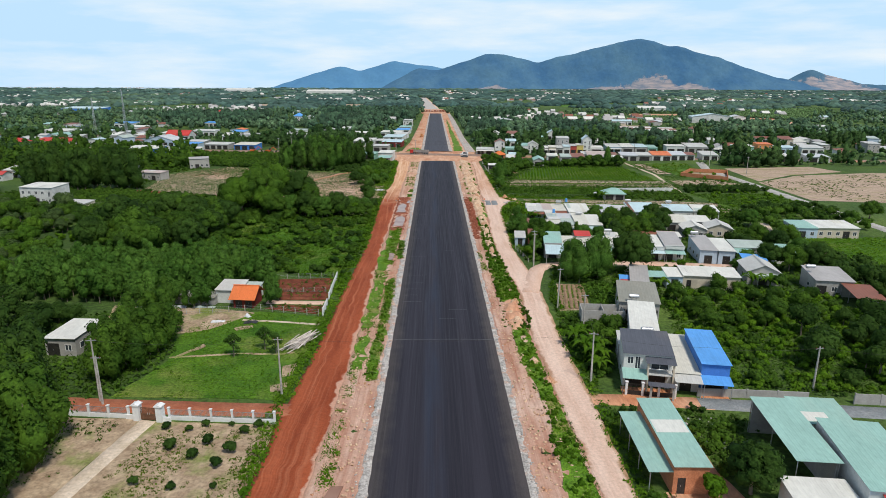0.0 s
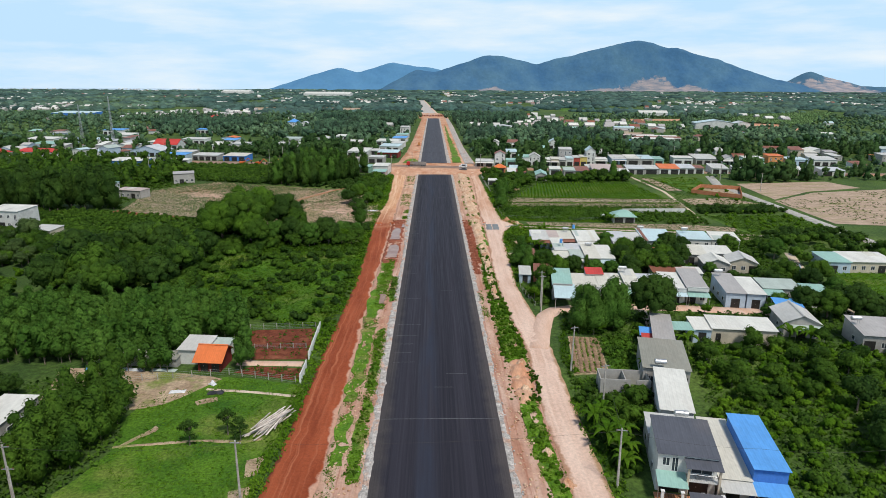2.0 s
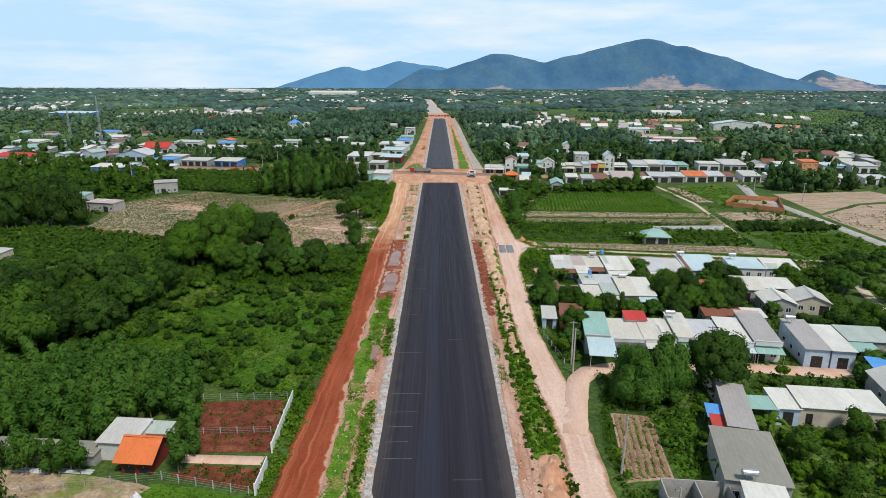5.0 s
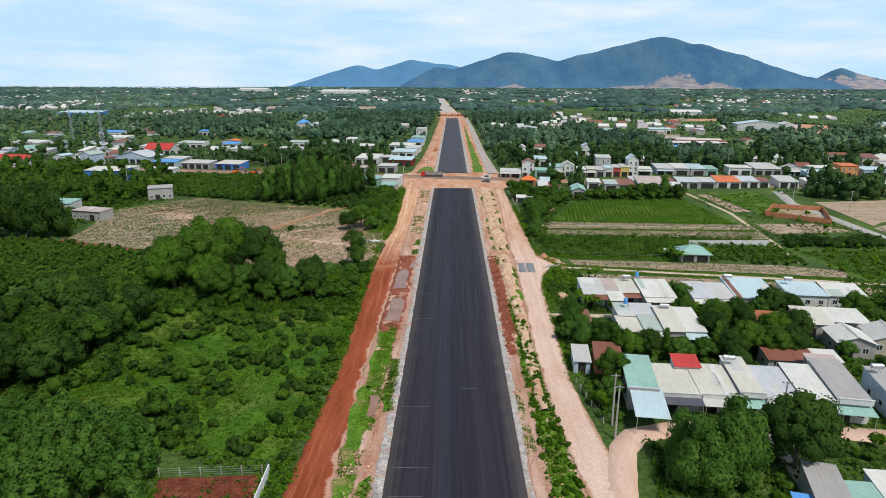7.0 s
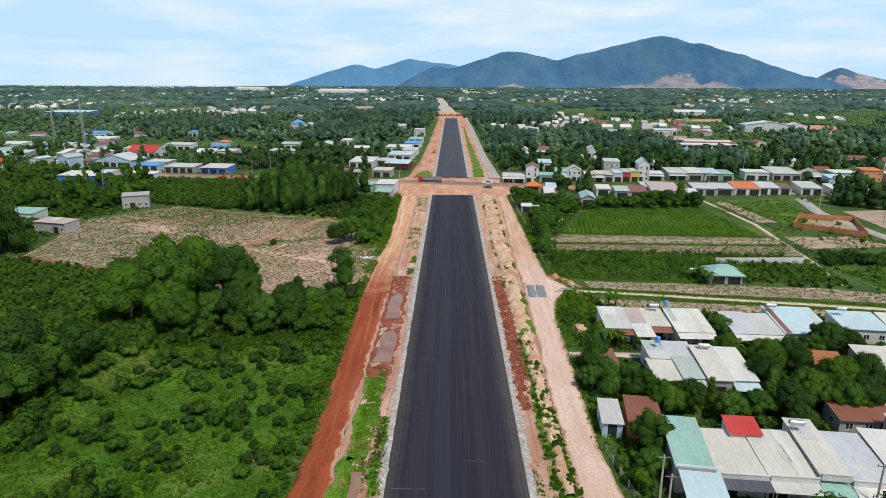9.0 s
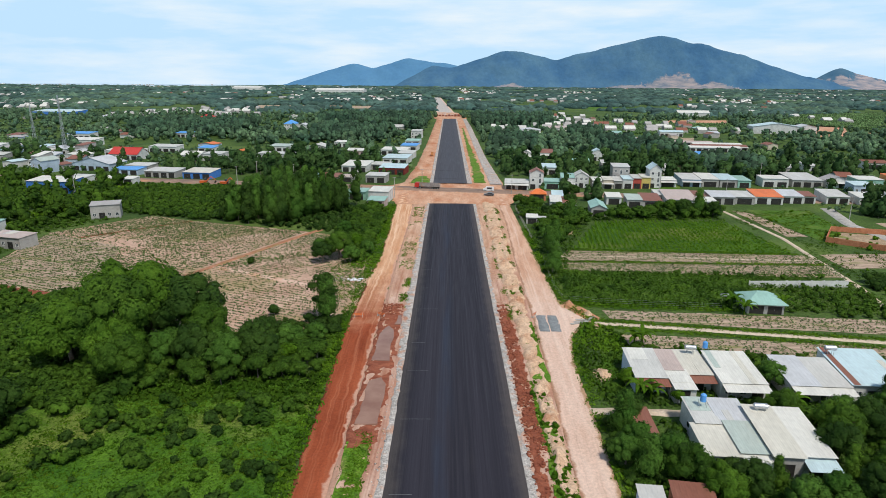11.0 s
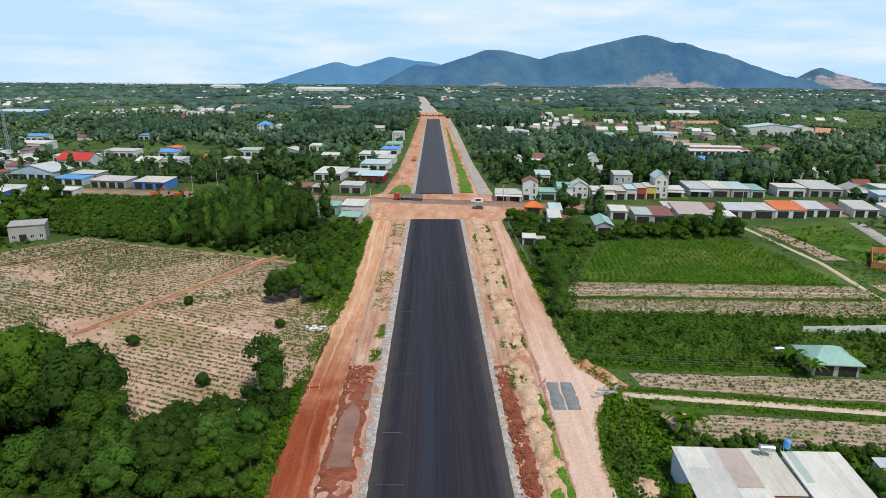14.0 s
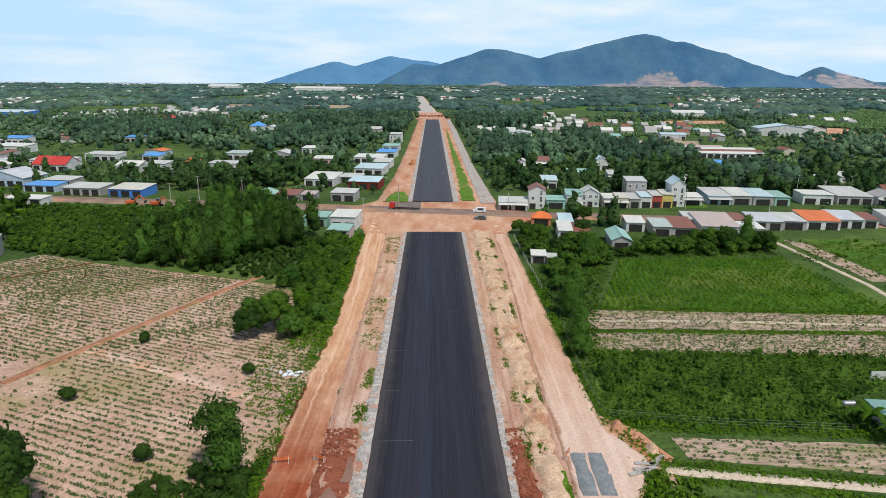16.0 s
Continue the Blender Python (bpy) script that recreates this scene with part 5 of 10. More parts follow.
house(69.2, 129.8, 6.6, 8.6, -12, 3.2, 4.7, "light_grey", "grey", "gabled storehouse with a light grey metal roof", style="gable", category="storehouse", openings=[(2.4, 0.0, 1.8, 2.3, "door")])
open_shed(70.2, 127.2, 5.2, 2.2, -12, 2.4, 2.7, "sage", "front porch with a pale green roof", 2, 2)
open_shed(72.5, 138.6, 5.0, 4.0, -14, 3.4, 3.7, "blue", "small shed with a blue roof", 2, 2)
house(80.2, 122.6, 7.6, 8.0, -10, 3.4, 4.2, "grey", "grey", "grey storehouse with a dull metal roof", category="storehouse")
open_shed(83.2, 113.5, 5.0, 8.2, -14, 2.6, 3.0, "rust", "open shed with a rusty sheet roof", 2, 3, "grey")
# row of joined houses on the lane
house(26.9, 151.5, 4.4, 10.4, -8, 3.7, 4.5, "teal", "grey", "house with a sea-green metal roof at the end of the row", parapet=True, awning="")
open_shed(26.3, 144.6, 4.3, 7.2, -8, 3.0, 3.8, "pale_blue", "wide porch with a new pale blue metal roof on posts", 2, 2)
house(31.9, 151.2, 5.8, 8.8, -5, 3.1, 3.7, "cream", "white", "white row house with a cream metal roof", parapet=True, awning="dark_grey")
house(37.9, 150.7, 5.5, 9.0, -5, 3.2, 3.9, "cream", "white", "white row house with a cream metal roof", parapet=True, awning="light_grey")
house(36.4, 158.4, 4.0, 3.2, -5, 4.2, 4.7, "red", "white", "small upper room with a bright red metal roof", front=False, openings=[])
house(43.7, 150.3, 3.3, 11.4, -7, 3.8, 4.4, "cream", "white", "tall narrow row house with a cream roof", parapet=True, awning="teal")
house(47.3, 149.9, 5.0, 9.6, -7, 3.2, 3.8, "lilac", "white", "white row house with a pale grey metal roof", parapet=True, awning="white")
house(52.6, 149.3, 4.4, 10.4, -8, 3.4, 4.2, "white", "white", "white row house with a white metal roof", parapet=True, awning="pale_blue")
house(57.3, 148.7, 4.6, 11.8, -9, 3.8, 4.8, "grey", "white", "row house with a brownish grey metal roof and railings", parapet=True, awning="teal")
house(59.6, 159.4, 4.6, 4.0, -9, 3.5, 4.2, "pink", "grey", "rear room with a dull pinkish roof", front=False, openings=[])
house(65.2, 146.2, 4.2, 12.2, -9, 3.6, 4.4, "grey", "pale_blue", "pale blue house with a grey metal roof", side_windows=3)
house(69.6, 145.4, 3.9, 10.6, -9, 3.6, 4.2, "white", "pale_blue", "pale blue house with a white metal roof")
house(76.4, 151.4, 8.6, 6.4, -8, 2.9, 3.3, "sage", "grey", "low house with a grey-green metal roof")
house(84.5, 146.0, 5.0, 7.0, -8, 3.0, 3.4, "teal", "white", "small white house with a sea-green roof")
open_shed(75.6, 147.8, 4.0, 3.2, -8, 2.4, 2.7, "teal", "low porch with a sea-green roof", 2, 2)
# sheds beside the pale dirt road
house(20.9, 163.6, 2.8, 5.8, -6, 2.4, 2.8, "light_grey", "pale_blue", "small pale blue and orange roadside stall", category="stall", name="stall")
house(24.5, 163.4, 4.6, 6.0, -8, 2.8, 3.4, "rust", "brick", "small house with a dark red sheet roof", side_windows=0)
house(55.2, 164.8, 8.0, 4.6, -4, 2.5, 3.2, "rust", "grey", "shed with a rusty sheet roof", category="shed", name="shed")
house(63.4, 164.4, 4.2, 3.8, -6, 2.5, 2.9, "white", "white", "small white annex with a pale roof", openings=[])
# two rows behind
house(33.5, 182.5, 3.3, 6.2, -3, 3.5, 3.8, "light_grey", "white", "white house unit with a pale metal roof", openings=[])
house(36.9, 182.7, 4.4, 5.6, -3, 3.5, 3.9, "lilac", "white", "rear room with a bluish grey metal roof", front=False, openings=[])
house(32.4, 175.9, 4.4, 6.4, -3, 2.8, 3.3, "cream", "white", "low white house with a cream metal roof")
house(36.9, 176.1, 3.5, 6.4, -3, 3.1, 3.6, "sage", "white", "narrow house with a weathered grey-green roof", awning="white")
house(40.5, 174.9, 3.8, 10.9, -4, 3.4, 4.3, "cream", "grey", "long narrow house with a stained cream roof")
house(44.4, 175.2, 3.9, 10.2, -4, 3.3, 4.2, "white", "white", "long narrow house with a white metal roof", awning="pale_blue")
house(29.5, 197.0, 5.0, 9.0, -2, 2.9, 3.7, "light_grey", "pale_blue", "low white house with a pale bluish grey roof and rusty porch", awning="rust")
house(34.7, 199.4, 3.2, 6.4, -2, 3.1, 3.6, "pink", "white", "narrow house with a faded pinkish roof", openings=[])
house(34.8, 193.7, 3.3, 5.6, -2, 2.6, 3.0, "white", "white", "front room with a white metal roof")
house(38.0, 198.2, 4.4, 7.7, -2, 2.9, 3.5, "cream", "white", "low house with a cream roof and rusty porch", awning="rust")
house(42.7, 195.2, 7.0, 9.3, -2, 3.0, 4.0, "white", "white", "low white house with a patched pale roof", awning="white")
house(53.4, 194.7, 4.5, 8.6, -3, 3.0, 3.9, "lilac", "grey", "long low house with a bluish grey roof", awning="white")
house(58.0, 194.4, 4.6, 8.4, -3, 3.0, 3.8, "light_grey", "grey", "long low house with a light grey roof", awning="white")
house(62.9, 194.6, 9.2, 11.4, -5, 3.2, 4.2, "pale_blue", "white", "broad house with a pale blue-green metal roof")
house(62.2, 183.4, 5.0, 4.0, -10, 2.3, 2.9, "terracotta", "grey", "small house with an orange-brown roof", openings=[])
house(69.4, 180.0, 6.0, 7.6, -8, 3.1, 3.9, "cream", "grey", "white house with a cream metal roof")
house(76.2, 181.4, 7.0, 6.4, -8, 3.0, 3.6, "white", "grey", "white house with a white metal roof")
house(71.2, 171.4, 6.4, 6.8, -10, 3.0, 4.2, "white", "grey", "gabled house with a white metal roof", style="gable")
house(78.5, 172.6, 7.0, 7.0, -14, 3.0, 4.4, "light_grey", "cream", "gabled storehouse with a pale grey roof", style="gable", category="storehouse")
house(75.8, 197.2, 8.4, 7.6, -6, 3.1, 3.8, "pale_blue", "white", "low house with a pale blue-green metal roof")
house(84.8, 197.0, 8.0, 6.6, -8, 3.0, 3.9, "white", "white", "low white house with a white metal roof")
open_shed(25.3, 181.8, 2.6, 6.0, -2, 2.3, 2.6, "rust", "low shed with a rusty striped sheet roof", 2, 2)
house(104.8, 172.0, 6.0, 8.4, -4, 3.2, 3.7, "teal", "pale_blue", "pale blue house with a sea-green metal roof")
house(111.0, 172.2, 12.0, 8.4, -4, 3.2, 3.7, "white", "cream", "long low white-roofed storehouse", category="storehouse")
for tx, ty, tz, b in ((33.4, 92.4, 3.9, False), (36.4, 108.6, 3.9, False), (45.2, 158.8, 4.7, False), (60.5, 171.0, 3.6, False), (43.6, 204.8, 4.1, True), (41.0, 204.6, 3.8, False), (43.3, 184.6, 4.0, False), (35.8, 186.2, 4.2, True), (67.5, 156.0, 4.8, False), (81.0, 126.5, 4.4, False), (64.4, 203.5, 4.5, False), (78.0, 202.5, 4.3, False)):
    water_tank(tx, ty, tz - 0.05, 0.42, -8, b)


def roofless(x, y, w, d, rot, h, label):
    """Bare block walls with no roof."""
    root = empty("unfinished_house", pose(x, y, 0, 0, 0, rot), label, "building shell")
    sides = [(0, w * 0.6, 0, 0.15, h), (w * 0.6 + 0.9, w, 0, 0.15, h), (0, w, d - 0.15, d, h)] + [(xx, xx + 0.15, 0.15, d - 0.15, h - 0.1) for xx in (0, w * 0.5, w - 0.15)]
    for x0, x1, y0, y1, hh in sides:
        bm = bmesh.new()
        box(bm, x0, x1, y0, y1, 0, hh)
        part("wall", bm, WALLS["grey"], root)
    HOUSE_SPOTS.append((x, y, rot, w, d))


roofless(26.2, 106.8, 8.0, 3.8, -6, 2.6, "roofless grey block shell standing in the garden")

# garden house on the haul road's side
house(-41.8, 115.0, 4.0, 4.9, -5, 2.4, 4.0, "orange", "dark_red", "small house with a steep bright orange roof and dark red front", style="cross", over=0.7, openings=[(0.4, 0.0, 1.4, 2.0, "door"), (2.4, 0.0, 1.4, 2.0, "door")], side_windows=0)
house(-46.2, 117.9, 5.0, 4.6, -5, 2.9, 3.5, "light_grey", "white", "low white house with a light grey metal roof", front=False, openings=[])
house(-42.0, 120.7, 4.0, 2.0, -5, 2.6, 2.9, "sage", "white", "lean-to with a pale green metal roof", front=False, openings=[], category="lean-to", name="lean_to")
house(-61.0, 117.8, 15.0, 2.4, -5, 1.7, 1.9, "olive", "grey", "low grey block outbuilding", openings=[(1.5, 0.0, 1.0, 2.0, "door"), (5.0, 0.9, 1.0, 0.9, "window")], category="outbuilding", name="outbuilding")
house(-65.5, 93.0, 5.2, 7.6, -4, 3.2, 3.4, "white", "grey", "grey block house with a flat white roof among trees", side_windows=0, right_windows=3)
house(-128.8, 318.0, 9.6, 6.0, 22, 5.0, 5.4, "grey", "grey", "bare grey block building", side_windows=0)
house(-138.5, 280.5, 12.5, 6.0, -14, 3.6, 3.8, "pink", "grey", "low grey block house at the field's edge")
house(-160.0, 294.5, 13.0, 7.0, -6, 3.4, 4.0, "teal", "white", "low cream house with a grey-green roof")
house(-154.0, 223.0, 13.0, 9.0, -8, 6.2, 6.6, "white", "white", "two-storey white house with a flat roof among trees", storeys=2)
house(-204.0, 287.0, 12.0, 8.0, -6, 3.4, 4.4, "white", "white", "low white house with a pale metal roof")
house(-206.0, 276.0, 10.0, 6.0, -6, 3.0, 4.2, "red", "white", "low house with a red metal roof", style="cross")
house(-286.0, 408.0, 13.0, 10.0, -6, 5.0, 7.4, "red", "white", "white house with a bright red hipped roof", style="hip", storeys=1)
house(-270.0, 416.0, 26.0, 9.0, -6, 5.0, 7.0, "red", "white", "long white school building with a bright red roof", style="hip", storeys=1)
house(-130.0, 208.0, 8.0, 6.0, -10, 3.0, 3.4, "light_grey", "cream", "small pale house half hidden in the trees")
house(-101.0, 182.0, 7.0, 5.0, -12, 2.8, 3.2, "white", "grey", "small white-roofed house half hidden in the trees")

# pavilion in the fields
house(64.8, 233.0, 7.6, 6.8, -6, 2.4, 4.3, "teal", "grey", "small pavilion with a hipped sea-green roof", style="hip", over=0.6, openings=[(0.4, 0.0, 3.0, 1.9, "door"), (4.2, 0.0, 3.0, 1.9, "door")], side_windows=0, category="pavilion", name="pavilion")
water_tank(63.2, 241.0, 0.4, 0.4, 0)

# town along the cross road: front-left corner, width, depth, heights, roof, wall
TOWN_NORTH = [
    (25.0, 388.2, 11.0, 8.0, 3.2, 3.9, "light_grey", "white", "mono", 1, "low white shop with a grey metal roof"),
    (36.8, 390.4, 6.4, 8.0, 7.6, 9.2, "rust", "white", "gable", 3, "tall narrow white house with a red gable roof"),
    (43.8, 390.5, 7.4, 8.0, 3.6, 4.0, "teal", "green", "mono", 1, "green shop front with a sea-green roof"),
    (51.8, 391.5, 6.2, 9.0, 5.4, 6.2, "teal", "white", "mono", 1, "shop with a sea-green metal roof"),
    (58.4, 394.8, 7.0, 8.0, 5.6, 7.6, "light_grey", "white", "gable", 2, "two-storey white house with a grey gable roof"),
    (67.0, 393.5, 4.6, 9.0, 3.8, 4.2, "white", "grey", "mono", 1, "narrow shop house with a white roof"),
    (72.0, 393.0, 4.6, 9.0, 4.2, 4.6, "cream", "cream", "mono", 1, "narrow shop house with a cream roof"),
    (77.0, 392.6, 4.2, 10.0, 3.8, 4.4, "light_grey", "grey", "mono", 1, "narrow shop house with a grey roof"),
    (81.4, 392.8, 4.4, 10.0, 4.6, 5.0, "pale_blue", "white", "mono", 1, "narrow shop house with a pale blue roof"),
    (86.0, 393.4, 4.0, 10.0, 5.0, 5.4, "light_grey", "red", "mono", 1, "narrow shop house with a red front"),
    (90.2, 393.8, 4.2, 9.0, 5.4, 5.8, "cream", "yellow", "mono", 1, "shop house with a yellow front"),
    (94.6, 396.0, 5.4, 10.0, 9.0, 11.2, "pale_blue", "white", "gable", 3, "three-storey white house with a pale blue roof"),
    (79.0, 404.0, 8.0, 9.0, 9.0, 9.6, "light_grey", "grey", "mono", 3, "tall grey house behind the shops"),
    (100.6, 399.5, 8.0, 8.0, 3.4, 3.9, "white", "white", "mono", 1, "low white shop with a white roof"),
    (112.0, 401.0, 9.0, 16.0, 3.6, 4.4, "light_grey", "pale_blue", "mono", 1, "long hall with a light grey metal roof"),
    (121.4, 400.4, 8.0, 16.0, 3.8, 4.6, "white", "grey", "mono", 1, "hall with a white metal roof"),
    (129.8, 399.4, 8.0, 15.0, 3.8, 4.6, "pale_blue", "grey", "mono", 1, "hall with a pale blue-green metal roof"),
    (138.2, 398.8, 6.0, 12.0, 3.6, 4.2, "teal", "green", "mono", 1, "shop with a sea-green roof"),
    (151.6, 402.0, 12.0, 9.0, 4.2, 4.6, "white", "white", "mono", 1, "white house with a flat white roof"),
    (166.0, 402.0, 14.0, 18.0, 3.6, 4.8, "light_grey", "grey", "mono", 1, "long hall with a light grey roof"),
    (182.0, 401.0, 10.0, 9.0, 3.6, 5.6, "grey", "white", "gable", 1, "gabled white house with a grey roof"),
    (196.0, 400.0, 12.0, 10.0, 4.4, 4.8, "white", "green", "mono", 1, "shop with a bright green front"),
    (210.0, 398.0, 9.0, 9.0, 6.0, 6.5, "orange", "orange", "mono", 2, "house with an orange front"),
    (222.0, 397.0, 12.0, 10.0, 4.0, 4.6, "pale_blue", "pale_blue", "mono", 1, "shop with a pale blue front"),
    (238.0, 396.0, 14.0, 12.0, 4.0, 5.0, "light_grey", "white", "mono", 1, "low hall with a light grey roof"),
    (-74.5, 402.5, 9.6, 9.0, 3.4, 5.0, "teal", "green", "gable", 1, "roadside shop with a sea-green gable roof"),
    (-64.4, 404.0, 9.0, 8.0, 3.2, 4.2, "rust", "grey", "mono", 1, "roadside house with a rusty sheet roof"),
    (-54.5, 405.0, 6.0, 6.0, 3.0, 3.6, "pink", "grey", "mono", 1, "low shed with a dull pinkish roof"),
    (-42.0, 404.0, 10.0, 8.0, 4.2, 4.8, "light_grey", "grey", "mono", 1, "roadside house with a grey roof"),
    (-60.0, 440.0, 14.0, 16.0, 4.0, 5.2, "white", "white", "mono", 1, "white hall with a pale metal roof"),
    (-44.6, 448.0, 10.0, 9.0, 3.6, 4.2, "light_grey", "grey", "mono", 1, "low grey house behind the hall"),
    (-38.6, 432.0, 14.0, 11.0, 4.2, 5.2, "pale_blue", "dark_red", "mono", 1, "hall with a pale roof and dark red walls"),
    (-41.0, 474.0, 15.0, 15.0, 4.2, 5.0, "pale_blue", "white", "mono", 1, "wide low house with a pale bluish roof"),
    (-34.0, 500.0, 10.0, 11.0, 4.0, 5.0, "light_grey", "white", "mono", 1, "low hall with a grey roof"),
    (-47.0, 519.0, 18.0, 12.0, 4.2, 5.0, "white", "white", "mono", 1, "low hall with a white roof"),
    (-36.0, 546.0, 12.0, 12.0, 4.2, 5.0, "blue", "white", "mono", 1, "low hall with a blue roof"),
    (-35.0, 582.0, 11.0, 10.0, 4.2, 5.0, "teal", "white", "mono", 1, "low hall with a sea-green roof"),
    (-34.0, 640.0, 9.0, 9.0, 6.6, 7.2, "light_grey", "white", "mono", 2, "two-storey white house beside the far road"),
    (-135.6, 411.5, 15.0, 11.0, 3.8, 4.8, "cream", "blue", "mono", 1, "roadside shop with a cream roof and bright blue front"),
    (-156.4, 414.5, 17.0, 10.0, 3.8, 4.6, "light_grey", "grey", "mono", 1, "long grey market hall by the road"),
    (-177.4, 422.0, 15.0, 8.0, 3.4, 4.0, "blue", "pale_blue", "mono", 1, "blue-roofed market stalls by the road"),
    (-176.0, 433.0, 14.0, 9.0, 4.0, 4.6, "light_grey", "grey", "mono", 1, "low house with a grey roof behind the stalls"),
    (-206.0, 436.0, 22.0, 15.0, 4.6, 8.2, "lilac", "pale_blue", "gable", 1, "hall with a broad pale grey gable roof"),
    (-211.0, 482.0, 19.0, 12.0, 4.2, 8.4, "red", "white", "cross", 1, "house with a large bright red roof"),
    (-222.0, 497.0, 24.0, 10.0, 4.6, 5.4, "white", "white", "mono", 1, "long white hall with a pale roof"),
    (-236.0, 470.0, 15.0, 14.0, 4.6, 6.0, "white", "white", "gable", 1, "white hall with a pale gable roof"),
    (-240.0, 450.0, 12.0, 10.0, 4.0, 5.0, "white", "white", "mono", 1, "white house with a white roof"),
    (-206.0, 523.0, 20.0, 10.0, 4.6, 5.4, "light_grey", "white", "mono", 1, "long hall with a grey roof"),
    (-172.0, 522.0, 11.0, 9.0, 4.0, 4.8, "blue", "white", "mono", 1, "house with a blue roof"),
    (-166.0, 479.0, 13.0, 12.0, 4.2, 6.4, "white", "white", "cross", 1, "white hall with a pale ridged roof"),
    (-152.0, 480.0, 12.0, 10.0, 5.2, 5.8, "light_grey", "white", "mono", 1, "tall white storehouse with a pale roof"),
    (-119.0, 481.0, 22.0, 9.0, 5.6, 6.0, "light_grey", "white", "mono", 1, "long white storehouse behind the town"),
    (-126.0, 532.0, 14.0, 10.0, 4.6, 5.4, "sage", "white", "mono", 1, "white house with a grey-green roof"),
    (-101.0, 533.0, 15.0, 12.0, 4.2, 6.4, "light_grey", "grey", "gable", 1, "hall with an arched grey roof"),
    (-139.0, 501.0, 6.0, 7.0, 3.6, 5.4, "orange", "orange", "gable", 1, "small house with an orange roof"),
    (-87.0, 566.0, 12.0, 9.0, 4.2, 5.0, "white", "white", "mono", 1, "white house with a pale roof"),
    (-70.0, 512.0, 15.0, 9.0, 4.2, 5.0, "white", "pink", "mono", 1, "long low house with a pale roof"),
    (-234.0, 630.0, 13.0, 9.0, 4.6, 5.4, "blue", "white", "mono", 1, "far house with a blue roof"),
    (-165.0, 719.0, 11.0, 12.0, 6.0, 9.5, "blue", "white", "hip", 2, "far villa with a blue hipped roof"),
    (-152.0, 719.0, 10.0, 11.0, 5.2, 7.6, "lilac", "white", "gable", 1, "far house with a bluish grey gable roof"),
    (-316.0, 612.0, 20.0, 11.0, 5.0, 6.0, "blue", "white", "mono", 1, "far hall with a blue and white roof"),
    (-285.0, 560.0, 22.0, 12.0, 5.0, 6.0, "white", "white", "mono", 1, "far white hall with a pale roof"),
    (-270.0, 505.0, 20.0, 12.0, 4.6, 6.0, "lilac", "white", "gable", 1, "white hall with a pale grey roof"),
    (-300.0, 480.0, 18.0, 12.0, 4.6, 5.6, "teal", "white", "mono", 1, "hall with a sea-green roof"),
    (-330.0, 520.0, 24.0, 12.0, 4.6, 5.6, "white", "white", "mono", 1, "white hall with a white roof"),
    (-540.0, 905.0, 60.0, 26.0, 7.0, 9.0, "pale_blue", "blue", "mono", 1, "far factory hall with a pale blue roof"),
    (-300.0, 850.0, 14.0, 12.0, 4.6, 8.0, "red", "white", "hip", 1, "far house with a red hipped roof"),
    (43.5, 498.0, 8.0, 9.0, 4.6, 6.6, "white", "white", "gable", 1, "white house with a pale gable roof"),
    (57.5, 505.0, 9.0, 10.0, 4.0, 5.4, "rust", "white", "mono", 1, "house with a rust-brown roof"),
    (88.5, 496.0, 10.0, 9.0, 5.0, 7.4, "pale_blue", "white", "gable", 1, "white house with a pale blue gable"),
    (66.0, 456.0, 13.0, 9.0, 4.2, 6.0, "teal", "white", "cross", 1, "house with a sea-green ridged roof"),
    (48.0, 436.0, 9.0, 9.0, 4.0, 5.0, "pale_blue", "white", "mono", 1, "house with a pale blue roof"),
    (64.0, 682.0, 20.0, 18.0, 4.6, 6.0, "lilac", "white", "gable", 1, "far house with a pale grey roof"),
    (96.0, 711.0, 21.0, 14.0, 4.6, 6.0, "pink", "white", "mono", 1, "far hall with a faded pinkish roof"),
    (146.0, 664.0, 9.0, 9.0, 4.2, 5.4, "teal", "white", "mono", 1, "far house with a sea-green roof"),
    (195.0, 682.0, 21.0, 10.0, 4.2, 5.4, "pale_blue", "white", "cross", 1, "far hall with a pale blue roof"),
    (143.6, 463.0, 7.5, 8.0, 8.4, 9.4, "blue", "white", "mono", 3, "narrow white and blue house behind the shops"),
    (153.0, 470.0, 8.0, 8.0, 4.4, 5.0, "cream", "yellow", "mono", 1, "house with a yellow front behind the shops"),
    (174.0, 554.0, 36.0, 5.0, 3.2, 4.0, "white", "white", "mono", 1, "long narrow white-roofed shed"),
    (180.0, 566.0, 40.0, 5.0, 3.2, 4.0, "rust", "grey", "mono", 1, "long narrow shed with a rusty roof"),
    (186.0, 579.0, 36.0, 5.0, 3.2, 4.0, "white", "grey", "mono", 1, "long narrow white-roofed shed"),
    (176.0, 592.0, 30.0, 6.0, 3.2, 4.0, "pink", "grey", "mono", 1, "long narrow shed with a faded roof"),
    (250.0, 440.0, 16.0, 14.0, 4.0, 5.6, "cream", "white", "mono", 1, "hall with a cream metal roof"),
    (268.0, 450.0, 12.0, 14.0, 4.0, 5.6, "white", "white", "gable", 1, "white house with a pale gable roof"),
    (246.0, 470.0, 14.0, 8.0, 3.6, 4.6, "rust", "white", "mono", 1, "low house with a rust-brown roof"),
    (86.0, 455.0, 9.0, 8.0, 4.0, 5.0, "light_grey", "grey", "mono", 1, "low grey house behind the shops"),
    (112.0, 440.0, 9.0, 9.0, 4.0, 5.0, "white", "white", "mono", 1, "white house behind the shops"),
]
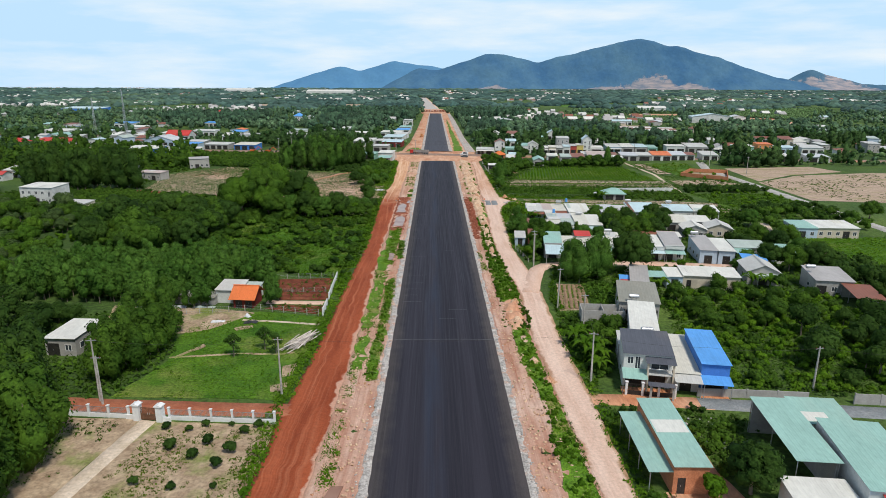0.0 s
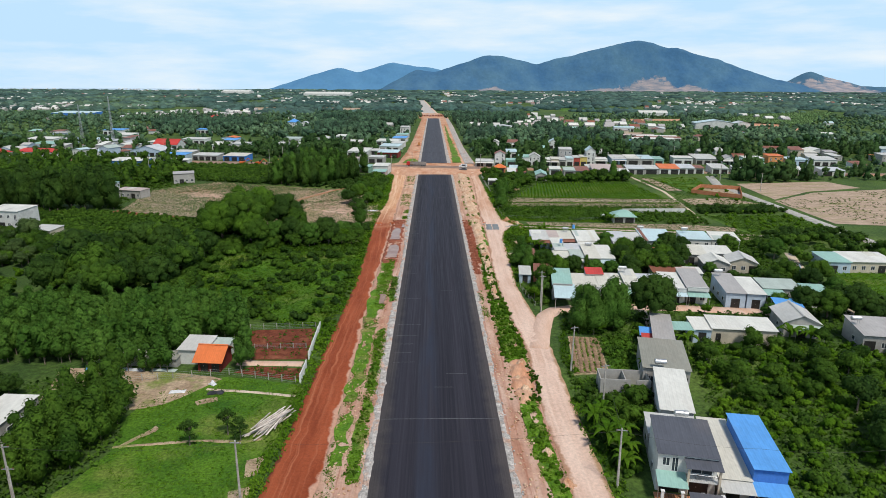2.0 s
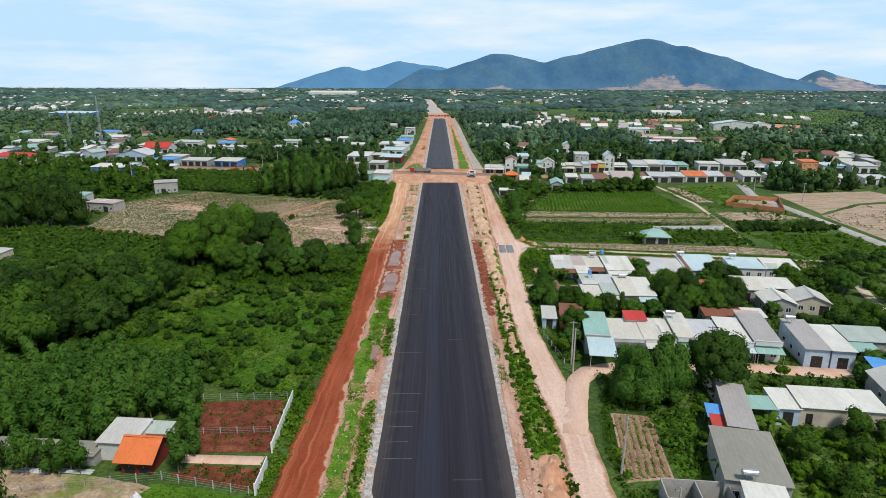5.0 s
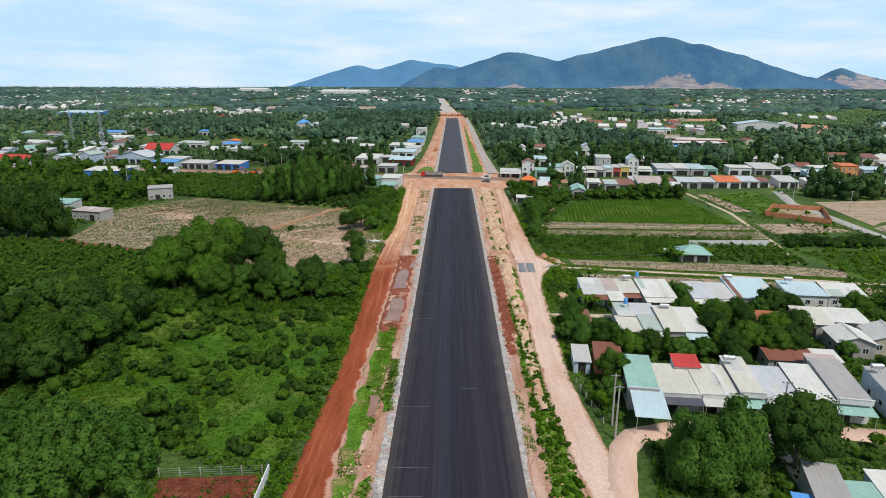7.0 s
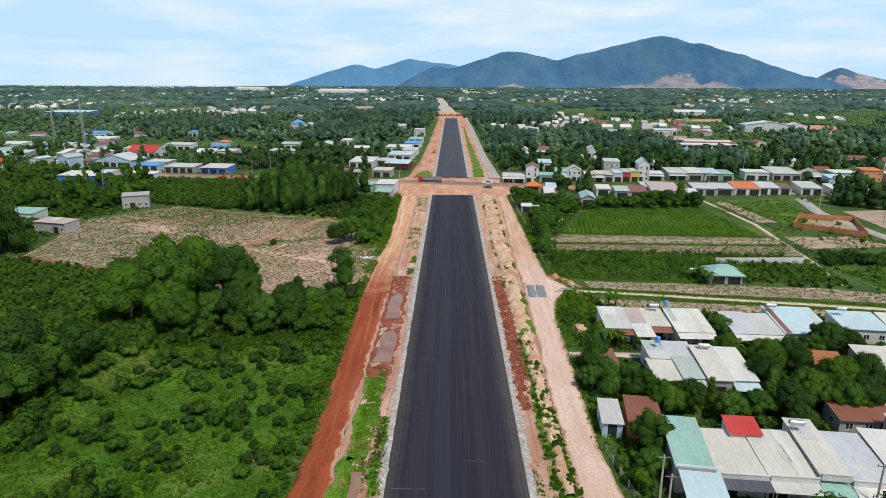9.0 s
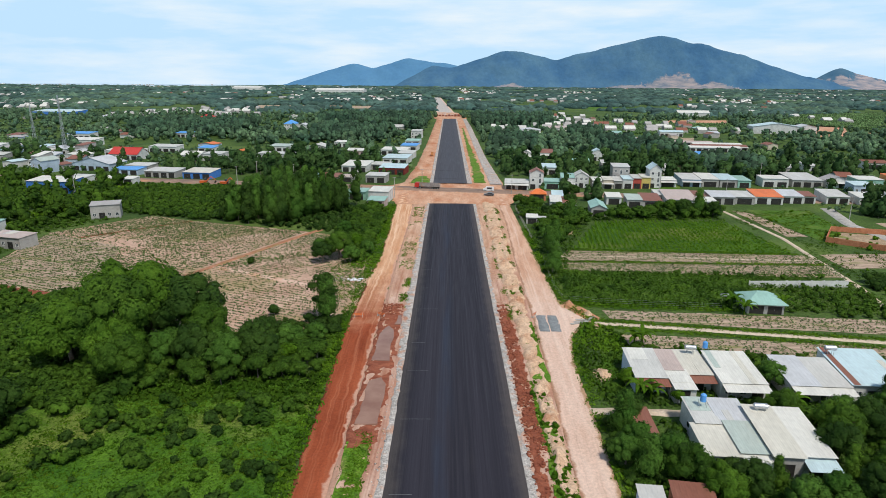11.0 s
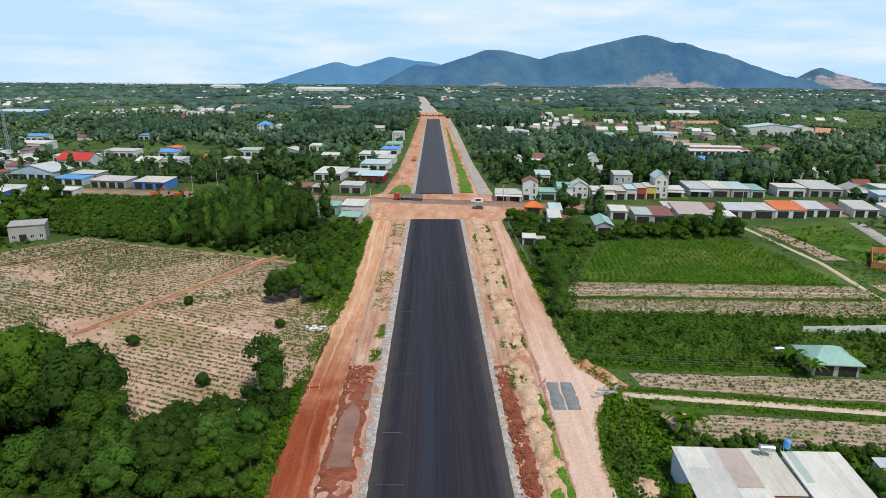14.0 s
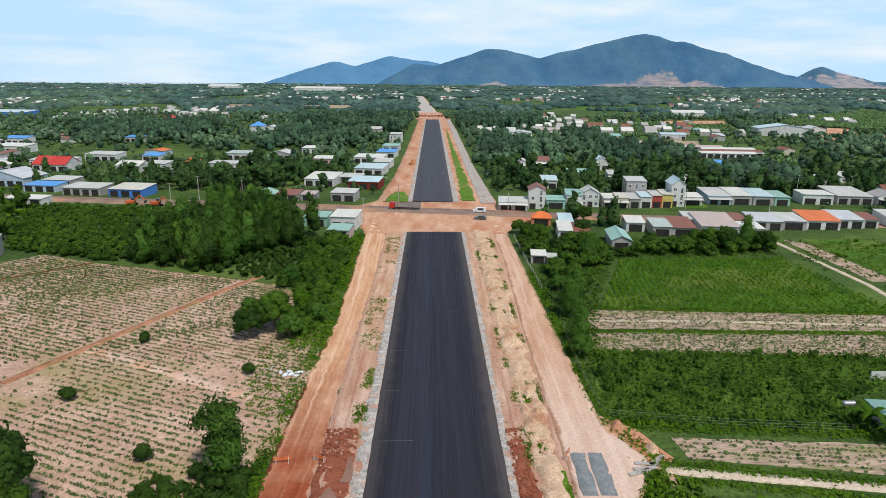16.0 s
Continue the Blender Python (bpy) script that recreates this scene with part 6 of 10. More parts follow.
for x, y, w, d, hf, hb, rf, wl_, st, ns, lb in TOWN_NORTH:
    k = 0.86 if x < 0 and ns == 1 else 1.0
    house(x, y, w, d, -6 if x > -20 else -8, hf * k, hb * k, rf, wl_, lb, style=st, storeys=ns, awning=HR.choice(("", "", "white", "light_grey")) if ns == 1 and x > 0 else "", side_windows=0, group="houses along the cross road")
house(-186.0, 369.0, 20.0, 10.0, -6, 5.2, 6.0, "white", "blue", "white-roofed hall with bright blue walls by the road", side_windows=0, group="houses along the cross road")
TOWN_SOUTH = [
    (33.6, 362.4, 6.6, 6.0, 2.8, 4.6, "orange", "brick", "hip", "small house with a bright orange tent-shaped roof"),
    (41.6, 355.0, 4.6, 10.0, 3.4, 4.0, "pale_blue", "green", "mono", "narrow house with a pale blue roof"),
    (39.0, 343.0, 4.4, 11.0, 3.2, 3.9, "white", "white", "mono", "low house with a white roof"),
    (43.6, 341.4, 5.2, 9.6, 3.2, 3.8, "rust", "white", "mono", "low house with a dark red roof"),
    (52.4, 331.0, 5.6, 13.0, 3.4, 4.6, "teal", "grey", "gable", "long hall with an arched sea-green roof"),
    (64.0, 354.5, 6.0, 8.0, 3.2, 3.8, "white", "white", "mono", "low house with a white roof"),
    (70.6, 348.0, 6.0, 10.0, 3.4, 4.0, "sage", "grey", "mono", "low house with a pale green roof"),
    (76.6, 347.4, 7.6, 12.0, 3.2, 4.2, "rust", "grey", "mono", "low house with a rust-brown roof"),
    (85.0, 357.0, 6.0, 10.0, 3.8, 4.4, "light_grey", "grey", "mono", "low grey house with a light roof"),
    (86.4, 348.0, 12.0, 16.0, 3.6, 5.0, "pink", "white", "mono", "broad hall with a pinkish grey metal roof"),
    (99.0, 347.0, 7.0, 8.0, 3.2, 3.6, "white", "white", "mono", "low white house with a flat roof"),
    (100.0, 358.0, 6.0, 9.0, 3.4, 4.0, "rust", "brick", "mono", "small house with a red sheet roof"),
    (108.0, 357.2, 9.6, 11.0, 3.2, 4.0, "lilac", "grey", "mono", "low house with a pale grey roof"),
    (118.0, 357.6, 8.0, 11.0, 3.2, 3.9, "light_grey", "grey", "mono", "low house with a light grey roof"),
    (127.0, 358.4, 11.0, 12.0, 3.2, 4.4, "orange", "white", "mono", "low house with an orange-brown roof"),
    (138.6, 360.4, 9.0, 11.0, 3.2, 4.2, "lilac", "white", "mono", "low house with a bluish grey roof"),
    (148.0, 360.4, 5.0, 8.0, 3.2, 4.0, "rust", "white", "mono", "low house with a dull red roof"),
    (157.6, 360.0, 9.0, 12.0, 3.2, 4.4, "light_grey", "white", "mono", "low house with a grey roof"),
    (170.0, 358.0, 10.0, 10.0, 3.2, 4.0, "white", "white", "mono", "low house with a white roof"),
    (184.0, 356.0, 10.0, 10.0, 3.2, 4.0, "sage", "white", "mono", "low house with a grey-green roof"),
    (198.0, 354.0, 12.0, 10.0, 3.2, 4.0, "white", "cream", "mono", "low cream house with a white roof"),
    (216.0, 352.0, 12.0, 10.0, 3.2, 4.0, "lilac", "white", "mono", "low house with a pale grey roof"),
    (-34.4, 356.0, 8.6, 9.0, 4.4, 5.0, "white", "white", "mono", "white building with a flat white roof at the crossing"),
    (-33.4, 343.4, 7.0, 6.0, 3.0, 3.6, "teal", "pink", "mono", "small house with a sea-green roof"),
    (-44.0, 360.0, 8.0, 7.0, 3.4, 3.9, "teal", "green", "mono", "green house with a sea-green roof"),
    (26.5, 318.0, 4.0, 4.0, 2.4, 2.8, "white", "grey", "mono", "small hut with a white roof beside the fence"),
    (30.6, 316.5, 2.6, 3.0, 2.2, 2.5, "light_grey", "grey", "mono", "tiny hut with a grey roof"),
    (-166.0, 392.0, 16.0, 6.0, 3.0, 3.4, "white", "white", "mono", "low white roadside building"),
    (-188.0, 395.0, 14.0, 7.0, 3.0, 3.4, "light_grey", "white", "mono", "low roadside building with a grey roof"),
]
for x, y, w, d, hf, hb, rf, wl_, st, lb in TOWN_SOUTH:
    house(x, y, w, d, -7, hf, hb, rf, wl_, lb, style=st, side_windows=0, group="houses along the cross road")

# far hall with a pale roof
house(300, 722, 46, 24, -12, 7, 10.5, "pale_blue", "white", "large industrial hall with a pale roof", style="gable", over=0.5, openings=[(10.0, 0.0, 6.0, 5.0, "door"), (40.0, 0.0, 6.0, 5.0, "door")], side_windows=0, category="factory hall", name="factory_hall")
house(349, 728, 16, 20, -12, 6.5, 8.5, "lilac", "white", "industrial hall with a bluish white roof", style="gable", openings=[], side_windows=0, category="factory hall", name="factory_hall")
house(330, 1010, 44, 20, -8, 6, 9, "white", "white", "long white storehouse far off", style="cross", openings=[], side_windows=0, category="factory hall", name="factory_hall")
house(-470, 2300, 170, 60, -4, 12, 18, "white", "white", "very long white factory hall far off", style="cross", openings=[], side_windows=0, category="factory hall", name="factory_hall")
house(-900, 2700, 120, 60, -4, 12, 18, "white", "white", "long white factory hall far off", style="cross", openings=[], side_windows=0, category="factory hall", name="factory_hall")

roof_patch(24.6, 57.2, -1, 0.0, 3.9, 6.0, 8.6, 4.02, 4.14, "bleached white sheets on the sea-green shed roof")
roof_patch(43.3, 64.8, -6, -0.1, 3.2, 0.2, 2.2, 4.38, 4.52, "bleached white sheets on the rear hall roof")


# ---- masts, fences, walls ----
def pole(x, y, h=8.6, lean=0.0, arms=1, label="grey concrete power pole"):
    root = empty("power_pole", pose(x, y, 0, lean, lean * 0.6, RJ.uniform(-20, 20)), label, "power pole", "power poles")
    bm = bmesh.new()
    tube(bm, (0, 0, -0.3), (0, 0, h), 0.17, 0.10, 8)
    part("pole", bm, CONCRETE, root)
    for i in range(arms):
        z = h - 0.35 - 0.8 * i
        bm = bmesh.new()
        box(bm, -0.7, 0.7, -0.05, 0.05, z, z + 0.09)
        part("crossarm", bm, STEEL, root)
        for k in (-0.6, 0, 0.6):
            bm = bmesh.new()
            tube(bm, (k, 0, z + 0.09), (k, 0, z + 0.28), 0.05, 0.03, 6)
            part("insulator", bm, WALLS["dark_red"], root)


for x, y, h in ((-23.6, 79.4, 9.0), (-48.8, 77.9, 9.6), (-48.0, 77.0, 7.4), (22.0, 82.7, 8.4), (23.3, 115.0, 8.4), (23.4, 146.9, 8.4), (22.9, 143.2, 8.6), (54.5, 80.6, 7.0), (-24.4, 365.0, 9), (-95.5, 404.5, 10), (-99.4, 386.8, 10), (-76, 398.9, 9.5), (157, 416, 10), (119, 368.2, 9), (-13.9, 397, 8), (154.5, 301, 9), (148.4, 330, 9), (-160, 361, 9), (48.3, 146.9, 7.5), (25.4, 102, 7.5), (27.0, 375, 9), (60, 371, 9), (96, 385, 9)):
    pole(x, y, h, RJ.uniform(-1.2, 1.2))
# lattice masts
def mast(x, y, h):
    root = empty("radio_mast", pose(x, y, 0), "tall grey steel lattice mast", "mast", "lattice masts")
    w = 1.3
    for i in range(4):
        a, b = math.cos(i * math.pi / 2 + 0.78), math.sin(i * math.pi / 2 + 0.78)
        bm = bmesh.new()
        tube(bm, (w * a, w * b, 0), (0.25 * a, 0.25 * b, h), 0.12, 0.07, 5)
        part("leg", bm, STEEL, root)
    bm = bmesh.new()
    n = 14
    for k in range(n):
        for i in range(4):
            f0, f1 = k / n, (k + 1) / n
            r0, r1 = w + (0.25 - w) * f0, w + (0.25 - w) * f1
            p, q = i * math.pi / 2 + 0.78, (i + 1) * math.pi / 2 + 0.78
            tube(bm, (r0 * math.cos(p), r0 * math.sin(p), h * f0), (r1 * math.cos(q), r1 * math.sin(q), h * f1), 0.05, 0.05, 4, False)
    part("bracing", bm, STEEL, root)


mast(-252, 505, 38)
mast(-300, 548, 30)


def wire(points, sag=0.5, r=0.012):
    """One cable hung from pole to pole, swept as a single thin tube."""
    line = []
    for p, q in zip(points, points[1:]):
        p, q = Vector(p), Vector(q)
        line += [p.lerp(q, i / 10) - Vector((0, 0, sag * 4 * (i / 10) * (1 - i / 10))) for i in range(10)]
    line.append(Vector(points[-1]))
    bm = bmesh.new()
    prev = None
    for k, c in enumerate(line):
        along = (line[min(k + 1, len(line) - 1)] - line[max(k - 1, 0)]).normalized()
        side = along.cross(Vector((0, 0, 1))).normalized()
        up = side.cross(along)
        ring = [bm.verts.new(c + r * (math.cos(t_) * side + math.sin(t_) * up)) for t_ in (0.0, 2.1, 4.2)]
        if prev:
            for m_ in range(3):
                bm.faces.new((prev[m_], prev[(m_ + 1) % 3], ring[(m_ + 1) % 3], ring[m_]))
        prev = ring
    ob = part("power_line", bm, DARKMETAL)
    tagged(ob, "thin dark power cable hanging between poles", "cable", "power cables")


wire([(-48.8, 77.9, 9.3), (-23.6, 79.4, 8.7), (22.0, 82.7, 8.1)], 0.7)
wire([(22.0, 82.7, 8.1), (25.4, 102, 7.2), (23.3, 115.0, 8.1), (22.9, 143.2, 8.3)], 0.5)
wire([(22.0, 82.7, 8.0), (38.0, 80.6, 6.9), (54.5, 80.6, 6.8), (80, 76, 6.8)], 0.5)
wire([(-99.4, 386.8, 9.6), (-24.4, 365.0, 8.6), (27, 375, 8.6), (60, 371, 8.6), (119, 368.2, 8.6)], 0.8, 0.02)
wire([(-95.5, 404.5, 9.6), (-76, 398.9, 9.1), (-13.9, 397, 7.6), (96, 385, 8.6), (157, 416, 9.6)], 0.8, 0.02)


def fence(x0, y0, x1, y1, n):
    """White posts on a low white wall with grey wire panels between."""
    L = math.hypot(x1 - x0, y1 - y0)
    root = empty("fence", pose(x0, y0, 0, 0, 0, math.degrees(math.atan2(y1 - y0, x1 - x0))), "white fence with square posts and wire panels on a low wall", "fence")
    bm = bmesh.new()
    box(bm, 0, L, -0.08, 0.08, 0, 0.62)
    part("low_wall", bm, WHITE, root)
    for i in range(n + 1):
        c = L * i / n
        bm = bmesh.new()
        box(bm, c - 0.13, c + 0.13, -0.13, 0.13, 0.0, 1.75)
        box(bm, c - 0.18, c + 0.18, -0.18, 0.18, 1.75, 1.86)
        part("post", bm, WHITE, root)
        if i < n:
            d = L * (i + 1) / n
            bm = bmesh.new()
            m = int((d - c) / 0.16)
            for k in range(m):
                u = c + 0.14 + (d - c - 0.28) * k / (m - 1)
                box(bm, u - 0.018, u + 0.018, -0.018, 0.018, 0.62, 1.55)
            for z in (0.72, 1.5):
                box(bm, c + 0.13, d - 0.13, -0.024, 0.024, z, z + 0.05)
            part("wire_panel", bm, STEEL, root)


fence(-37.0, 73.0, -22.7, 71.9, 5)
fence(-51.0, 74.2, -42.6, 73.4, 3)


def gate(x0, y0, x1, y1):
    L = math.hypot(x1 - x0, y1 - y0)
    root = empty("gate", pose(x0, y0, 0, 0, 0, math.degrees(math.atan2(y1 - y0, x1 - x0))), "dark metal double gate between two white pillars, closed", "gate")
    for c in (0, L):
        bm = bmesh.new()
        box(bm, c - 0.42, c + 0.42, -0.42, 0.42, 0, 2.3)
        box(bm, c - 0.55, c + 0.55, -0.55, 0.55, 2.3, 2.42)
        prism(bm, [(c - 0.5, -0.5, 2.42), (c + 0.5, -0.5, 2.42), (c, -0.5, 2.62)], (0, 1.0, 0))
        part("pillar", bm, WHITE, root)
    for s in (0, 1):
        a0, a1 = (0.45, L / 2 - 0.03) if s == 0 else (L / 2 + 0.03, L - 0.45)
        bm = bmesh.new()
        for z in (0.12, 0.95, 1.85):
            box(bm, a0, a1, -0.03, 0.03, z, z + 0.07)
        m = 11
        for k in range(m):
            u = a0 + (a1 - a0) * k / (m - 1)
            box(bm, u - 0.025, u + 0.025, -0.022, 0.022, 0.12, 1.92)
        box(bm, a0, a1, -0.012, 0.012, 0.12, 0.9)
        leaf = part("gate_leaf", bm, surface("brown_gate_paint", (0.12, 0.06, 0.035), (0.18, 0.09, 0.05), 1.5, 8.0, rough=0.5), root)
        bm = bmesh.new()
        u = a1 - 0.12 if s == 0 else a0 + 0.12
        box(bm, u - 0.04, u + 0.04, -0.09, -0.035, 0.95, 1.2)
        part("handle", bm, STEEL, leaf)
    for c, dx in ((0, -1.7), (L, 1.4)):
        bm = bmesh.new()
        box(bm, min(c, c + dx), max(c, c + dx), -0.1, 0.1, 0, 0.7)
        part("side_wall", bm, WHITE, root)


gate(-41.2, 73.0, -38.0, 72.6)


def front_fence(x, y, rot, L):
    """A street front: white pillars with dark barred panels between them."""
    root = empty("front_gate", pose(x, y, 0, 0, 0, rot), "dark barred gate between white pillars before a house", "gate")
    for i in range(4):
        bm = bmesh.new()
        c = L * i / 3
        box(bm, c - 0.16, c + 0.16, -0.16, 0.16, 0, 2.1)
        box(bm, c - 0.22, c + 0.22, -0.22, 0.22, 2.1, 2.2)
        part("pillar", bm, WHITE, root)
        if i < 3:
            bm = bmesh.new()
            a0, a1 = c + 0.18, L * (i + 1) / 3 - 0.18
            box(bm, a0, a1, -0.02, 0.02, 0.1, 0.8)
            m = 12
            for k in range(m):
                u = a0 + (a1 - a0) * k / (m - 1)
                box(bm, u - 0.02, u + 0.02, -0.02, 0.02, 0.8, 1.8)
            box(bm, a0, a1, -0.03, 0.03, 1.8, 1.88)
            part("gate_leaf", bm, DARKMETAL, root)


front_fence(26.3, 79.4, -10, 6.8)
TILED = surface("forecourt_tiles", (0.50, 0.20, 0.09), (0.58, 0.27, 0.14), 1.5, 6.0, rough=0.6, bump=0.01)
plot("forecourt", [(26.2, 81.9), (25.7, 78.4), (32.9, 77.3), (33.4, 80.6)], 0.12, TILED, "orange tiled forecourt of the two-storey house", "forecourt", ragged=0)
plot("forecourt", [(37.1, 79.8), (36.6, 76.9), (40.6, 76.4), (41.0, 79.2)], 0.12, TILED, "orange tiled forecourt of the blue house", "forecourt", ragged=0)


def wall_line(name, pts, h, t, material, label, category="wall"):
    root = empty(name, pose(0, 0, 0), label, category)
    for (x0, y0), (x1, y1) in zip(pts, pts[1:]):
        L = math.hypot(x1 - x0, y1 - y0)
        n = max(1, int(L / 3))
        m = pose(x0, y0, 0, 0, 0, math.degrees(math.atan2(y1 - y0, x1 - x0)))
        for i in range(n):
            bm = bmesh.new()
            box(bm, L * i / n + 0.12, L * (i + 1) / n - 0.02, -t / 2, t / 2, 0, h)
            bmesh.ops.transform(bm, matrix=m, verts=bm.verts)
            part("panel", bm, material, root)
            bm = bmesh.new()
            box(bm, L * i / n - 0.1, L * i / n + 0.12, -t / 2 - 0.05, t / 2 + 0.05, 0, h + 0.1)
            bmesh.ops.transform(bm, matrix=m, verts=bm.verts)
            part("post", bm, material, root)
    return root


wall_line("boundary_wall", [(-23.2, 110.6), (-23.2, 113.5), (-23.3, 116.4)], 1.6, 0.14, WHITE, "white boundary wall along the haul road")
wall_line("boundary_wall", [(-23.5, 119.5), (-23.8, 128), (-24.0, 134.2)], 1.6, 0.14, WHITE, "white boundary wall along the haul road")
wall_line("boundary_wall", [(73.5, 250.6), (98.6, 251.6)], 1.7, 0.14, WALLS["white"], "long white boundary wall in the fields")
wall_line("boundary_wall", [(36.6, 78.9), (43.5, 78.4), (52, 77.6)], 1.3, 0.14, WALLS["grey"], "low grey wall along the village street")
wall_line("boundary_wall", [(58, 76.6), (72, 75.2)], 1.6, 0.14, WALLS["grey"], "grey concrete wall along the village street")
wall_line("boundary_wall", [(92.8, 158), (95.6, 168), (99, 175)], 1.6, 0.14, WALLS["pale_blue"], "pale blue wall along the lane")
wall_line("brick_wall", [(119.5, 296), (136.2, 282), (147, 306), (130, 311), (119.5, 296)], 1.8, 0.2, BRICK, "low unfinished red brick wall round a yard")


def wire_fence(pts, label, gap=2.4, h=1.3, green=False):
    root = empty("wire_fence", pose(0, 0, 0), label, "fence", "wire fences")
    tops = []
    for (x0, y0), (x1, y1) in zip(pts, pts[1:]):
        n = max(1, int(math.hypot(x1 - x0, y1 - y0) / gap))
        for i in range(n + (1 if (x1, y1) == pts[-1] else 0)):
            x, y = x0 + (x1 - x0) * i / n, y0 + (y1 - y0) * i / n
            bm = bmesh.new()
            k = 0.035 if green else 0.06
            box(bm, x - k, x + k, y - k, y + k, 0, h)
            part("post", bm, LEAF if green else CONCRETE, root)
            tops.append((x, y))
    bm = bmesh.new()
    for p, q in zip(tops, tops[1:]):
        for z in np.linspace(0.2, h - 0.1, 4):
            tube(bm, (*p, z), (*q, z), 0.015, 0.015, 3, False)
    tagged(part("wire", bm, STEEL, root), kind="stuff")


wire_fence([(-62, 109.6), (-45, 112.2), (-36, 113.6), (-24, 110.6)], "wire fence on concrete posts before the garden")
wire_fence([(-38, 133.4), (-25, 134.4)], "wire fence on concrete posts behind the garden")
wire_fence([(-37, 124), (-25, 124.5)], "wire fence on concrete posts across the garden", h=1.1)
wire_fence([(25.6, 272), (25.0, 256), (24.8, 247), (25.4, 239), (28.5, 238.4), (40, 236.6), (60, 234.8)], "green wire fence round the crop field", h=1.6, green=True)
wire_fence([(25.4, 345), (25.4, 320), (25.6, 296)], "wire fence beside the dirt road", h=1.4)
wire_fence([(20.6, 160), (22.2, 147.2)], "wire fence beside the dirt road", h=1.1)


# ---- planks, stones, mounds, litter ----
def plank_pile():
    root = empty("plank_pile", pose(-24.6, 97.6, 0, 0, 0, 62), "untidy pile of weathered timber planks in the grass", "timber pile")
    for i in range(26):
        L = RJ.uniform(3.5, 8.5)
        bm = bmesh.new()
        box(bm, -L / 2, L / 2, -0.10, 0.10, -0.035, 0.035)
        m = pose(RJ.uniform(-1.2, 1.6), RJ.gauss(0, 0.75), 0.08 + 0.035 * i, RJ.uniform(-12, 12), RJ.uniform(-4, 4), RJ.gauss(0, 9))
        bmesh.ops.transform(bm, matrix=m, verts=bm.verts)
        part("plank", bm, WOOD, root)


plank_pile()


def mound(x, y, r, h, material, label, seed):
    rng = np.random.default_rng(seed)
    n, k = 22, 7
    v = [(x, y, h)]
    for j in range(1, k + 1):
        for i in range(n):
            a_ = 2 * math.pi * i / n
            f = j / k
            rr = r * f * (1 + 0.28 * wob(math.cos(a_) * 1.4, math.sin(a_) * 1.4, 1, seed))
            z = h * (0.5 + 0.5 * math.cos(math.pi * f)) + (0.12 * h * rng.normal() if j < k else -0.05)
            v.append((x + rr * math.cos(a_), y + rr * math.sin(a_) * 1.25, z if j < k else -0.02))
    T = [(0, 1 + i, 1 + (i + 1) % n) for i in range(n)]
    Q = [(1 + j * n + i, 1 + (j + 1) * n + i, 1 + (j + 1) * n + (i + 1) % n, 1 + j * n + (i + 1) % n) for j in range(k - 1) for i in range(n)]
    ob = new("earth_mound", mesh_of("earth_mound", v, [Q, T], material, smooth=True))
    tagged(ob, label, "earth mound", "earth mounds")


for i, (x, y, r, h) in enumerate(((14.9, 117, 1.5, 1.2), (14.2, 107.4, 1.4, 1.1), (13.5, 111.6, 1.0, 0.7), (14.6, 90, 1.2, 0.8), (15.8, 83.5, 1.3, 0.9), (26.2, 236.2, 1.7, 1.3), (29.4, 230.8, 1.3, 1.0), (29.9, 224.6, 1.1, 0.6), (26.0, 203, 2.2, 0.9), (15.2, 240, 1.6, 1.0), (14.8, 246, 1.8, 1.1), (15.6, 252, 1.6, 1.0), (16.0, 262, 1.4, 0.9), (16.0, 274, 1.5, 0.8), (17.0, 293, 1.6, 0.9), (16.6, 327, 1.5, 0.8), (14.2, 300, 1.8, 0.9), (13.4, 270, 1.4, 0.7), (13.8, 182, 1.4, 0.8), (14.6, 190, 1.5, 0.9), (14.9, 199, 1.6, 1.0), (15.2, 208, 1.6, 0.9), (38.5, 305, 2.4, 1.2))):
    mound(x, y, r, h, HEAP, "heap of pale orange earth beside the road", i)


def stones(name, count, area, size, material, label, seed):
    rng = np.random.default_rng(seed)
    v, f = ICO1
    pos = []
    while len(pos) < count:
        s = area[rng.integers(len(area))]
        pos.append((rng.uniform(s[0], s[1]), rng.uniform(s[2], s[3]), s[4]))
    V, T = [], []
    for i, p in enumerate(pos):
        k = size * rng.uniform(0.4, 1.5)
        w = v[:12] * (1 + 0.3 * rng.normal(0, 1, (12, 1))) * k * np.array([1, 1, 0.6]) + np.array(p)
        V.append(w)
        T.append(f + i * 12)
    ob = new(name, mesh_of(name, np.concatenate(V), [np.concatenate(T)], material))
    tagged(ob, label, "stones", kind="stuff")


stones("shoulder_stones", 1700, [(-10.6, -9.1, 50, 200, 0.24), (-10.6, -9.1, 200, 350, 0.24), (9.1, 10.2, 50, 200, 0.24), (9.1, 10.2, 200, 350, 0.24)], 0.10, STONE, "loose grey stones on the road shoulders", 3)
stones("clods", 2000, [(-15.2, -10.4, 50, 350, 0.2), (-15.2, -10.4, 50, 140, 0.2), (10.2, 13.5, 50, 140, 0.22), (10.2, 15.5, 50, 350, 0.22), (10.2, 15.5, 180, 350, 0.22)], 0.16, HEAP, "loose clods of earth in the road works", 4)
stones("red_clods", 1500, [(9.9, 12.2, 170, 236, 0.28), (10.2, 12.6, 180, 225, 0.34), (-15.4, -11.0, 226, 236, 0.2)], 0.20, REDBANK, "crumbled clods of red earth on the bank", 14)
stones("rubble", 60, [(31.5, 36, 62, 73, 0.15), (-30, -27, 252, 256, 0.1)], 0.22, STONE, "small pale rubble and litter", 6)


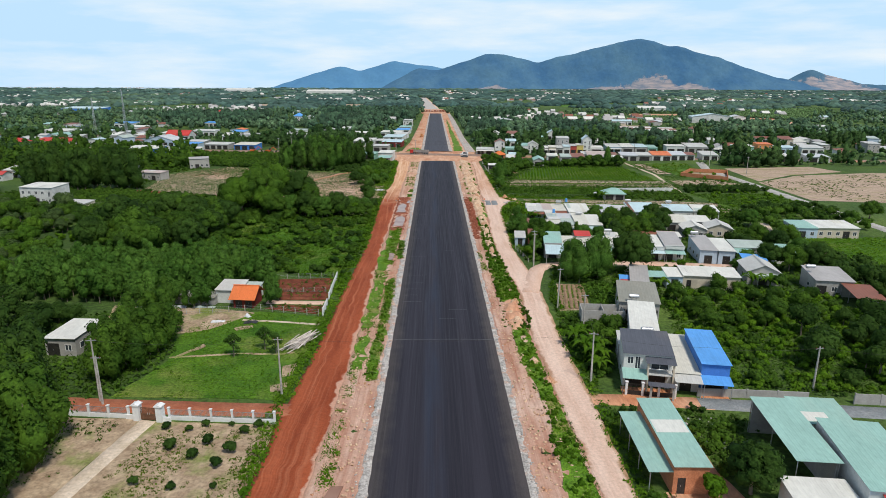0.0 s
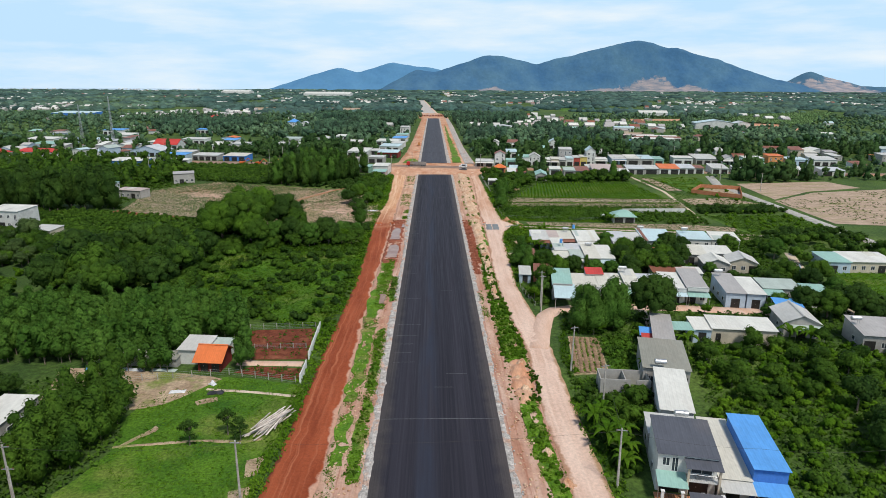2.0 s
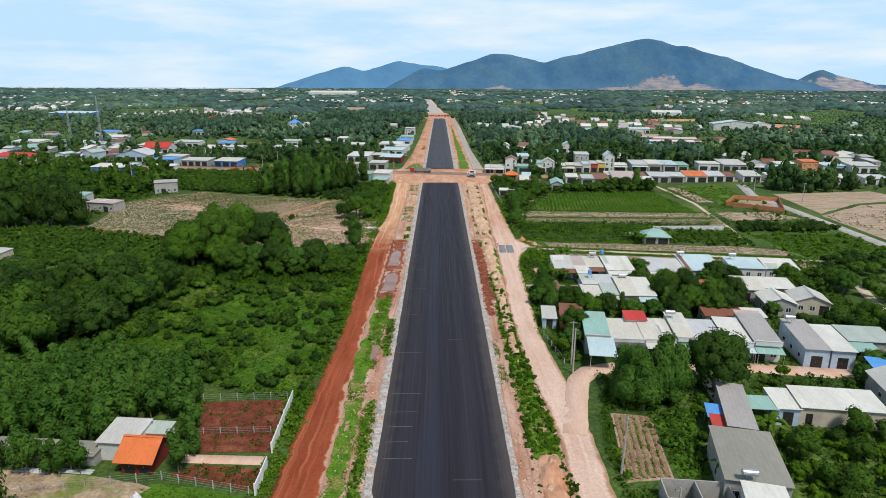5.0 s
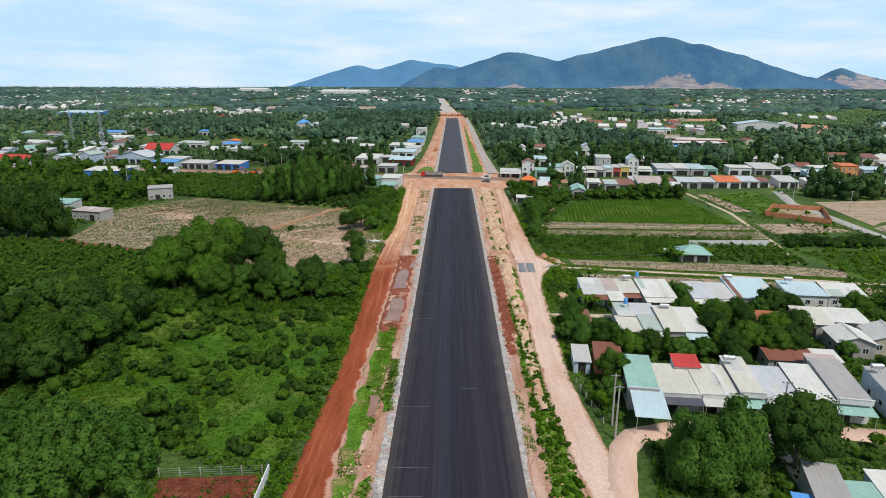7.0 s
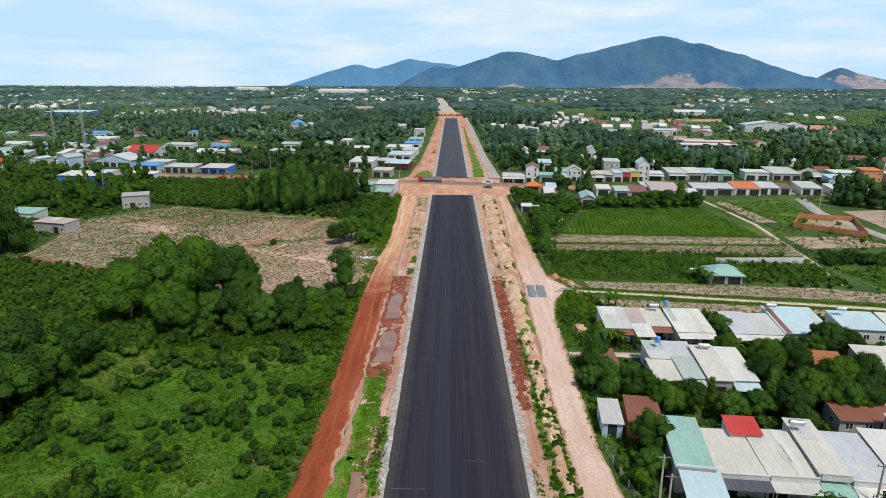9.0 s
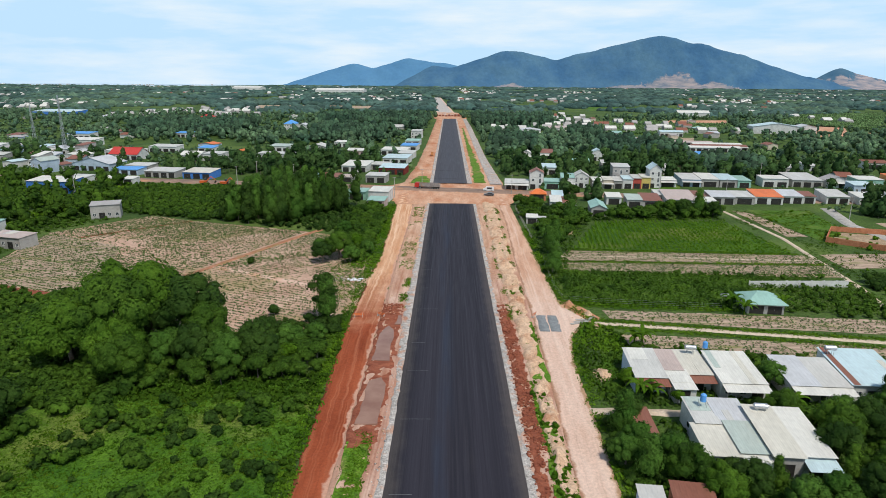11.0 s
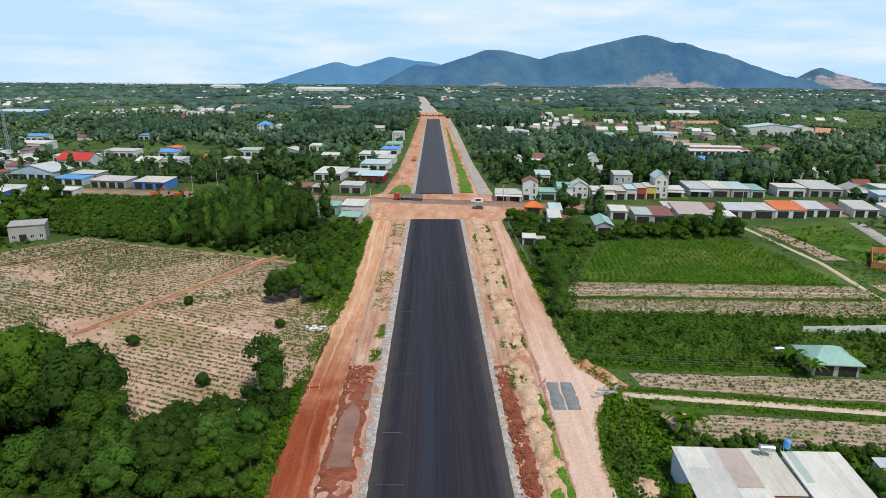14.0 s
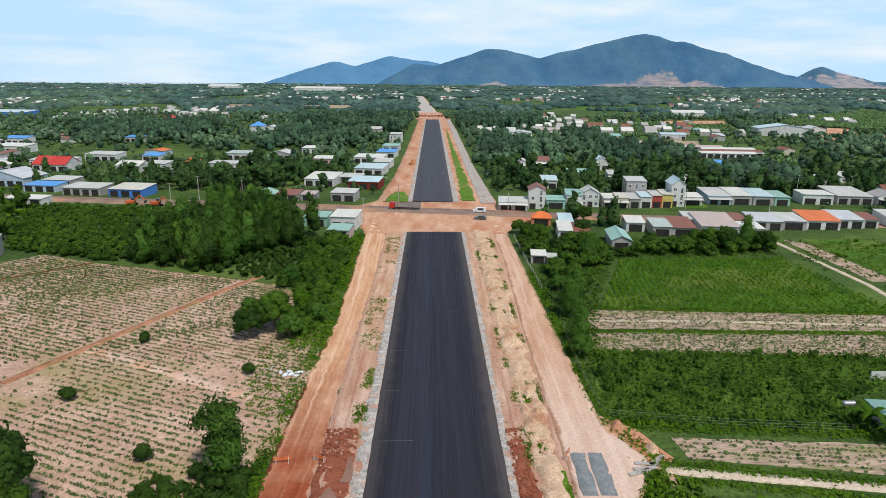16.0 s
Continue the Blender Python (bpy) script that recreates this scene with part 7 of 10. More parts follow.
# ---- vehicles and machines ----
def wheel(parent, x, y, r, w):
    bm = bmesh.new()
    tube(bm, (x, y - w / 2, r), (x, y + w / 2, r), r, r, 14)
    tyre = part("wheel", bm, TYRE, parent)
    bm = bmesh.new()
    tube(bm, (x, y - w / 2 - 0.01, r), (x, y + w / 2 + 0.01, r), r * 0.5, r * 0.5, 10)
    part("rim", bm, STEEL, tyre)


def truck(x, y, rot):
    root = empty("tipper_truck", pose(x, y, 0.15, 0, 0, rot), "long articulated truck with a red cab and grey trailer body", "truck")
    bm = bmesh.new()
    prism(bm, [(-5.9, -1.2, 0.7), (-3.9, -1.2, 0.7), (-3.9, -1.2, 2.9), (-5.5, -1.2, 2.9), (-5.9, -1.2, 1.9)], (0, 2.4, 0))
    bmesh.ops.recalc_face_normals(bm, faces=bm.faces)
    cab = part("cab", bm, surface("red_truck_paint", (0.5, 0.04, 0.03), (0.42, 0.035, 0.03), 1.0, rough=0.35), root)
    bm = bmesh.new()
    box(bm, -5.93, -5.55, -1.0, 1.0, 1.95, 2.6)
    part("windscreen", bm, GLASS, cab)
    bm = bmesh.new()
    box(bm, -3.6, 5.9, -1.22, -1.12, 1.1, 2.7)
    box(bm, -3.6, 5.9, 1.12, 1.22, 1.1, 2.7)
    box(bm, -3.6, -3.5, -1.12, 1.12, 1.1, 2.7)
    box(bm, 5.8, 5.9, -1.12, 1.12, 1.1, 2.7)
    box(bm, -3.5, 5.8, -1.12, 1.12, 1.1, 1.25)
    for i in range(9):
        u = -3.4 + 1.12 * i
        box(bm, u - 0.05, u + 0.05, -1.28, -1.222, 1.1, 2.7)
        box(bm, u - 0.05, u + 0.05, 1.222, 1.28, 1.1, 2.7)
    part("trailer_body", bm, surface("grey_trailer_paint", (0.22, 0.20, 0.19), (0.33, 0.30, 0.28), 0.8, 4.0, rough=0.6, c3=(0.3, 0.17, 0.1)), root)
    bm = bmesh.new()
    box(bm, -5.6, 5.7, -0.5, 0.5, 0.7, 1.09)
    part("chassis", bm, DARKMETAL, root)
    for u in (-5.2, -3.2, 2.6, 3.8, 5.0):
        for s in (-1.0, 1.0):
            wheel(root, u, s, 0.5, 0.35)


def car(x, y, rot, material, label, L=4.4, h=1.45, van=False):
    root = empty("van" if van else "car", pose(x, y, 0.16, 0, 0, rot), label, "car")
    w = 1.75
    bm = bmesh.new()
    if van:
        prof = [(-L / 2, 0.35), (L / 2, 0.35), (L / 2, 1.0), (L / 2 - 0.5, 1.15), (L / 2 - 1.2, h), (-L / 2 + 0.1, h), (-L / 2, 1.2)]
    else:
        prof = [(-L / 2, 0.3), (L / 2, 0.3), (L / 2, 0.75), (L / 2 - 1.1, 0.92), (L / 2 - 1.8, h), (-L / 2 + 1.0, h), (-L / 2 + 0.35, 0.98), (-L / 2, 0.9)]
    prism(bm, [(a_, -w / 2, b_) for a_, b_ in prof], (0, w, 0))
    bmesh.ops.recalc_face_normals(bm, faces=bm.faces)
    part("body", bm, material, root)
    bm = bmesh.new()
    box(bm, -L / 2 + 0.9, L / 2 - 1.75, -w / 2 - 0.01, w / 2 + 0.01, 0.98, h - 0.12)
    part("side_window", bm, GLASS, root)
    for u in (-L * 0.3, L * 0.3):
        for s in (-w / 2 + 0.08, w / 2 - 0.08):
            wheel(root, u, s, 0.32, 0.2)


def machine(x, y, rot, colour, label):
    """A tracked digger with a cab, boom and bucket."""
    root = empty("excavator", pose(x, y, 0.1, 0, 0, rot), label, "excavator", "construction machines")
    paint = surface("machine_paint_" + colour, *{"yellow": ((0.62, 0.36, 0.03), (0.5, 0.28, 0.03)), "orange": ((0.62, 0.13, 0.03), (0.5, 0.10, 0.03))}[colour], 1.0, rough=0.5)
    for s in (-1.15, 1.15):
        bm = bmesh.new()
        prism(bm, [(-1.9, s - 0.3, 0.25), (-1.5, s - 0.3, 0.0), (1.5, s - 0.3, 0.0), (1.9, s - 0.3, 0.25), (1.9, s - 0.3, 0.55), (1.5, s - 0.3, 0.8), (-1.5, s - 0.3, 0.8), (-1.9, s - 0.3, 0.55)], (0, 0.6, 0))
        bmesh.ops.recalc_face_normals(bm, faces=bm.faces)
        part("track", bm, TYRE, root)
    bm = bmesh.new()
    box(bm, -2.0, 1.0, -1.25, 1.25, 0.9, 1.9)
    part("housing", bm, paint, root)
    bm = bmesh.new()
    prism(bm, [(-0.2, 0.2, 1.9), (1.2, 0.2, 1.1), (1.25, 0.2, 2.0), (0.9, 0.2, 2.9), (-0.2, 0.2, 2.9)], (0, 1.0, 0))
    bmesh.ops.recalc_face_normals(bm, faces=bm.faces)
    part("cab", bm, GLASS, root)
    bm = bmesh.new()
    tube(bm, (0.9, -0.4, 1.5), (3.2, -0.4, 3.9), 0.28, 0.24, 6)
    tube(bm, (3.2, -0.4, 3.9), (5.4, -0.4, 2.0), 0.24, 0.18, 6)
    part("boom", bm, paint, root)
    bm = bmesh.new()
    prism(bm, [(5.2, -0.9, 2.1), (5.7, -0.9, 1.4), (5.2, -0.9, 0.8), (4.6, -0.9, 1.0), (4.9, -0.9, 1.6)], (0, 1.0, 0))
    bmesh.ops.recalc_face_normals(bm, faces=bm.faces)
    part("bucket", bm, DARKMETAL, root)


truck(-11.0, 387.5, -9)
car(17.2, 382.6, 172, surface("white_car_paint", (0.75, 0.75, 0.74), (0.7, 0.7, 0.69), 1.0, rough=0.3), "white van on the crossing", 4.8, 1.95, True)
car(16.6, 371.0, 172, surface("dark_car_paint", (0.10, 0.11, 0.12), (0.08, 0.085, 0.09), 1.0, rough=0.3), "dark grey car on the crossing")
# diggers stand in for the road rollers parked along the verge
machine(-117.5, 393.5, 8, "orange", "orange excavator standing in for a road roller on the verge")
machine(-107, 391.5, -12, "orange", "orange excavator standing in for a road roller on the verge")
machine(-92, 388.5, 170, "yellow", "yellow excavator standing in for a road roller on the verge")
car(-12.4, 517, 92, surface("orange_truck_paint", (0.5, 0.22, 0.08), (0.45, 0.2, 0.08), 1.0, rough=0.5), "small orange truck on the far haul road", 6.5, 2.6, True)


# formwork stacks where the asphalt ends
def formwork(x, y, rot, h):
    root = empty("formwork_stack", pose(x, y, 0.2, 0, 0, rot), "stack of rust-red steel formwork on bare soil", "formwork", "formwork at the road's end")
    for i in range(4):
        bm = bmesh.new()
        z = h * i / 4
        box(bm, -2.0 + 0.12 * i, 2.0 - 0.08 * i, -0.8, 0.8, z, z + h / 4 - 0.05)
        part("panel", bm, REDBANK if i % 2 else ROOFS["rust"], root)
    for u in (-1.6, 1.6):
        bm = bmesh.new()
        box(bm, u - 0.08, u + 0.08, -0.9, -0.802, 0, h + 0.5)
        part("post", bm, STEEL, root)


for k in range(9):
    formwork(-18 + 4.3 * k, 968 + 3 * (k % 3), RJ.uniform(-12, 12), RJ.uniform(1.6, 3.0))


# works gear at the haul road's end: trestles and planks
def barrier(x, y, rot):
    root = empty("road_barrier", pose(x, y, 0.12, 0, 0, rot), "low wooden road barrier with orange and white boards", "barrier", "road barriers")
    for s in (-0.8, 0.8):
        bm = bmesh.new()
        prism(bm, [(s - 0.04, -0.4, 0), (s - 0.04, 0.4, 0), (s - 0.04, 0.05, 0.9), (s - 0.04, -0.05, 0.9)], (0.08, 0, 0))
        part("trestle", bm, WOOD, root)
    for z in (0.45, 0.75):
        bm = bmesh.new()
        box(bm, -1.1, 1.1, -0.10, -0.06, z, z + 0.16)
        part("board", bm, ROOFS["orange"], root)


barrier(-15.4, 228.6, -30)
barrier(-20.2, 228.2, 10)
barrier(17.4, 229.4, 60)
for i, (x, y, r) in enumerate(((27.0, 226.6, 8), (27.6, 227.6, -4), (26.0, 225.8, 20), (29.2, 228.4, 40))):
    bm = bmesh.new()
    box(bm, -1.6, 1.6, -0.3, 0.3, 0, 0.14)
    ob = part("concrete_beam", bm, CONCRETE)
    ob.matrix_world = pose(x, y, 0.16, 0, 0, r)
    tagged(ob, "concrete beam lying on the ground", "concrete beam", "concrete beams")


# ---- white sacks left at the field's edge ----
def sack(x, y, rot, s, lying):
    """A filled plastic sack: a pillow with a tied neck."""
    bm = bmesh.new()
    bmesh.ops.create_icosphere(bm, subdivisions=2, radius=1.0)
    for v in bm.verts:
        k = 1 + 0.12 * noise.noise(v.co * 2.3 + Vector((x, y, 0)))
        v.co = Vector((v.co.x * 0.62 * k, v.co.y * 0.38 * k, max(-0.16, v.co.z * 0.24 * k) + 0.16))
    tube(bm, (0.55, 0, 0.16), (0.74, 0, 0.2), 0.09, 0.14, 6)
    root = empty("sack", pose(x, y, 0.09 + 0.28 * lying, 0, 0, rot), "white plastic sack lying at the field's edge", "sack", "sacks at the field's edge")
    root.scale = (s, s, s)
    part("body", bm, surface("sack_plastic", (0.62, 0.63, 0.66), (0.78, 0.78, 0.80), 1.5, rough=0.5, bump=0.02), root)


for i, (x, y) in enumerate(((-23.6, 252.2), (-24.6, 252.6), (-25.5, 252.4), (-26.4, 253.2), (-24.9, 253.6), (-23.2, 253.3))):
    sack(x, y, 37 * i, 0.9 + 0.07 * (i % 3), 0)


def tarp(x, y, w, d, rot, material, label, z=0.1, lift=0.3):
    """A crumpled sheet lying on the ground."""
    nx, ny = 14, 9
    V, Q = [], []
    for j in range(ny):
        for i in range(nx):
            u, v = i / (nx - 1), j / (ny - 1)
            e = min(u, 1 - u, v, 1 - v) * 5
            h = lift * min(1.0, e) * (0.55 + 0.9 * noise.noise((u * 3.1 + x, v * 3.1 + y, 0.3)))
            V.append(((u - 0.5) * w * (1 + 0.12 * noise.noise((v * 4, x, 1.0))), (v - 0.5) * d * (1 + 0.25 * noise.noise((u * 4, y, 2.0))), max(0.0, h) + 0.02))
    for j in range(ny - 1):
        for i in range(nx - 1):
            Q.append((j * nx + i, j * nx + i + 1, (j + 1) * nx + i + 1, (j + 1) * nx + i))
    ob = new("tarpaulin", mesh_of("tarpaulin", V, [Q], material, smooth=True))
    ob.matrix_world = pose(x, y, z, 0, 0, rot)
    tagged(ob, label, "tarpaulin", "tarpaulins in the yard")


BLACKSHEET = surface("black_sheet", (0.02, 0.02, 0.022), (0.05, 0.05, 0.055), 1.0, rough=0.5)
WHITESHEET = surface("white_sheet", (0.55, 0.56, 0.58), (0.72, 0.72, 0.72), 1.0, rough=0.5)
tarp(-42.4, 107.5, 2.6, 1.0, 8, WHITESHEET, "crumpled white sheet lying in the meadow grass")
tarp(-37.6, 110.1, 1.3, 0.9, -30, WHITESHEET, "white sheet heaped beside the fence", lift=0.5)
tarp(-36.1, 107.1, 2.6, 1.2, 5, BLACKSHEET, "crumpled black sheet lying in the grass")
tarp(-53.7, 115.4, 4.6, 1.0, -4, ROOFS["lilac"], "pale metal sheets stacked before the outbuilding", lift=0.35)
tarp(-47.8, 115.2, 4.4, 1.0, -4, ROOFS["sage"], "pale green metal sheets stacked before the outbuilding", lift=0.35)
tarp(-61.0, 115.6, 1.2, 0.9, 20, ROOFS["blue"], "small blue tarpaulin in the yard", lift=0.6)
tarp(30.9, 75.0, 1.4, 1.0, 20, ROOFS["blue"], "small blue tarpaulin beside the gate", lift=0.6)


# ---- single trees, as trunk and crown ----
TREE_KINDS = {}


def tree_kind(key, lobes, cards, size, h, r, cr, leaf, limbs=4, core=0.8):
    v, q, t, nv = crown(hash_of(key), lobes, cards, size, core + 0.05)
    sv, sq = stem(h, r, 7, 0.3, limbs, hash_of(key), cr)
    TREE_KINDS[key] = (mesh_of("crown", v, [q, t], leaf, normals=nv), mesh_of("trunk", sv, [sq], BARK, smooth=True))


def hash_of(key):
    return sum(ord(c) * (i + 3) for i, c in enumerate(key)) % 9973


tree_kind("broad_a", lobes_dome(101, 3.2, 3.7, 20, 0.34), 1500, 0.21, 4.0, 0.24, 3.2, LEAF)
tree_kind("broad_b", lobes_dome(102, 3.0, 3.6, 24, 0.32), 2000, 0.17, 3.7, 0.22, 3.0, LEAFDARK)
tree_kind("broad_c", lobes_dome(103, 2.6, 2.8, 16, 0.36), 1100, 0.20, 3.0, 0.18, 2.6, LEAFOLIVE)
tree_kind("broad_d", lobes_dome(111, 3.2, 3.8, 24, 0.32), 2000, 0.18, 4.2, 0.24, 3.2, LEAF)
tree_kind("broad_e", lobes_dome(131, 3.3, 3.7, 22, 0.34), 2000, 0.18, 4.2, 0.24, 3.2, LEAFFRESH)
tree_kind("tall_a", lobes_tall(104, 2.4, 2.8, 8.6, 9), 1300, 0.27, 8.0, 0.20, 2.4, LEAFOLIVE, 5, 0.72)
tree_kind("airy", [(0, 0, 7.6, 1.5, 0.8), (1.6, 0.4, 6.4, 1.2, 0.7), (-1.7, 0.6, 6.0, 1.3, 0.7), (0.4, -1.5, 5.2, 1.2, 0.7), (-0.6, 1.6, 4.4, 1.1, 0.7), (1.4, -0.8, 3.6, 0.9, 0.7), (-1.3, -0.9, 7.2, 0.9, 0.8)], 760, 0.30, 7.4, 0.20, 2.4, LEAFDARK, 6, 0.6)
tree_kind("dense", lobes_round(106, 1.7, 1.7, 6, 0.5), 480, 0.24, 1.5, 0.10, 1.4, LEAFDARK, 2, 0.85)
tree_kind("fruit", lobes_round(107, 0.62, 0.75, 4, 0.5), 150, 0.20, 0.7, 0.05, 0.5, LEAFDARK, 2, 0.85)
tree_kind("light", lobes_round(108, 2.0, 3.0, 6, 0.42), 480, 0.34, 3.0, 0.12, 2.0, LEAFBRIGHT, 4, 0.7)
TR = random.Random(21)


def tree(x, y, s, key, label, name="tree"):
    root = empty(name, pose(x, y, 0, 0, 0, TR.uniform(0, 360)), label, "bush" if name == "bush" else "tree", "bushes" if name == "bush" else "trees")
    for n_, me in zip(("crown", "trunk"), TREE_KINDS[key]):
        ob = new(n_, me)
        ob.parent = root
    k = s * TR.uniform(0.92, 1.08)
    root.scale = (k, k, k * TR.uniform(0.9, 1.1))


tree(-26.4, 225.0, 0.95, "tall_a", "tall green tree beside the haul road")
tree(-27.2, 225.6, 1.25, "airy", "tall loose dark green tree beside the haul road")
tree(-24.2, 222.6, 0.9, "dense", "dark round bush at the foot of a tree", "bush")
for x, y, s in ((-31.8, 253.2, 0.85), (-55.0, 266, 0.8), (-57.2, 244.6, 0.95), (-38.5, 229, 0.8)):
    tree(x, y, s, "dense", "round dark green bush in the field", "bush")
for x, y, s, k in ((-50, 214, 2.5, "broad_b"), (-57.5, 215, 2.35, "broad_e"), (-45.5, 210, 1.5, "broad_d"), (-60, 207, 2.2, "broad_d"), (-67, 204, 2.0, "broad_e"), (-57, 200, 1.6, "broad_e"), (-71, 211, 1.8, "broad_d"), (-64, 214, 2.1, "broad_e"), (-50, 204, 1.35, "broad_c"), (-45, 203, 1.25, "broad_b"), (-39, 202, 1.2, "broad_c"), (-33.5, 203.5, 1.15, "broad_b"), (-29.5, 205.5, 0.95, "light"), (-36, 207.5, 1.2, "broad_b"), (-43, 208.5, 1.25, "broad_c"), (-30.5, 211, 1.1, "broad_c"), (-54.5, 197, 1.3, "broad_d"), (-26.6, 215, 0.9, "broad_c"), (-35.5, 212.5, 1.0, "broad_b")):
    tree(x, y, s, k, "large spreading tree between scrub and field")
for x, y, s, k in ((-36, 268, 1.1, "broad_b"), (-32, 272, 1.2, "broad_a"), (-28, 268, 0.9, "broad_c"), (-28, 281, 1.1, "light"), (-24.6, 276, 0.8, "broad_c"), (-35, 300, 1.0, "broad_c"), (-39, 280, 0.9, "broad_c")):
    tree(x, y, s, k, "leafy tree at the field's corner")
for x, y, s, k in ((45.0, 137.0, 1.6, "broad_b"), (28.6, 132.0, 0.85, "tall_a"), (31.4, 131, 0.95, "tall_a"), (34.2, 133, 1.0, "tall_a"), (37.0, 134.5, 0.95, "tall_a"), (29.6, 136.5, 0.8, "tall_a"), (33, 137.5, 0.85, "tall_a"), (36.8, 138.6, 0.9, "tall_a"), (31.0, 134.2, 1.0, "tall_a"), (35.4, 136, 0.9, "tall_a"), (38.6, 136.4, 0.85, "tall_a"), (32.6, 131.4, 0.8, "light"), (29.0, 134.4, 0.7, "broad_c"), (36.0, 132.6, 0.7, "broad_c"), (43.2, 148.0, 0.62, "dense"), (35.2, 193.2, 0.7, "light"), (50.8, 178, 1.0, "broad_b"), (58, 188.8, 0.9, "broad_c"), (54.6, 187.5, 0.8, "light"), (50.6, 169, 1.0, "broad_b"), (46, 170, 0.9, "broad_c"), (41, 168, 0.9, "broad_c"), (36, 171, 0.9, "broad_b"), (29.4, 173, 0.9, "broad_a"), (28.6, 177, 1.0, "broad_c"), (24.8, 180, 1.0, "broad_c"), (22.6, 177.6, 0.8, "broad_c"), (26.5, 160.0, 0.85, "broad_a"), (22.8, 152, 0.7, "light"), (25.2, 155, 0.75, "broad_c"), (72.6, 171.0, 0.7, "broad_c"), (62, 170, 0.9, "broad_b"), (66, 190, 0.9, "broad_c"), (72.8, 191, 1.0, "broad_b"), (52.8, 199.5, 0.9, "broad_c"), (28.6, 199, 0.8, "light"), (50, 204.6, 0.7, "broad_c"), (91, 158, 1.1, "broad_b"), (88, 163, 1.0, "broad_a"), (95, 154, 0.9, "broad_c"), (80, 141, 1.1, "broad_b"), (76, 143.5, 0.9, "broad_c"), (84, 139, 1.0, "broad_a"), (90, 139, 1.1, "broad_b"), (37.8, 106.6, 0.7, "light"), (33.4, 57.2, 1.0, "broad_b"), (28.6, 56.0, 0.75, "light"), (44.4, 56.6, 0.6, "broad_c"), (97, 163, 1.0, "broad_a"), (86, 190, 1.0, "broad_a"), (98, 186, 1.1, "broad_c"), (144, 197, 1.1, "broad_a"), (40.6, 192.6, 0.55, "dense"), (47.4, 192.8, 0.6, "dense"), (58.6, 141.4, 0.6, "light"), (72, 139.6, 0.7, "broad_c"), (68.4, 191.0, 1.1, "broad_b"), (52.6, 181.5, 1.05, "broad_d"), (66.6, 177.6, 1.1, "broad_b"), (54.7, 171.6, 1.1, "broad_d"), (61.8, 176.4, 1.0, "broad_e"), (57.4, 182.6, 1.0, "broad_b"), (48.6, 187.8, 0.9, "broad_d"), (23.8, 184.4, 0.7, "tall_a"), (25.6, 187.4, 0.75, "broad_b"), (24.4, 174.0, 0.7, "tall_a"), (31.6, 169.6, 0.9, "broad_e"), (58.6, 169.8, 0.9, "broad_d"), (49.6, 164.6, 0.8, "broad_b")):
    tree(x, y, s, k, "leafy green tree among the village houses")
for x, y, s, k in ((28.6, 279, 0.9, "tall_a"), (26.4, 260, 0.8, "broad_c"), (27.4, 266, 0.8, "tall_a"), (30.5, 285, 0.85, "tall_a"), (33.5, 292, 0.8, "broad_c"), (42.5, 318, 0.95, "tall_a"), (47.5, 347, 1.0, "broad_b"), (52.6, 367, 1.0, "broad_b"), (31, 305, 0.9, "broad_c"), (29.6, 296, 0.8, "broad_c"), (35, 325, 1.0, "broad_b"), (31, 335, 1.0, "broad_a"), (93, 333, 1.05, "tall_a"), (98, 331, 1.0, "broad_b"), (88, 334, 1.1, "broad_b"), (84, 337, 1.0, "broad_a")):
    tree(x, y, s, k, "leafy tree at the edge of the crop fields")
for x, y, s in ((-34.1, 66.2, 1.25), (-30.6, 64.2, 1.15), (-29.8, 67.2, 1.1), (-26.5, 65.4, 1.35), (-27.2, 62.5, 1.1), (-26.0, 69.6, 0.95), (-35.3, 59.2, 0.9), (-33.3, 70.1, 0.8), (-30.8, 58.4, 0.8), (-36.4, 70.6, 0.9), (-31.5, 71.2, 0.9), (-24.6, 71.0, 0.9), (-28.2, 71.3, 0.7), (-26.2, 58.6, 0.7)):
    tree(x, y, s, "fruit", "small round fruit tree in the sandy yard", "bush")
for x, y in ((-27.9, 93.4), (-30.2, 95.0), (-34.6, 92.4)):
    tree(x, y, 0.48, "airy", "thin young tree in the meadow")


def banana(x, y, s, label="banana plant with long drooping leaves"):
    """A clump of stems with long arching leaves."""
    root = empty("banana_plant", pose(x, y, 0, 0, 0, TR.uniform(0, 360)), label, "banana plant", "banana plants")
    bm = bmesh.new()
    tube(bm, (0, 0, -0.1), (0, 0, 1.7 * s), 0.16 * s, 0.09 * s, 7)
    part("trunk", bm, LEAFBRIGHT, root)
    for i in range(9):
        a_ = 2 * math.pi * i / 9 + TR.uniform(-0.3, 0.3)
        L, up = s * TR.uniform(1.6, 2.4), TR.uniform(0.6, 1.3) * s
        bm = bmesh.new()
        prev = None
        for k in range(7):
            f = k / 6
            r = L * f
            z = 1.6 * s + up * math.sin(2.3 * f) * 1.2 - 0.6 * s * f * f
            w = 0.30 * s * math.sin(math.pi * min(1, 0.12 + 0.86 * f)) + 0.02
            c = Vector((r * math.cos(a_), r * math.sin(a_), z))
            sd = Vector((-math.sin(a_), math.cos(a_), 0)) * w
            row = [bm.verts.new(c + sd + Vector((0, 0, -0.08 * s))), bm.verts.new(c), bm.verts.new(c - sd + Vector((0, 0, -0.08 * s)))]
            if prev:
                bm.faces.new((prev[0], prev[1], row[1], row[0]))
                bm.faces.new((prev[1], prev[2], row[2], row[1]))
            prev = row
        part("leaf", bm, LEAFBRIGHT, root)


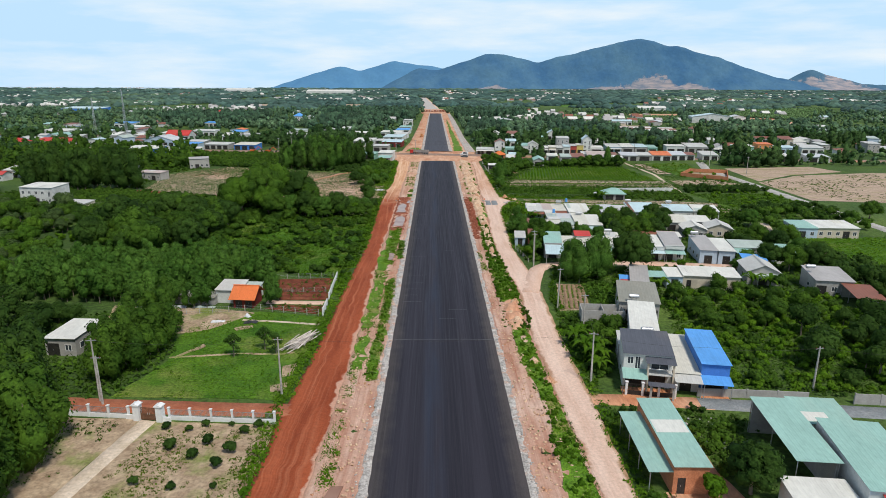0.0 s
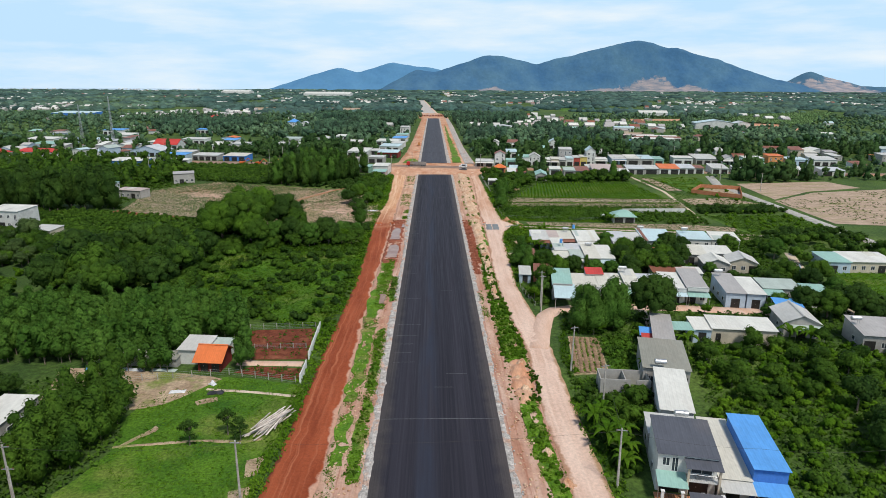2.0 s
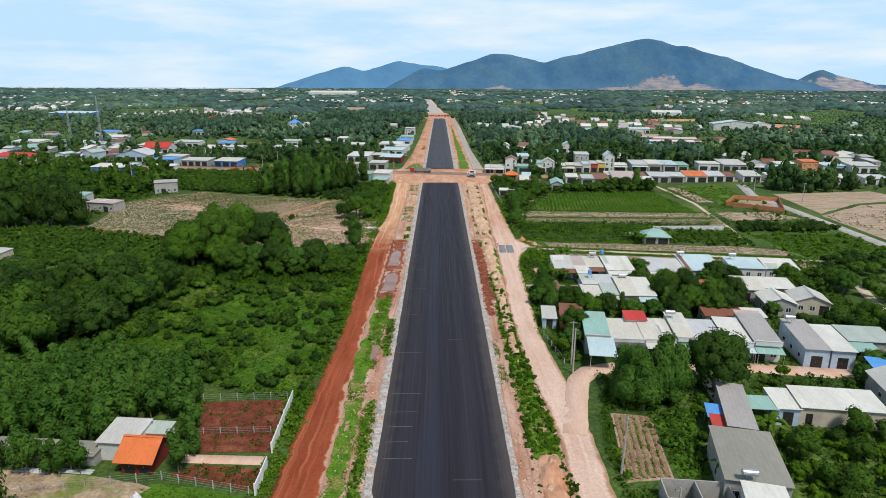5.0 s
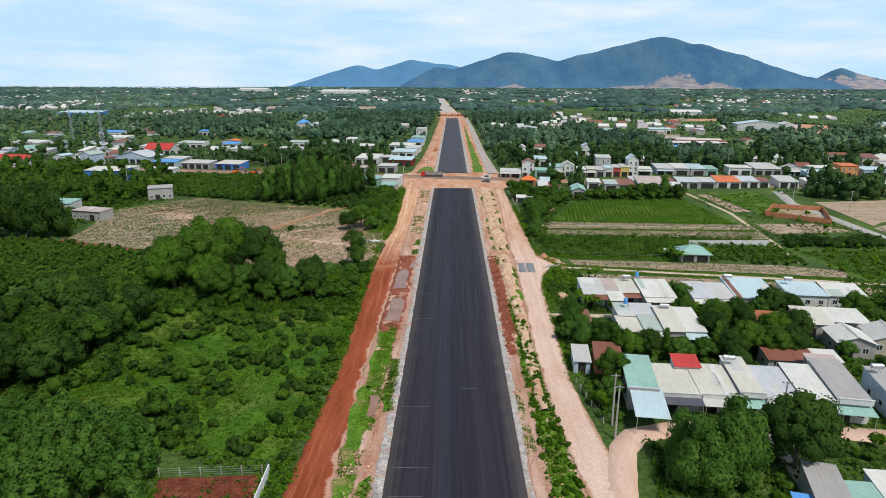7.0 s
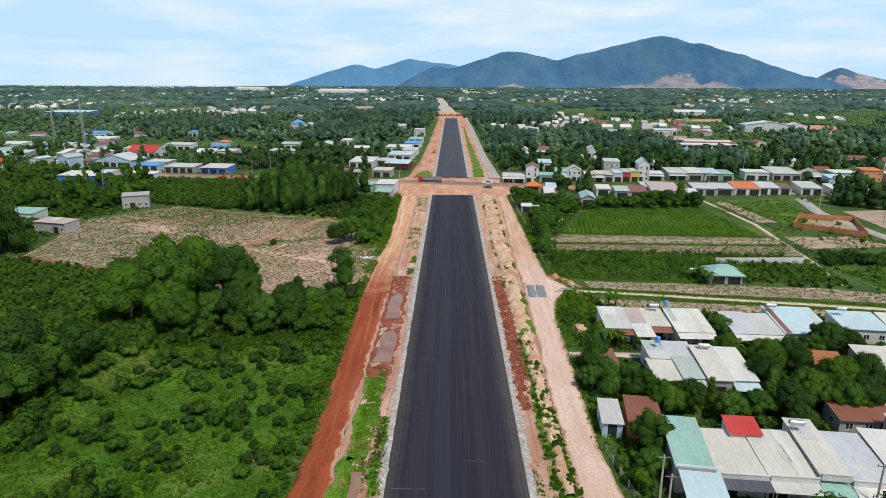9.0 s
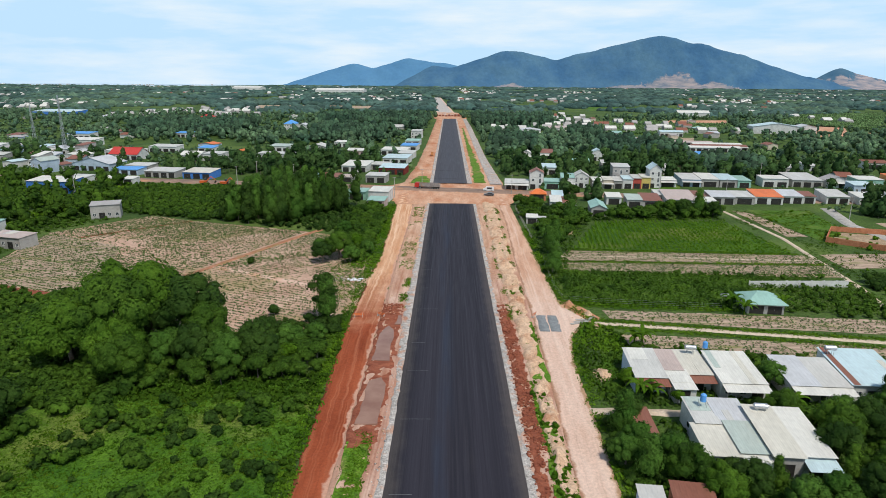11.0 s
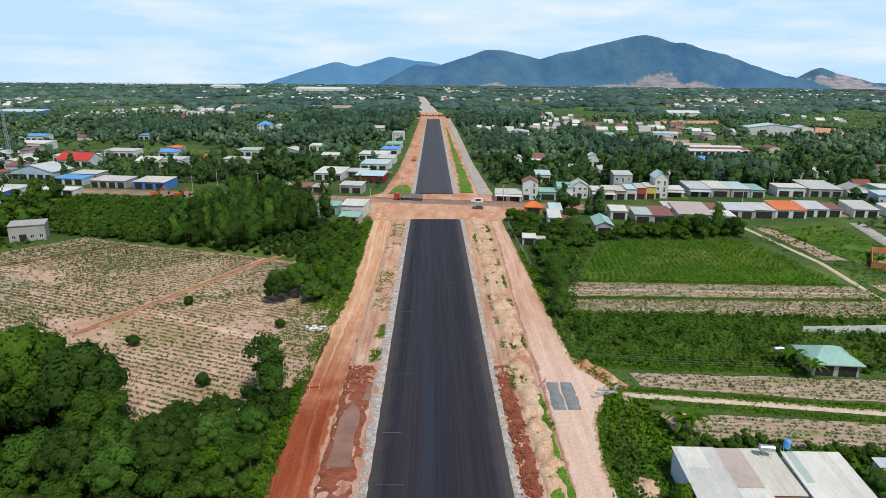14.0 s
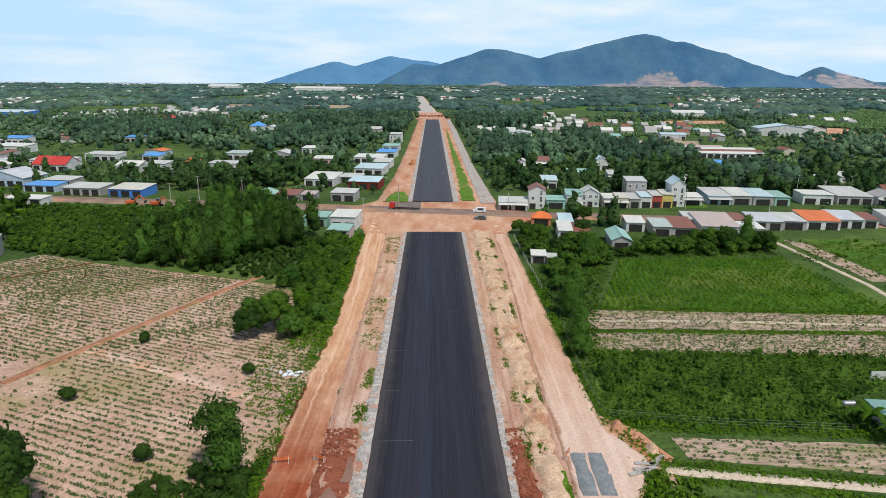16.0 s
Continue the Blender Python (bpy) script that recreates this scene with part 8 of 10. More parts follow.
for x, y, s in ((22.6, 96.6, 1.2), (23.2, 91.2, 1.4), (24.4, 88.6, 1.3), (25.2, 92.6, 1.3), (23.9, 86.2, 1.1), (24.4, 99.0, 1.0), (36.4, 113.5, 1.2), (29.5, 194.8, 1.3), (31.2, 194.2, 1.1), (68.5, 126.4, 1.4), (72, 125.4, 1.3), (46.8, 123.6, 1.3), (66.8, 190.6, 1.4), (34.5, 214.6, 1.2), (36.2, 215.2, 1.3), (52.6, 192.0, 1.1), (62.6, 235.8, 1.4), (63.6, 232.0, 1.2), (73.6, 235.2, 1.2), (60.0, 187.8, 1.3)):
    banana(x, y, s)

# ---- woods, scrub and crops ----
wood("acacia_plantation", [(-96, 140), (-66, 143.5), (-48, 142), (-38.5, 137), (-38, 128), (-46, 127.5), (-46, 121), (-62, 118.6), (-72, 117.4), (-92, 121)], 2.1, T_ACACIA, LEAFOLIVE, "dense plantation of young acacia trees", "woods", 0.85, 1.15, 1)
wood("acacia_plantation", [(-37.4, 128.5), (-33.6, 120), (-34.2, 114.6), (-36.6, 114.8), (-36.9, 121), (-38.4, 128)], 1.9, T_ACACIA, LEAFOLIVE, "acacia trees beside the garden house", "trees", 0.7, 1.0, 2)
wood("acacia_plantation", [(-61.5, 114.6), (-45.4, 113.2), (-45.4, 116.2), (-61.5, 117.4)], 1.5, T_ACACIA, LEAFOLIVE, "acacia trees hanging over the grey outbuilding", "trees", 0.8, 1.1, 85, 0.85)
SCRUB = [(-23.2, 136), (-22.2, 150), (-21.6, 170), (-22.4, 192), (-30, 194.5), (-49, 192), (-58, 177), (-65, 161), (-63, 146), (-48, 144), (-38, 138)]
wood("scrub", SCRUB, 3.2, T_SHRUB, LEAF, "scrub of young bushes in tall grass", "scrub", 0.5, 1.2, 3, 0.8, (0.085, 0.02, 3.0))
wood("scrub", SCRUB, 2.5, T_SHRUB, LEAFDARK, "dark young bushes standing loose in tall grass", "scrub", 0.3, 0.85, 4, 0.7, (0.10, 0.02, 8.0))
wood("scrub", SCRUB, 5.5, T_SHRUB, LEAFFRESH, "fresh green bushes in tall grass", "scrub", 0.4, 0.9, 104, 0.35)
wood("thicket", [(-24.4, 199), (-23.6, 205), (-25.0, 214), (-40, 213), (-50, 214), (-56, 210), (-60, 200), (-50, 197)], 2.9, T_BROAD, LEAF, "dense thicket of small trees", "thicket", 0.55, 0.95, 5, 0.9)
TALL_CROP = [(-68, 228), (-80, 233), (-114, 246), (-126, 249), (-150, 256), (-172, 242), (-150, 216), (-112, 208), (-95, 204), (-77, 198), (-66, 190), (-60, 190), (-62, 198), (-73, 206), (-74, 216)]
plot("green_crop_field", TALL_CROP, 0.05, CROPGROUND, "dark green leafy crop field")
wood("cassava_crop", TALL_CROP, 1.9, T_BUSH, LEAF, "field of tall green cassava bushes", "crop", 1.1, 1.7, 113, 0.97)
wood("big_trees", [(-68, 149), (-63.5, 160), (-62, 171), (-64, 184), (-75, 190), (-94, 190), (-98, 175), (-88, 147), (-76, 146)], 6.6, T_BIG, LEAF, "clump of large spreading trees beside the scrub", "trees", 0.7, 1.15, 107, 0.75)
wood("big_trees", [(-68, 149), (-63.5, 160), (-62, 171), (-64, 184), (-75, 190), (-94, 190), (-98, 175), (-88, 147), (-76, 146)], 6.8, T_BIG, LEAFDARK, "clump of large dark trees beside the scrub", "trees", 0.7, 1.2, 108, 0.7)
wood("bank_bushes", [(-21.6, 130), (-20.9, 150), (-20.4, 170), (-21.2, 200), (-21.8, 224), (-24.6, 224), (-24.6, 196), (-24, 150), (-24, 136)], 1.4, T_BUSH, LEAFMEADOW, "bright green bushes along the haul road", "bushes", 0.4, 1.0, 6, 0.6)
wood("bank_bushes", [(-36, 219), (-22.4, 219), (-22.4, 226), (-28, 227), (-36, 224)], 2.0, T_SHRUB, LEAFDARK, "dark bushes at the end of the thicket", "bushes", 0.6, 1.1, 196, 0.9)
wood("undergrowth", [(-66, 146), (-61, 160), (-59.5, 172), (-62, 186), (-75, 193), (-95, 192), (-99, 175), (-90, 145)], 2.6, T_SHRUB, LEAF, "leafy undergrowth below the large trees", "bushes", 0.8, 1.6, 109, 0.85)
wood("undergrowth", [(-76, 212), (-72, 200), (-66, 188), (-58, 188), (-48, 196), (-46, 214), (-56, 220), (-70, 220)], 2.4, T_SHRUB, LEAF, "leafy undergrowth at the field corner", "bushes", 0.8, 1.5, 110, 0.85)
WEST_WOODS = [(-99, 150), (-100, 190), (-112, 206), (-150, 213), (-176, 240), (-230, 232), (-230, 130), (-150, 96), (-110, 92), (-94, 106), (-92, 144)]
wood("woods", WEST_WOODS, 5.2, T_BROAD, LEAF, "mixed broad-leaved woods", "woods", 0.7, 1.5, 7, 0.7, (0.05, -0.22, 6.0))
wood("woods", WEST_WOODS, 8.5, T_BIG, LEAFFRESH, "large light green trees in the woods", "woods", 0.45, 0.85, 177, 0.5)
wood("woods", WEST_WOODS, 7.5, T_BROAD, LEAFPALE, "greyish trees mixed into the woods", "woods", 0.8, 1.5, 77, 0.7)
wood("undergrowth", WEST_WOODS, 4.0, T_BUSH, LEAFBRIGHT, "bright undergrowth in the woods", "bushes", 1.2, 2.4, 78, 0.5)
wood("tall_trees", [(-176, 250), (-128, 246), (-126, 256), (-140, 264), (-176, 268)], 5.5, T_TALL, LEAFDARK, "grove of tall dark trees with bare trunks", "woods", 1.35, 1.75, 178, 0.85)
wood("woods", [(-64, 104), (-92, 121), (-108, 92), (-160, 96), (-160, 60), (-84, 60), (-78, 84), (-72, 92)], 4.2, T_BROAD, LEAFDARK, "dark mixed woods", "woods", 0.75, 1.25, 8, 0.95)
wood("tall_trees", [(-52.5, 76), (-50, 60), (-49, 46), (-78, 46), (-90, 75), (-76, 92), (-68, 86), (-57, 80)], 3.4, T_TALL, LEAFDARK, "tall dark acacia trees with bare lower trunks", "woods", 0.95, 1.25, 9, 0.95)
wood("tall_trees", [(-44.6, 46), (-46.6, 62), (-49.4, 72.5), (-55, 72), (-58, 46)], 3.0, T_TALL, LEAF, "tall acacia trees at the edge of the yard", "trees", 0.95, 1.25, 79, 0.95)
wood("tree_row", [(-45.2, 90), (-48.4, 81), (-53, 83), (-55.5, 92), (-54, 103), (-50, 106), (-46, 99)], 2.6, T_TALL, LEAF, "dense row of tall green trees beside the meadow", "trees", 0.7, 0.95, 10)
wood("tall_trees", [(-86, 316), (-55.5, 307), (-37, 343), (-40, 352), (-68, 371), (-80, 345)], 5.4, T_TALL, LEAFDARK, "stand of tall dark trees behind the field", "woods", 0.95, 1.45, 11, 0.9)
wood("tall_trees", [(-86, 316), (-55.5, 307), (-37, 343), (-40, 352), (-68, 371), (-80, 345)], 5.6, T_TALL, LEAFOLIVE, "stand of tall green trees behind the field", "woods", 0.9, 1.4, 211, 0.9)
wood("thicket", [(-38, 300), (-30, 284), (-25.5, 264), (-24, 280), (-24.4, 345), (-36, 343)], 2.6, T_SHRUB, LEAF, "green thicket beside the haul road", "thicket", 0.9, 1.5, 12, 0.95)
wood("undergrowth", [(-124, 254), (-128, 262), (-133, 297), (-119, 323), (-107, 330), (-120, 334), (-146, 322), (-152, 286), (-136, 258)], 2.4, T_BUSH, LEAF, "weeds and bushes round the field's far corner", "bushes", 0.7, 1.5, 199, 0.8)
wood("cassava_crop", [(-126, 334), (-112, 326), (-88, 318), (-80, 346), (-70, 373), (-100, 385), (-152, 391), (-142, 362)], 2.4, T_BUSH, LEAF, "field of tall green cassava bushes", "crop", 1.5, 2.1, 13, 0.95)
wood("thicket", [(-128, 262), (-150, 262), (-160, 270), (-142, 276), (-140, 290), (-134, 303), (-118, 330), (-170, 335), (-230, 330), (-230, 258), (-176, 262), (-142, 268)], 4.4, T_BROADLO, LEAF, "scattered trees and bushes round the field", "woods", 0.6, 1.2, 14, 0.75, (0.03, -0.12, 4.0))
wood("woods", [(-180, 256), (-180, 200), (-170, 150), (-150, 110), (-230, 110), (-330, 190), (-330, 260)], 7.2, T_MID, LEAF, "mixed woods farther off", "woods", 0.8, 1.3, 57, 0.9)
wood("woods", [(-128, 336), (-142, 362), (-152, 389), (-180, 393), (-330, 412), (-400, 380), (-330, 290), (-232, 262), (-165, 300), (-140, 312)], 6.6, T_GROVE, LEAF, "tall leafy woods before the town", "woods", 0.45, 0.8, 91, 0.85)
wood("undergrowth", [(-128, 330), (-142, 362), (-152, 389), (-180, 393), (-300, 405), (-240, 300), (-140, 300)], 4.5, T_BUSH, LEAFBRIGHT, "bright undergrowth before the woods", "bushes", 1.4, 2.6, 92, 0.8)
wood("undergrowth", [(-112, 327), (-88, 318.5), (-55, 307), (-36, 301), (-32, 320), (-38, 345), (-60, 340), (-84, 334)], 2.3, T_BUSH, LEAFDARK, "dark undergrowth below the tall trees", "bushes", 1.0, 2.0, 98, 0.85)
# village side
wood("thicket", [(45.5, 118), (46, 106), (44.5, 96), (52, 96), (58, 104), (70, 106), (84, 108), (92, 130), (88, 112), (80, 112), (76, 124), (68, 127), (50, 125)], 3.7, T_BROAD, LEAF, "green thicket of small round trees behind the houses", "thicket", 0.45, 1.0, 15, 0.7)
wood("thicket", [(57, 79), (140, 80), (140, 126), (92, 130), (86, 108), (72, 105), (61, 104), (58, 92)], 4.4, T_BROAD, LEAFDARK, "dark thicket of young trees", "thicket", 0.6, 1.25, 16, 0.75)
wood("thicket", [(44, 80), (57, 79), (58, 92), (60, 104), (58, 104), (52, 96), (44.5, 96), (40, 88)], 3.6, T_SHRUB, LEAF, "scattered shrubs in the wet grass", "thicket", 0.6, 1.2, 17, 0.5)
wood("undergrowth", [(41, 82), (60, 79), (92, 80), (96, 126), (92, 130), (76, 124), (50, 125), (45, 118), (44, 106), (38, 97)], 1.9, T_BUSH, LEAFBRIGHT, "bright low undergrowth", "bushes", 0.8, 1.5, 16, 0.75)
wood("verge_bushes", [(22.0, 84), (26, 84), (29, 92), (31, 104), (26, 105.6), (22.4, 112), (22.2, 100)], 1.7, T_BUSH, LEAF, "low bushes beside the dirt road", "bushes", 0.8, 1.5, 17)
wood("verge_bushes", [(28.6, 91), (31.4, 92.5), (33.6, 104.5), (29, 105.6), (26, 104)], 2.3, T_SHRUB, LEAF, "leafy bushes beside the white house", "bushes", 0.8, 1.3, 18)
wood("verge_bushes", [(22.4, 113), (24.0, 113), (24.6, 124), (24.4, 127)], 1.3, T_BUSH, LEAFBRIGHT, "low weeds beside the dirt road", "bushes", 0.6, 1.1, 19)
wood("verge_weeds", [(22.7, 126), (25.2, 135), (26.4, 138.6), (28.5, 140.6), (34, 142.4), (31, 132), (31, 130.4), (26, 131), (23.4, 113.5), (22.6, 113.5)], 0.95, T_BUSH, LEAFMEADOW, "lush weeds between the lane and the garden", "weeds", 0.3, 0.75, 192, 0.8)
wood("garden_bushes", [(32.0, 128), (30.6, 115), (35.0, 115), (37.4, 129)], 1.0, T_BUSH, LEAFMEADOW, "low green vegetables in the garden plot", "vegetables", 0.3, 0.6, 193, 0.8)
wood("garden_bushes", [(36.0, 114), (38.5, 121), (42, 134), (38.8, 131)], 1.6, T_BUSH, LEAFBRIGHT, "low garden plants", "bushes", 0.6, 1.2, 20, 0.7)
wood("verge_bushes", [(21.6, 148), (25.4, 147.6), (26.4, 160), (21.4, 162)], 1.5, T_BUSH, LEAF, "low bushes beside the dirt road", "bushes", 0.8, 1.4, 21, 0.9)
wood("thicket", [(22.4, 171), (30, 170), (60, 171), (62, 178), (33, 180.6), (28, 192), (22.6, 192), (21.8, 180)], 3.6, T_BROAD, LEAFDARK, "dark small trees between the houses", "thicket", 0.35, 0.8, 22, 0.6)
wood("thicket", [(22.4, 171), (30, 170), (60, 171), (62, 178), (33, 180.6), (28, 192), (22.6, 192), (21.8, 180)], 2.2, T_SHRUB, LEAF, "leafy shrubs between the houses", "thicket", 0.5, 1.1, 222, 0.7)
wood("tall_trees", [(22.8, 172), (60, 172), (61, 177), (33, 179.6), (27, 190), (23, 190)], 6.0, T_TALL, LEAF, "slender trees between the houses", "trees", 0.4, 0.65, 223, 0.6)
wood("thicket", [(50.5, 180), (62, 178), (61, 192), (51, 192)], 2.8, T_SHRUB, LEAF, "bushes between the houses", "thicket", 0.8, 1.3, 23, 0.9)
wood("verge_bushes", [(23.4, 195), (30, 195), (29.6, 208), (34, 213.5), (34, 221.5), (29, 225), (25.4, 221), (23, 208)], 1.9, T_BUSH, LEAF, "green bushes beside the dirt road", "bushes", 0.5, 1.1, 24, 0.7, (0.2, -0.1, 3.0))
wood("verge_weeds", [(23.4, 195), (30, 195), (29.6, 208), (34, 213.5), (34, 221.5), (29, 225), (25.4, 221), (23, 208)], 0.75, T_BUSH[:1], LEAFMEADOW, "low lush weeds beside the dirt road", "weeds", 0.25, 0.5, 124, 0.9)
wood("hedge", [(34, 211), (52, 208.5), (105, 201), (105, 205), (53, 212), (34, 215)], 1.5, T_BUSH, LEAF, "low hedge behind the houses", "hedge", 0.8, 1.5, 25, 0.9)
wood("thicket", [(88, 132), (140, 128), (138, 112), (140, 134), (106, 134), (100, 150), (93, 160), (86, 165), (74, 165), (88, 150)], 3.4, T_BROADLO, LEAFDARK, "trees between the houses and the field", "thicket", 0.6, 1.0, 26, 0.9)
wood("thicket", [(96, 178), (138, 180), (138, 205), (100, 205), (92, 195)], 4.6, T_BROADLO, LEAF, "loose trees behind the houses", "trees", 0.6, 1.1, 27, 0.75)
wood("tree_belt", [(26, 352), (26.5, 330), (30, 300), (34, 290), (37, 300), (50, 323), (98, 325.5), (106, 340), (84, 344), (52, 328), (46, 338), (34, 340), (38, 356)], 3.6, T_BROADLO, LEAF, "belt of leafy trees behind the crop field", "trees", 0.65, 1.1, 28, 0.9)
wood("hedge", [(104, 248), (139, 250), (140, 257), (103, 256)], 2.2, T_SHRUB, LEAFDARK, "dark hedge between fields", "hedge", 0.8, 1.3, 29)
wood("tree_belt", [(104, 205), (139, 205), (139, 216), (104, 214)], 3.4, T_BROADLO, LEAFDARK, "dark row of trees between fields", "trees", 0.5, 0.8, 30)


wood("verge_bushes", [(11.8, 118), (16.6, 118), (15.4, 150), (15.1, 172), (14.8, 200), (12.8, 200), (12.0, 165), (11.7, 140)], 0.95, T_BUSH, LEAFGRASS, "bushy green strip between road and dirt road", "bushes", 0.35, 0.9, 93, 0.9, (0.13, -0.6, 11.0))
ribbon("spoil_ridge", [(103, 12.4), (110, 12.2), (118.5, 12.8)], [(103, 14.8), (110, 15.9), (118.5, 15.0)], 0.10, ORANGE, "low heaps of orange earth between the roads", "earth ridge", across=12, rough=0.75, ragged=0.9, seed=71, step=0.5)
wood("verge_weeds", [(14.4, 104), (16.2, 104), (16.8, 112), (16.2, 119), (14.9, 119), (15.4, 112)], 0.8, T_BUSH, LEAFMEADOW, "weeds beside the heaps of earth", "weeds", 0.3, 0.7, 194, 0.85)
wood("verge_weeds", [(11.4, 104), (12.6, 104), (12.4, 119), (11.6, 119)], 0.9, T_BUSH, LEAFMEADOW, "weeds beside the heaps of earth", "weeds", 0.25, 0.5, 195, 0.55)
wood("verge_bushes", [(12.7, 50), (16.4, 50), (15.9, 75), (15.4, 98), (15.5, 106), (12.9, 106), (12.7, 90), (13.4, 76)], 0.9, T_BUSH, LEAFGRASS, "green weeds between road and dirt road", "bushes", 0.3, 0.75, 94, 0.8, (0.14, -0.25, 11.0))
HOUSE_SPOTS += [(21, 143.6, -1, 54, 3.6), (20.5, 189.4, -1, 33, 2.8), (24, 112.4, 0, 6.2, 18), (90, 132, -8, 4, 60)]
wood("undergrowth", [(22.6, 106), (44, 106), (60, 126), (90, 130), (98, 160), (100, 204), (53, 211), (26, 195), (21.8, 180), (22, 160), (22.6, 150)], 2.3, T_BUSH, LEAF, "weeds and low bushes round the houses", "bushes", 0.6, 1.5, 61, 0.62)
wood("undergrowth", [(31.6, 60), (37, 60), (38.4, 74), (32, 75)], 1.4, T_BUSH, LEAF, "weeds in the neglected garden", "bushes", 0.6, 1.3, 62, 0.8)
wood("verge_bushes", [(21.0, 46), (24.2, 46), (22.2, 60), (22.0, 76), (21.4, 70), (20.8, 60)], 1.2, T_BUSH, LEAF, "weeds beside the dirt road", "bushes", 0.5, 1.0, 63, 0.7)
wood("verge_bushes", [(24.5, 71), (27.5, 73), (36, 75.6), (36, 74), (30, 74), (25, 76), (22, 76)], 1.3, T_BUSH, LEAFDARK, "weeds along the village street", "bushes", 0.5, 1.0, 64, 0.7)
wood("undergrowth", [(73, 233), (100, 229), (101, 250), (84, 250), (76, 244)], 2.0, T_BUSH, LEAF, "low bushes beside the pavilion", "bushes", 0.6, 1.5, 65, 0.7)
wood("undergrowth", [(103, 215), (139, 217), (139, 258), (104, 252)], 3.0, T_BUSH, LEAFBRIGHT, "low bushes on the meadow", "bushes", 0.6, 1.6, 66, 0.5)
wood("undergrowth", [(110, 262), (118, 285), (112, 345), (137, 345), (140, 320), (140, 270)], 3.0, T_BUSH, LEAFBRIGHT, "low bushes on the meadow", "bushes", 0.6, 1.6, 67, 0.16)


# rows of crops
def crop_rows(name, poly, gap, step, temps, leaf, label, lo, hi, angle=0.0, seed=1, miss=0.15, patch=None):
    rng = np.random.default_rng(seed)
    xs, ys = zip(*poly)
    cx, cy = sum(xs) / len(xs), sum(ys) / len(ys)
    R = max(math.hypot(x - cx, y - cy) for x, y in poly)
    u, v = np.meshgrid(np.arange(-R, R, step), np.arange(-R, R, gap))
    u = u.ravel() + rng.uniform(-0.25, 0.25, u.size) * step
    v = v.ravel() + rng.uniform(-0.12, 0.12, v.size) * gap
    c, s = math.cos(radians(angle)), math.sin(radians(angle))
    p = np.stack([cx + u * c - v * s, cy + u * s + v * c], -1)
    p = p[inside(poly, p[:, 0], p[:, 1]) & (rng.uniform(0, 1, len(p)) > miss)]
    for (ax, ay), (bx, by) in zip(RED_PATH, RED_PATH[1:]):          # no plants on the path
        k_ = np.clip(((p[:, 0] - ax) * (bx - ax) + (p[:, 1] - ay) * (by - ay)) / ((bx - ax) ** 2 + (by - ay) ** 2), 0, 1)
        p = p[np.hypot(p[:, 0] - ax - k_ * (bx - ax), p[:, 1] - ay - k_ * (by - ay)) > 1.4]
    if patch:
        p = p[[wob(x, y, patch[0], patch[2]) + rng.normal(0, 0.12) > patch[1] for x, y in p]]
    ob = new(name, scatter_mesh(name, temps, p, rng.uniform(lo, hi, len(p)), rng, leaf))
    tagged(ob, label, "crop", kind="stuff")


def tuft(seed, r, h, n, size):
    rng = np.random.default_rng(seed)
    a_ = rng.uniform(0, 2 * math.pi, n)
    k = r * np.sqrt(rng.uniform(0, 1, n))
    p = np.stack([k * np.cos(a_), k * np.sin(a_), h * rng.uniform(0.3, 1, n)], -1)
    d = np.stack([np.cos(a_), np.sin(a_), np.full(n, 0.9)], -1)
    v, q, nv = leaf_cards(rng, p, d, size)
    return v, q, np.zeros((0, 3), dtype=int), np.zeros((0, 4), dtype=int), unit(0.5 * nv + np.array([0, 0, 0.8]))


T_SEED = [tuft(i, 0.26, 0.30, 6, 0.22) for i in range(4)]
T_TUFT = [tuft(10 + i, 0.50, 0.24, 11, 0.17) for i in range(4)]
T_WEED = [tuft(50 + i, 0.70, 0.55, 9, 0.34) for i in range(4)]
T_SHOOT = [tuft(60 + i, 0.55, 0.95, 10, 0.28) for i in range(4)]
T_CORN = [tuft(20 + i, 0.35, 1.1, 12, 0.32) for i in range(4)]
CASSAVA = surface("young_cassava", (0.052, 0.096, 0.022), (0.094, 0.150, 0.034), 0.2, rough=0.8, island=0.3)
crop_rows("cassava_rows", SIDE_FIELD, 1.3, 0.55, T_SEED, CASSAVA, "rows of young cassava plants", 0.7, 1.45, -22, 1, 0.14, (0.035, -0.30, 2.0))
BACK_FIELD = [(-60, 262), (-98, 252), (-122, 262), (-130, 296), (-110, 322), (-92, 315), (-55, 303), (-38, 297), (-30, 282)]
crop_rows("cassava_rows", BACK_FIELD, 1.35, 0.7, T_SEED, CASSAVA, "denser rows of young cassava plants", 0.9, 1.7, -22, 41, 0.15, (0.03, -0.05, 5.0))
crop_rows("corn_rows", CORN, 1.5, 0.9, T_CORN, LEAFBRIGHT, "rows of young corn", 0.7, 1.2, 82, 2, 0.1)
crop_rows("seedling_rows", STRIP1, 1.0, 0.6, T_SEED, CASSAVA, "rows of seedlings", 0.7, 1.4, -2, 3, 0.25)
crop_rows("seedling_rows", STRIP2, 1.0, 0.6, T_SEED, CASSAVA, "rows of seedlings", 0.8, 1.6, -2, 4, 0.2)
crop_rows("seedling_rows", SOIL1, 1.0, 0.6, T_SEED, CASSAVA, "rows of seedlings", 0.7, 1.4, -8, 5, 0.3)
crop_rows("seedling_rows", SOIL2, 1.0, 0.6, T_SEED, CASSAVA, "rows of seedlings", 0.7, 1.4, -8, 6, 0.3)
wood("leafy_crop", CROP2, 0.95, T_SHOOT, LEAF, "dense green leafy crop", "crop", 0.8, 1.5, 7, 0.95)
wood("leafy_crop", CROP2, 3.0, T_BUSH, LEAF, "bushes in the leafy crop", "crop", 0.7, 1.5, 7, 0.6)
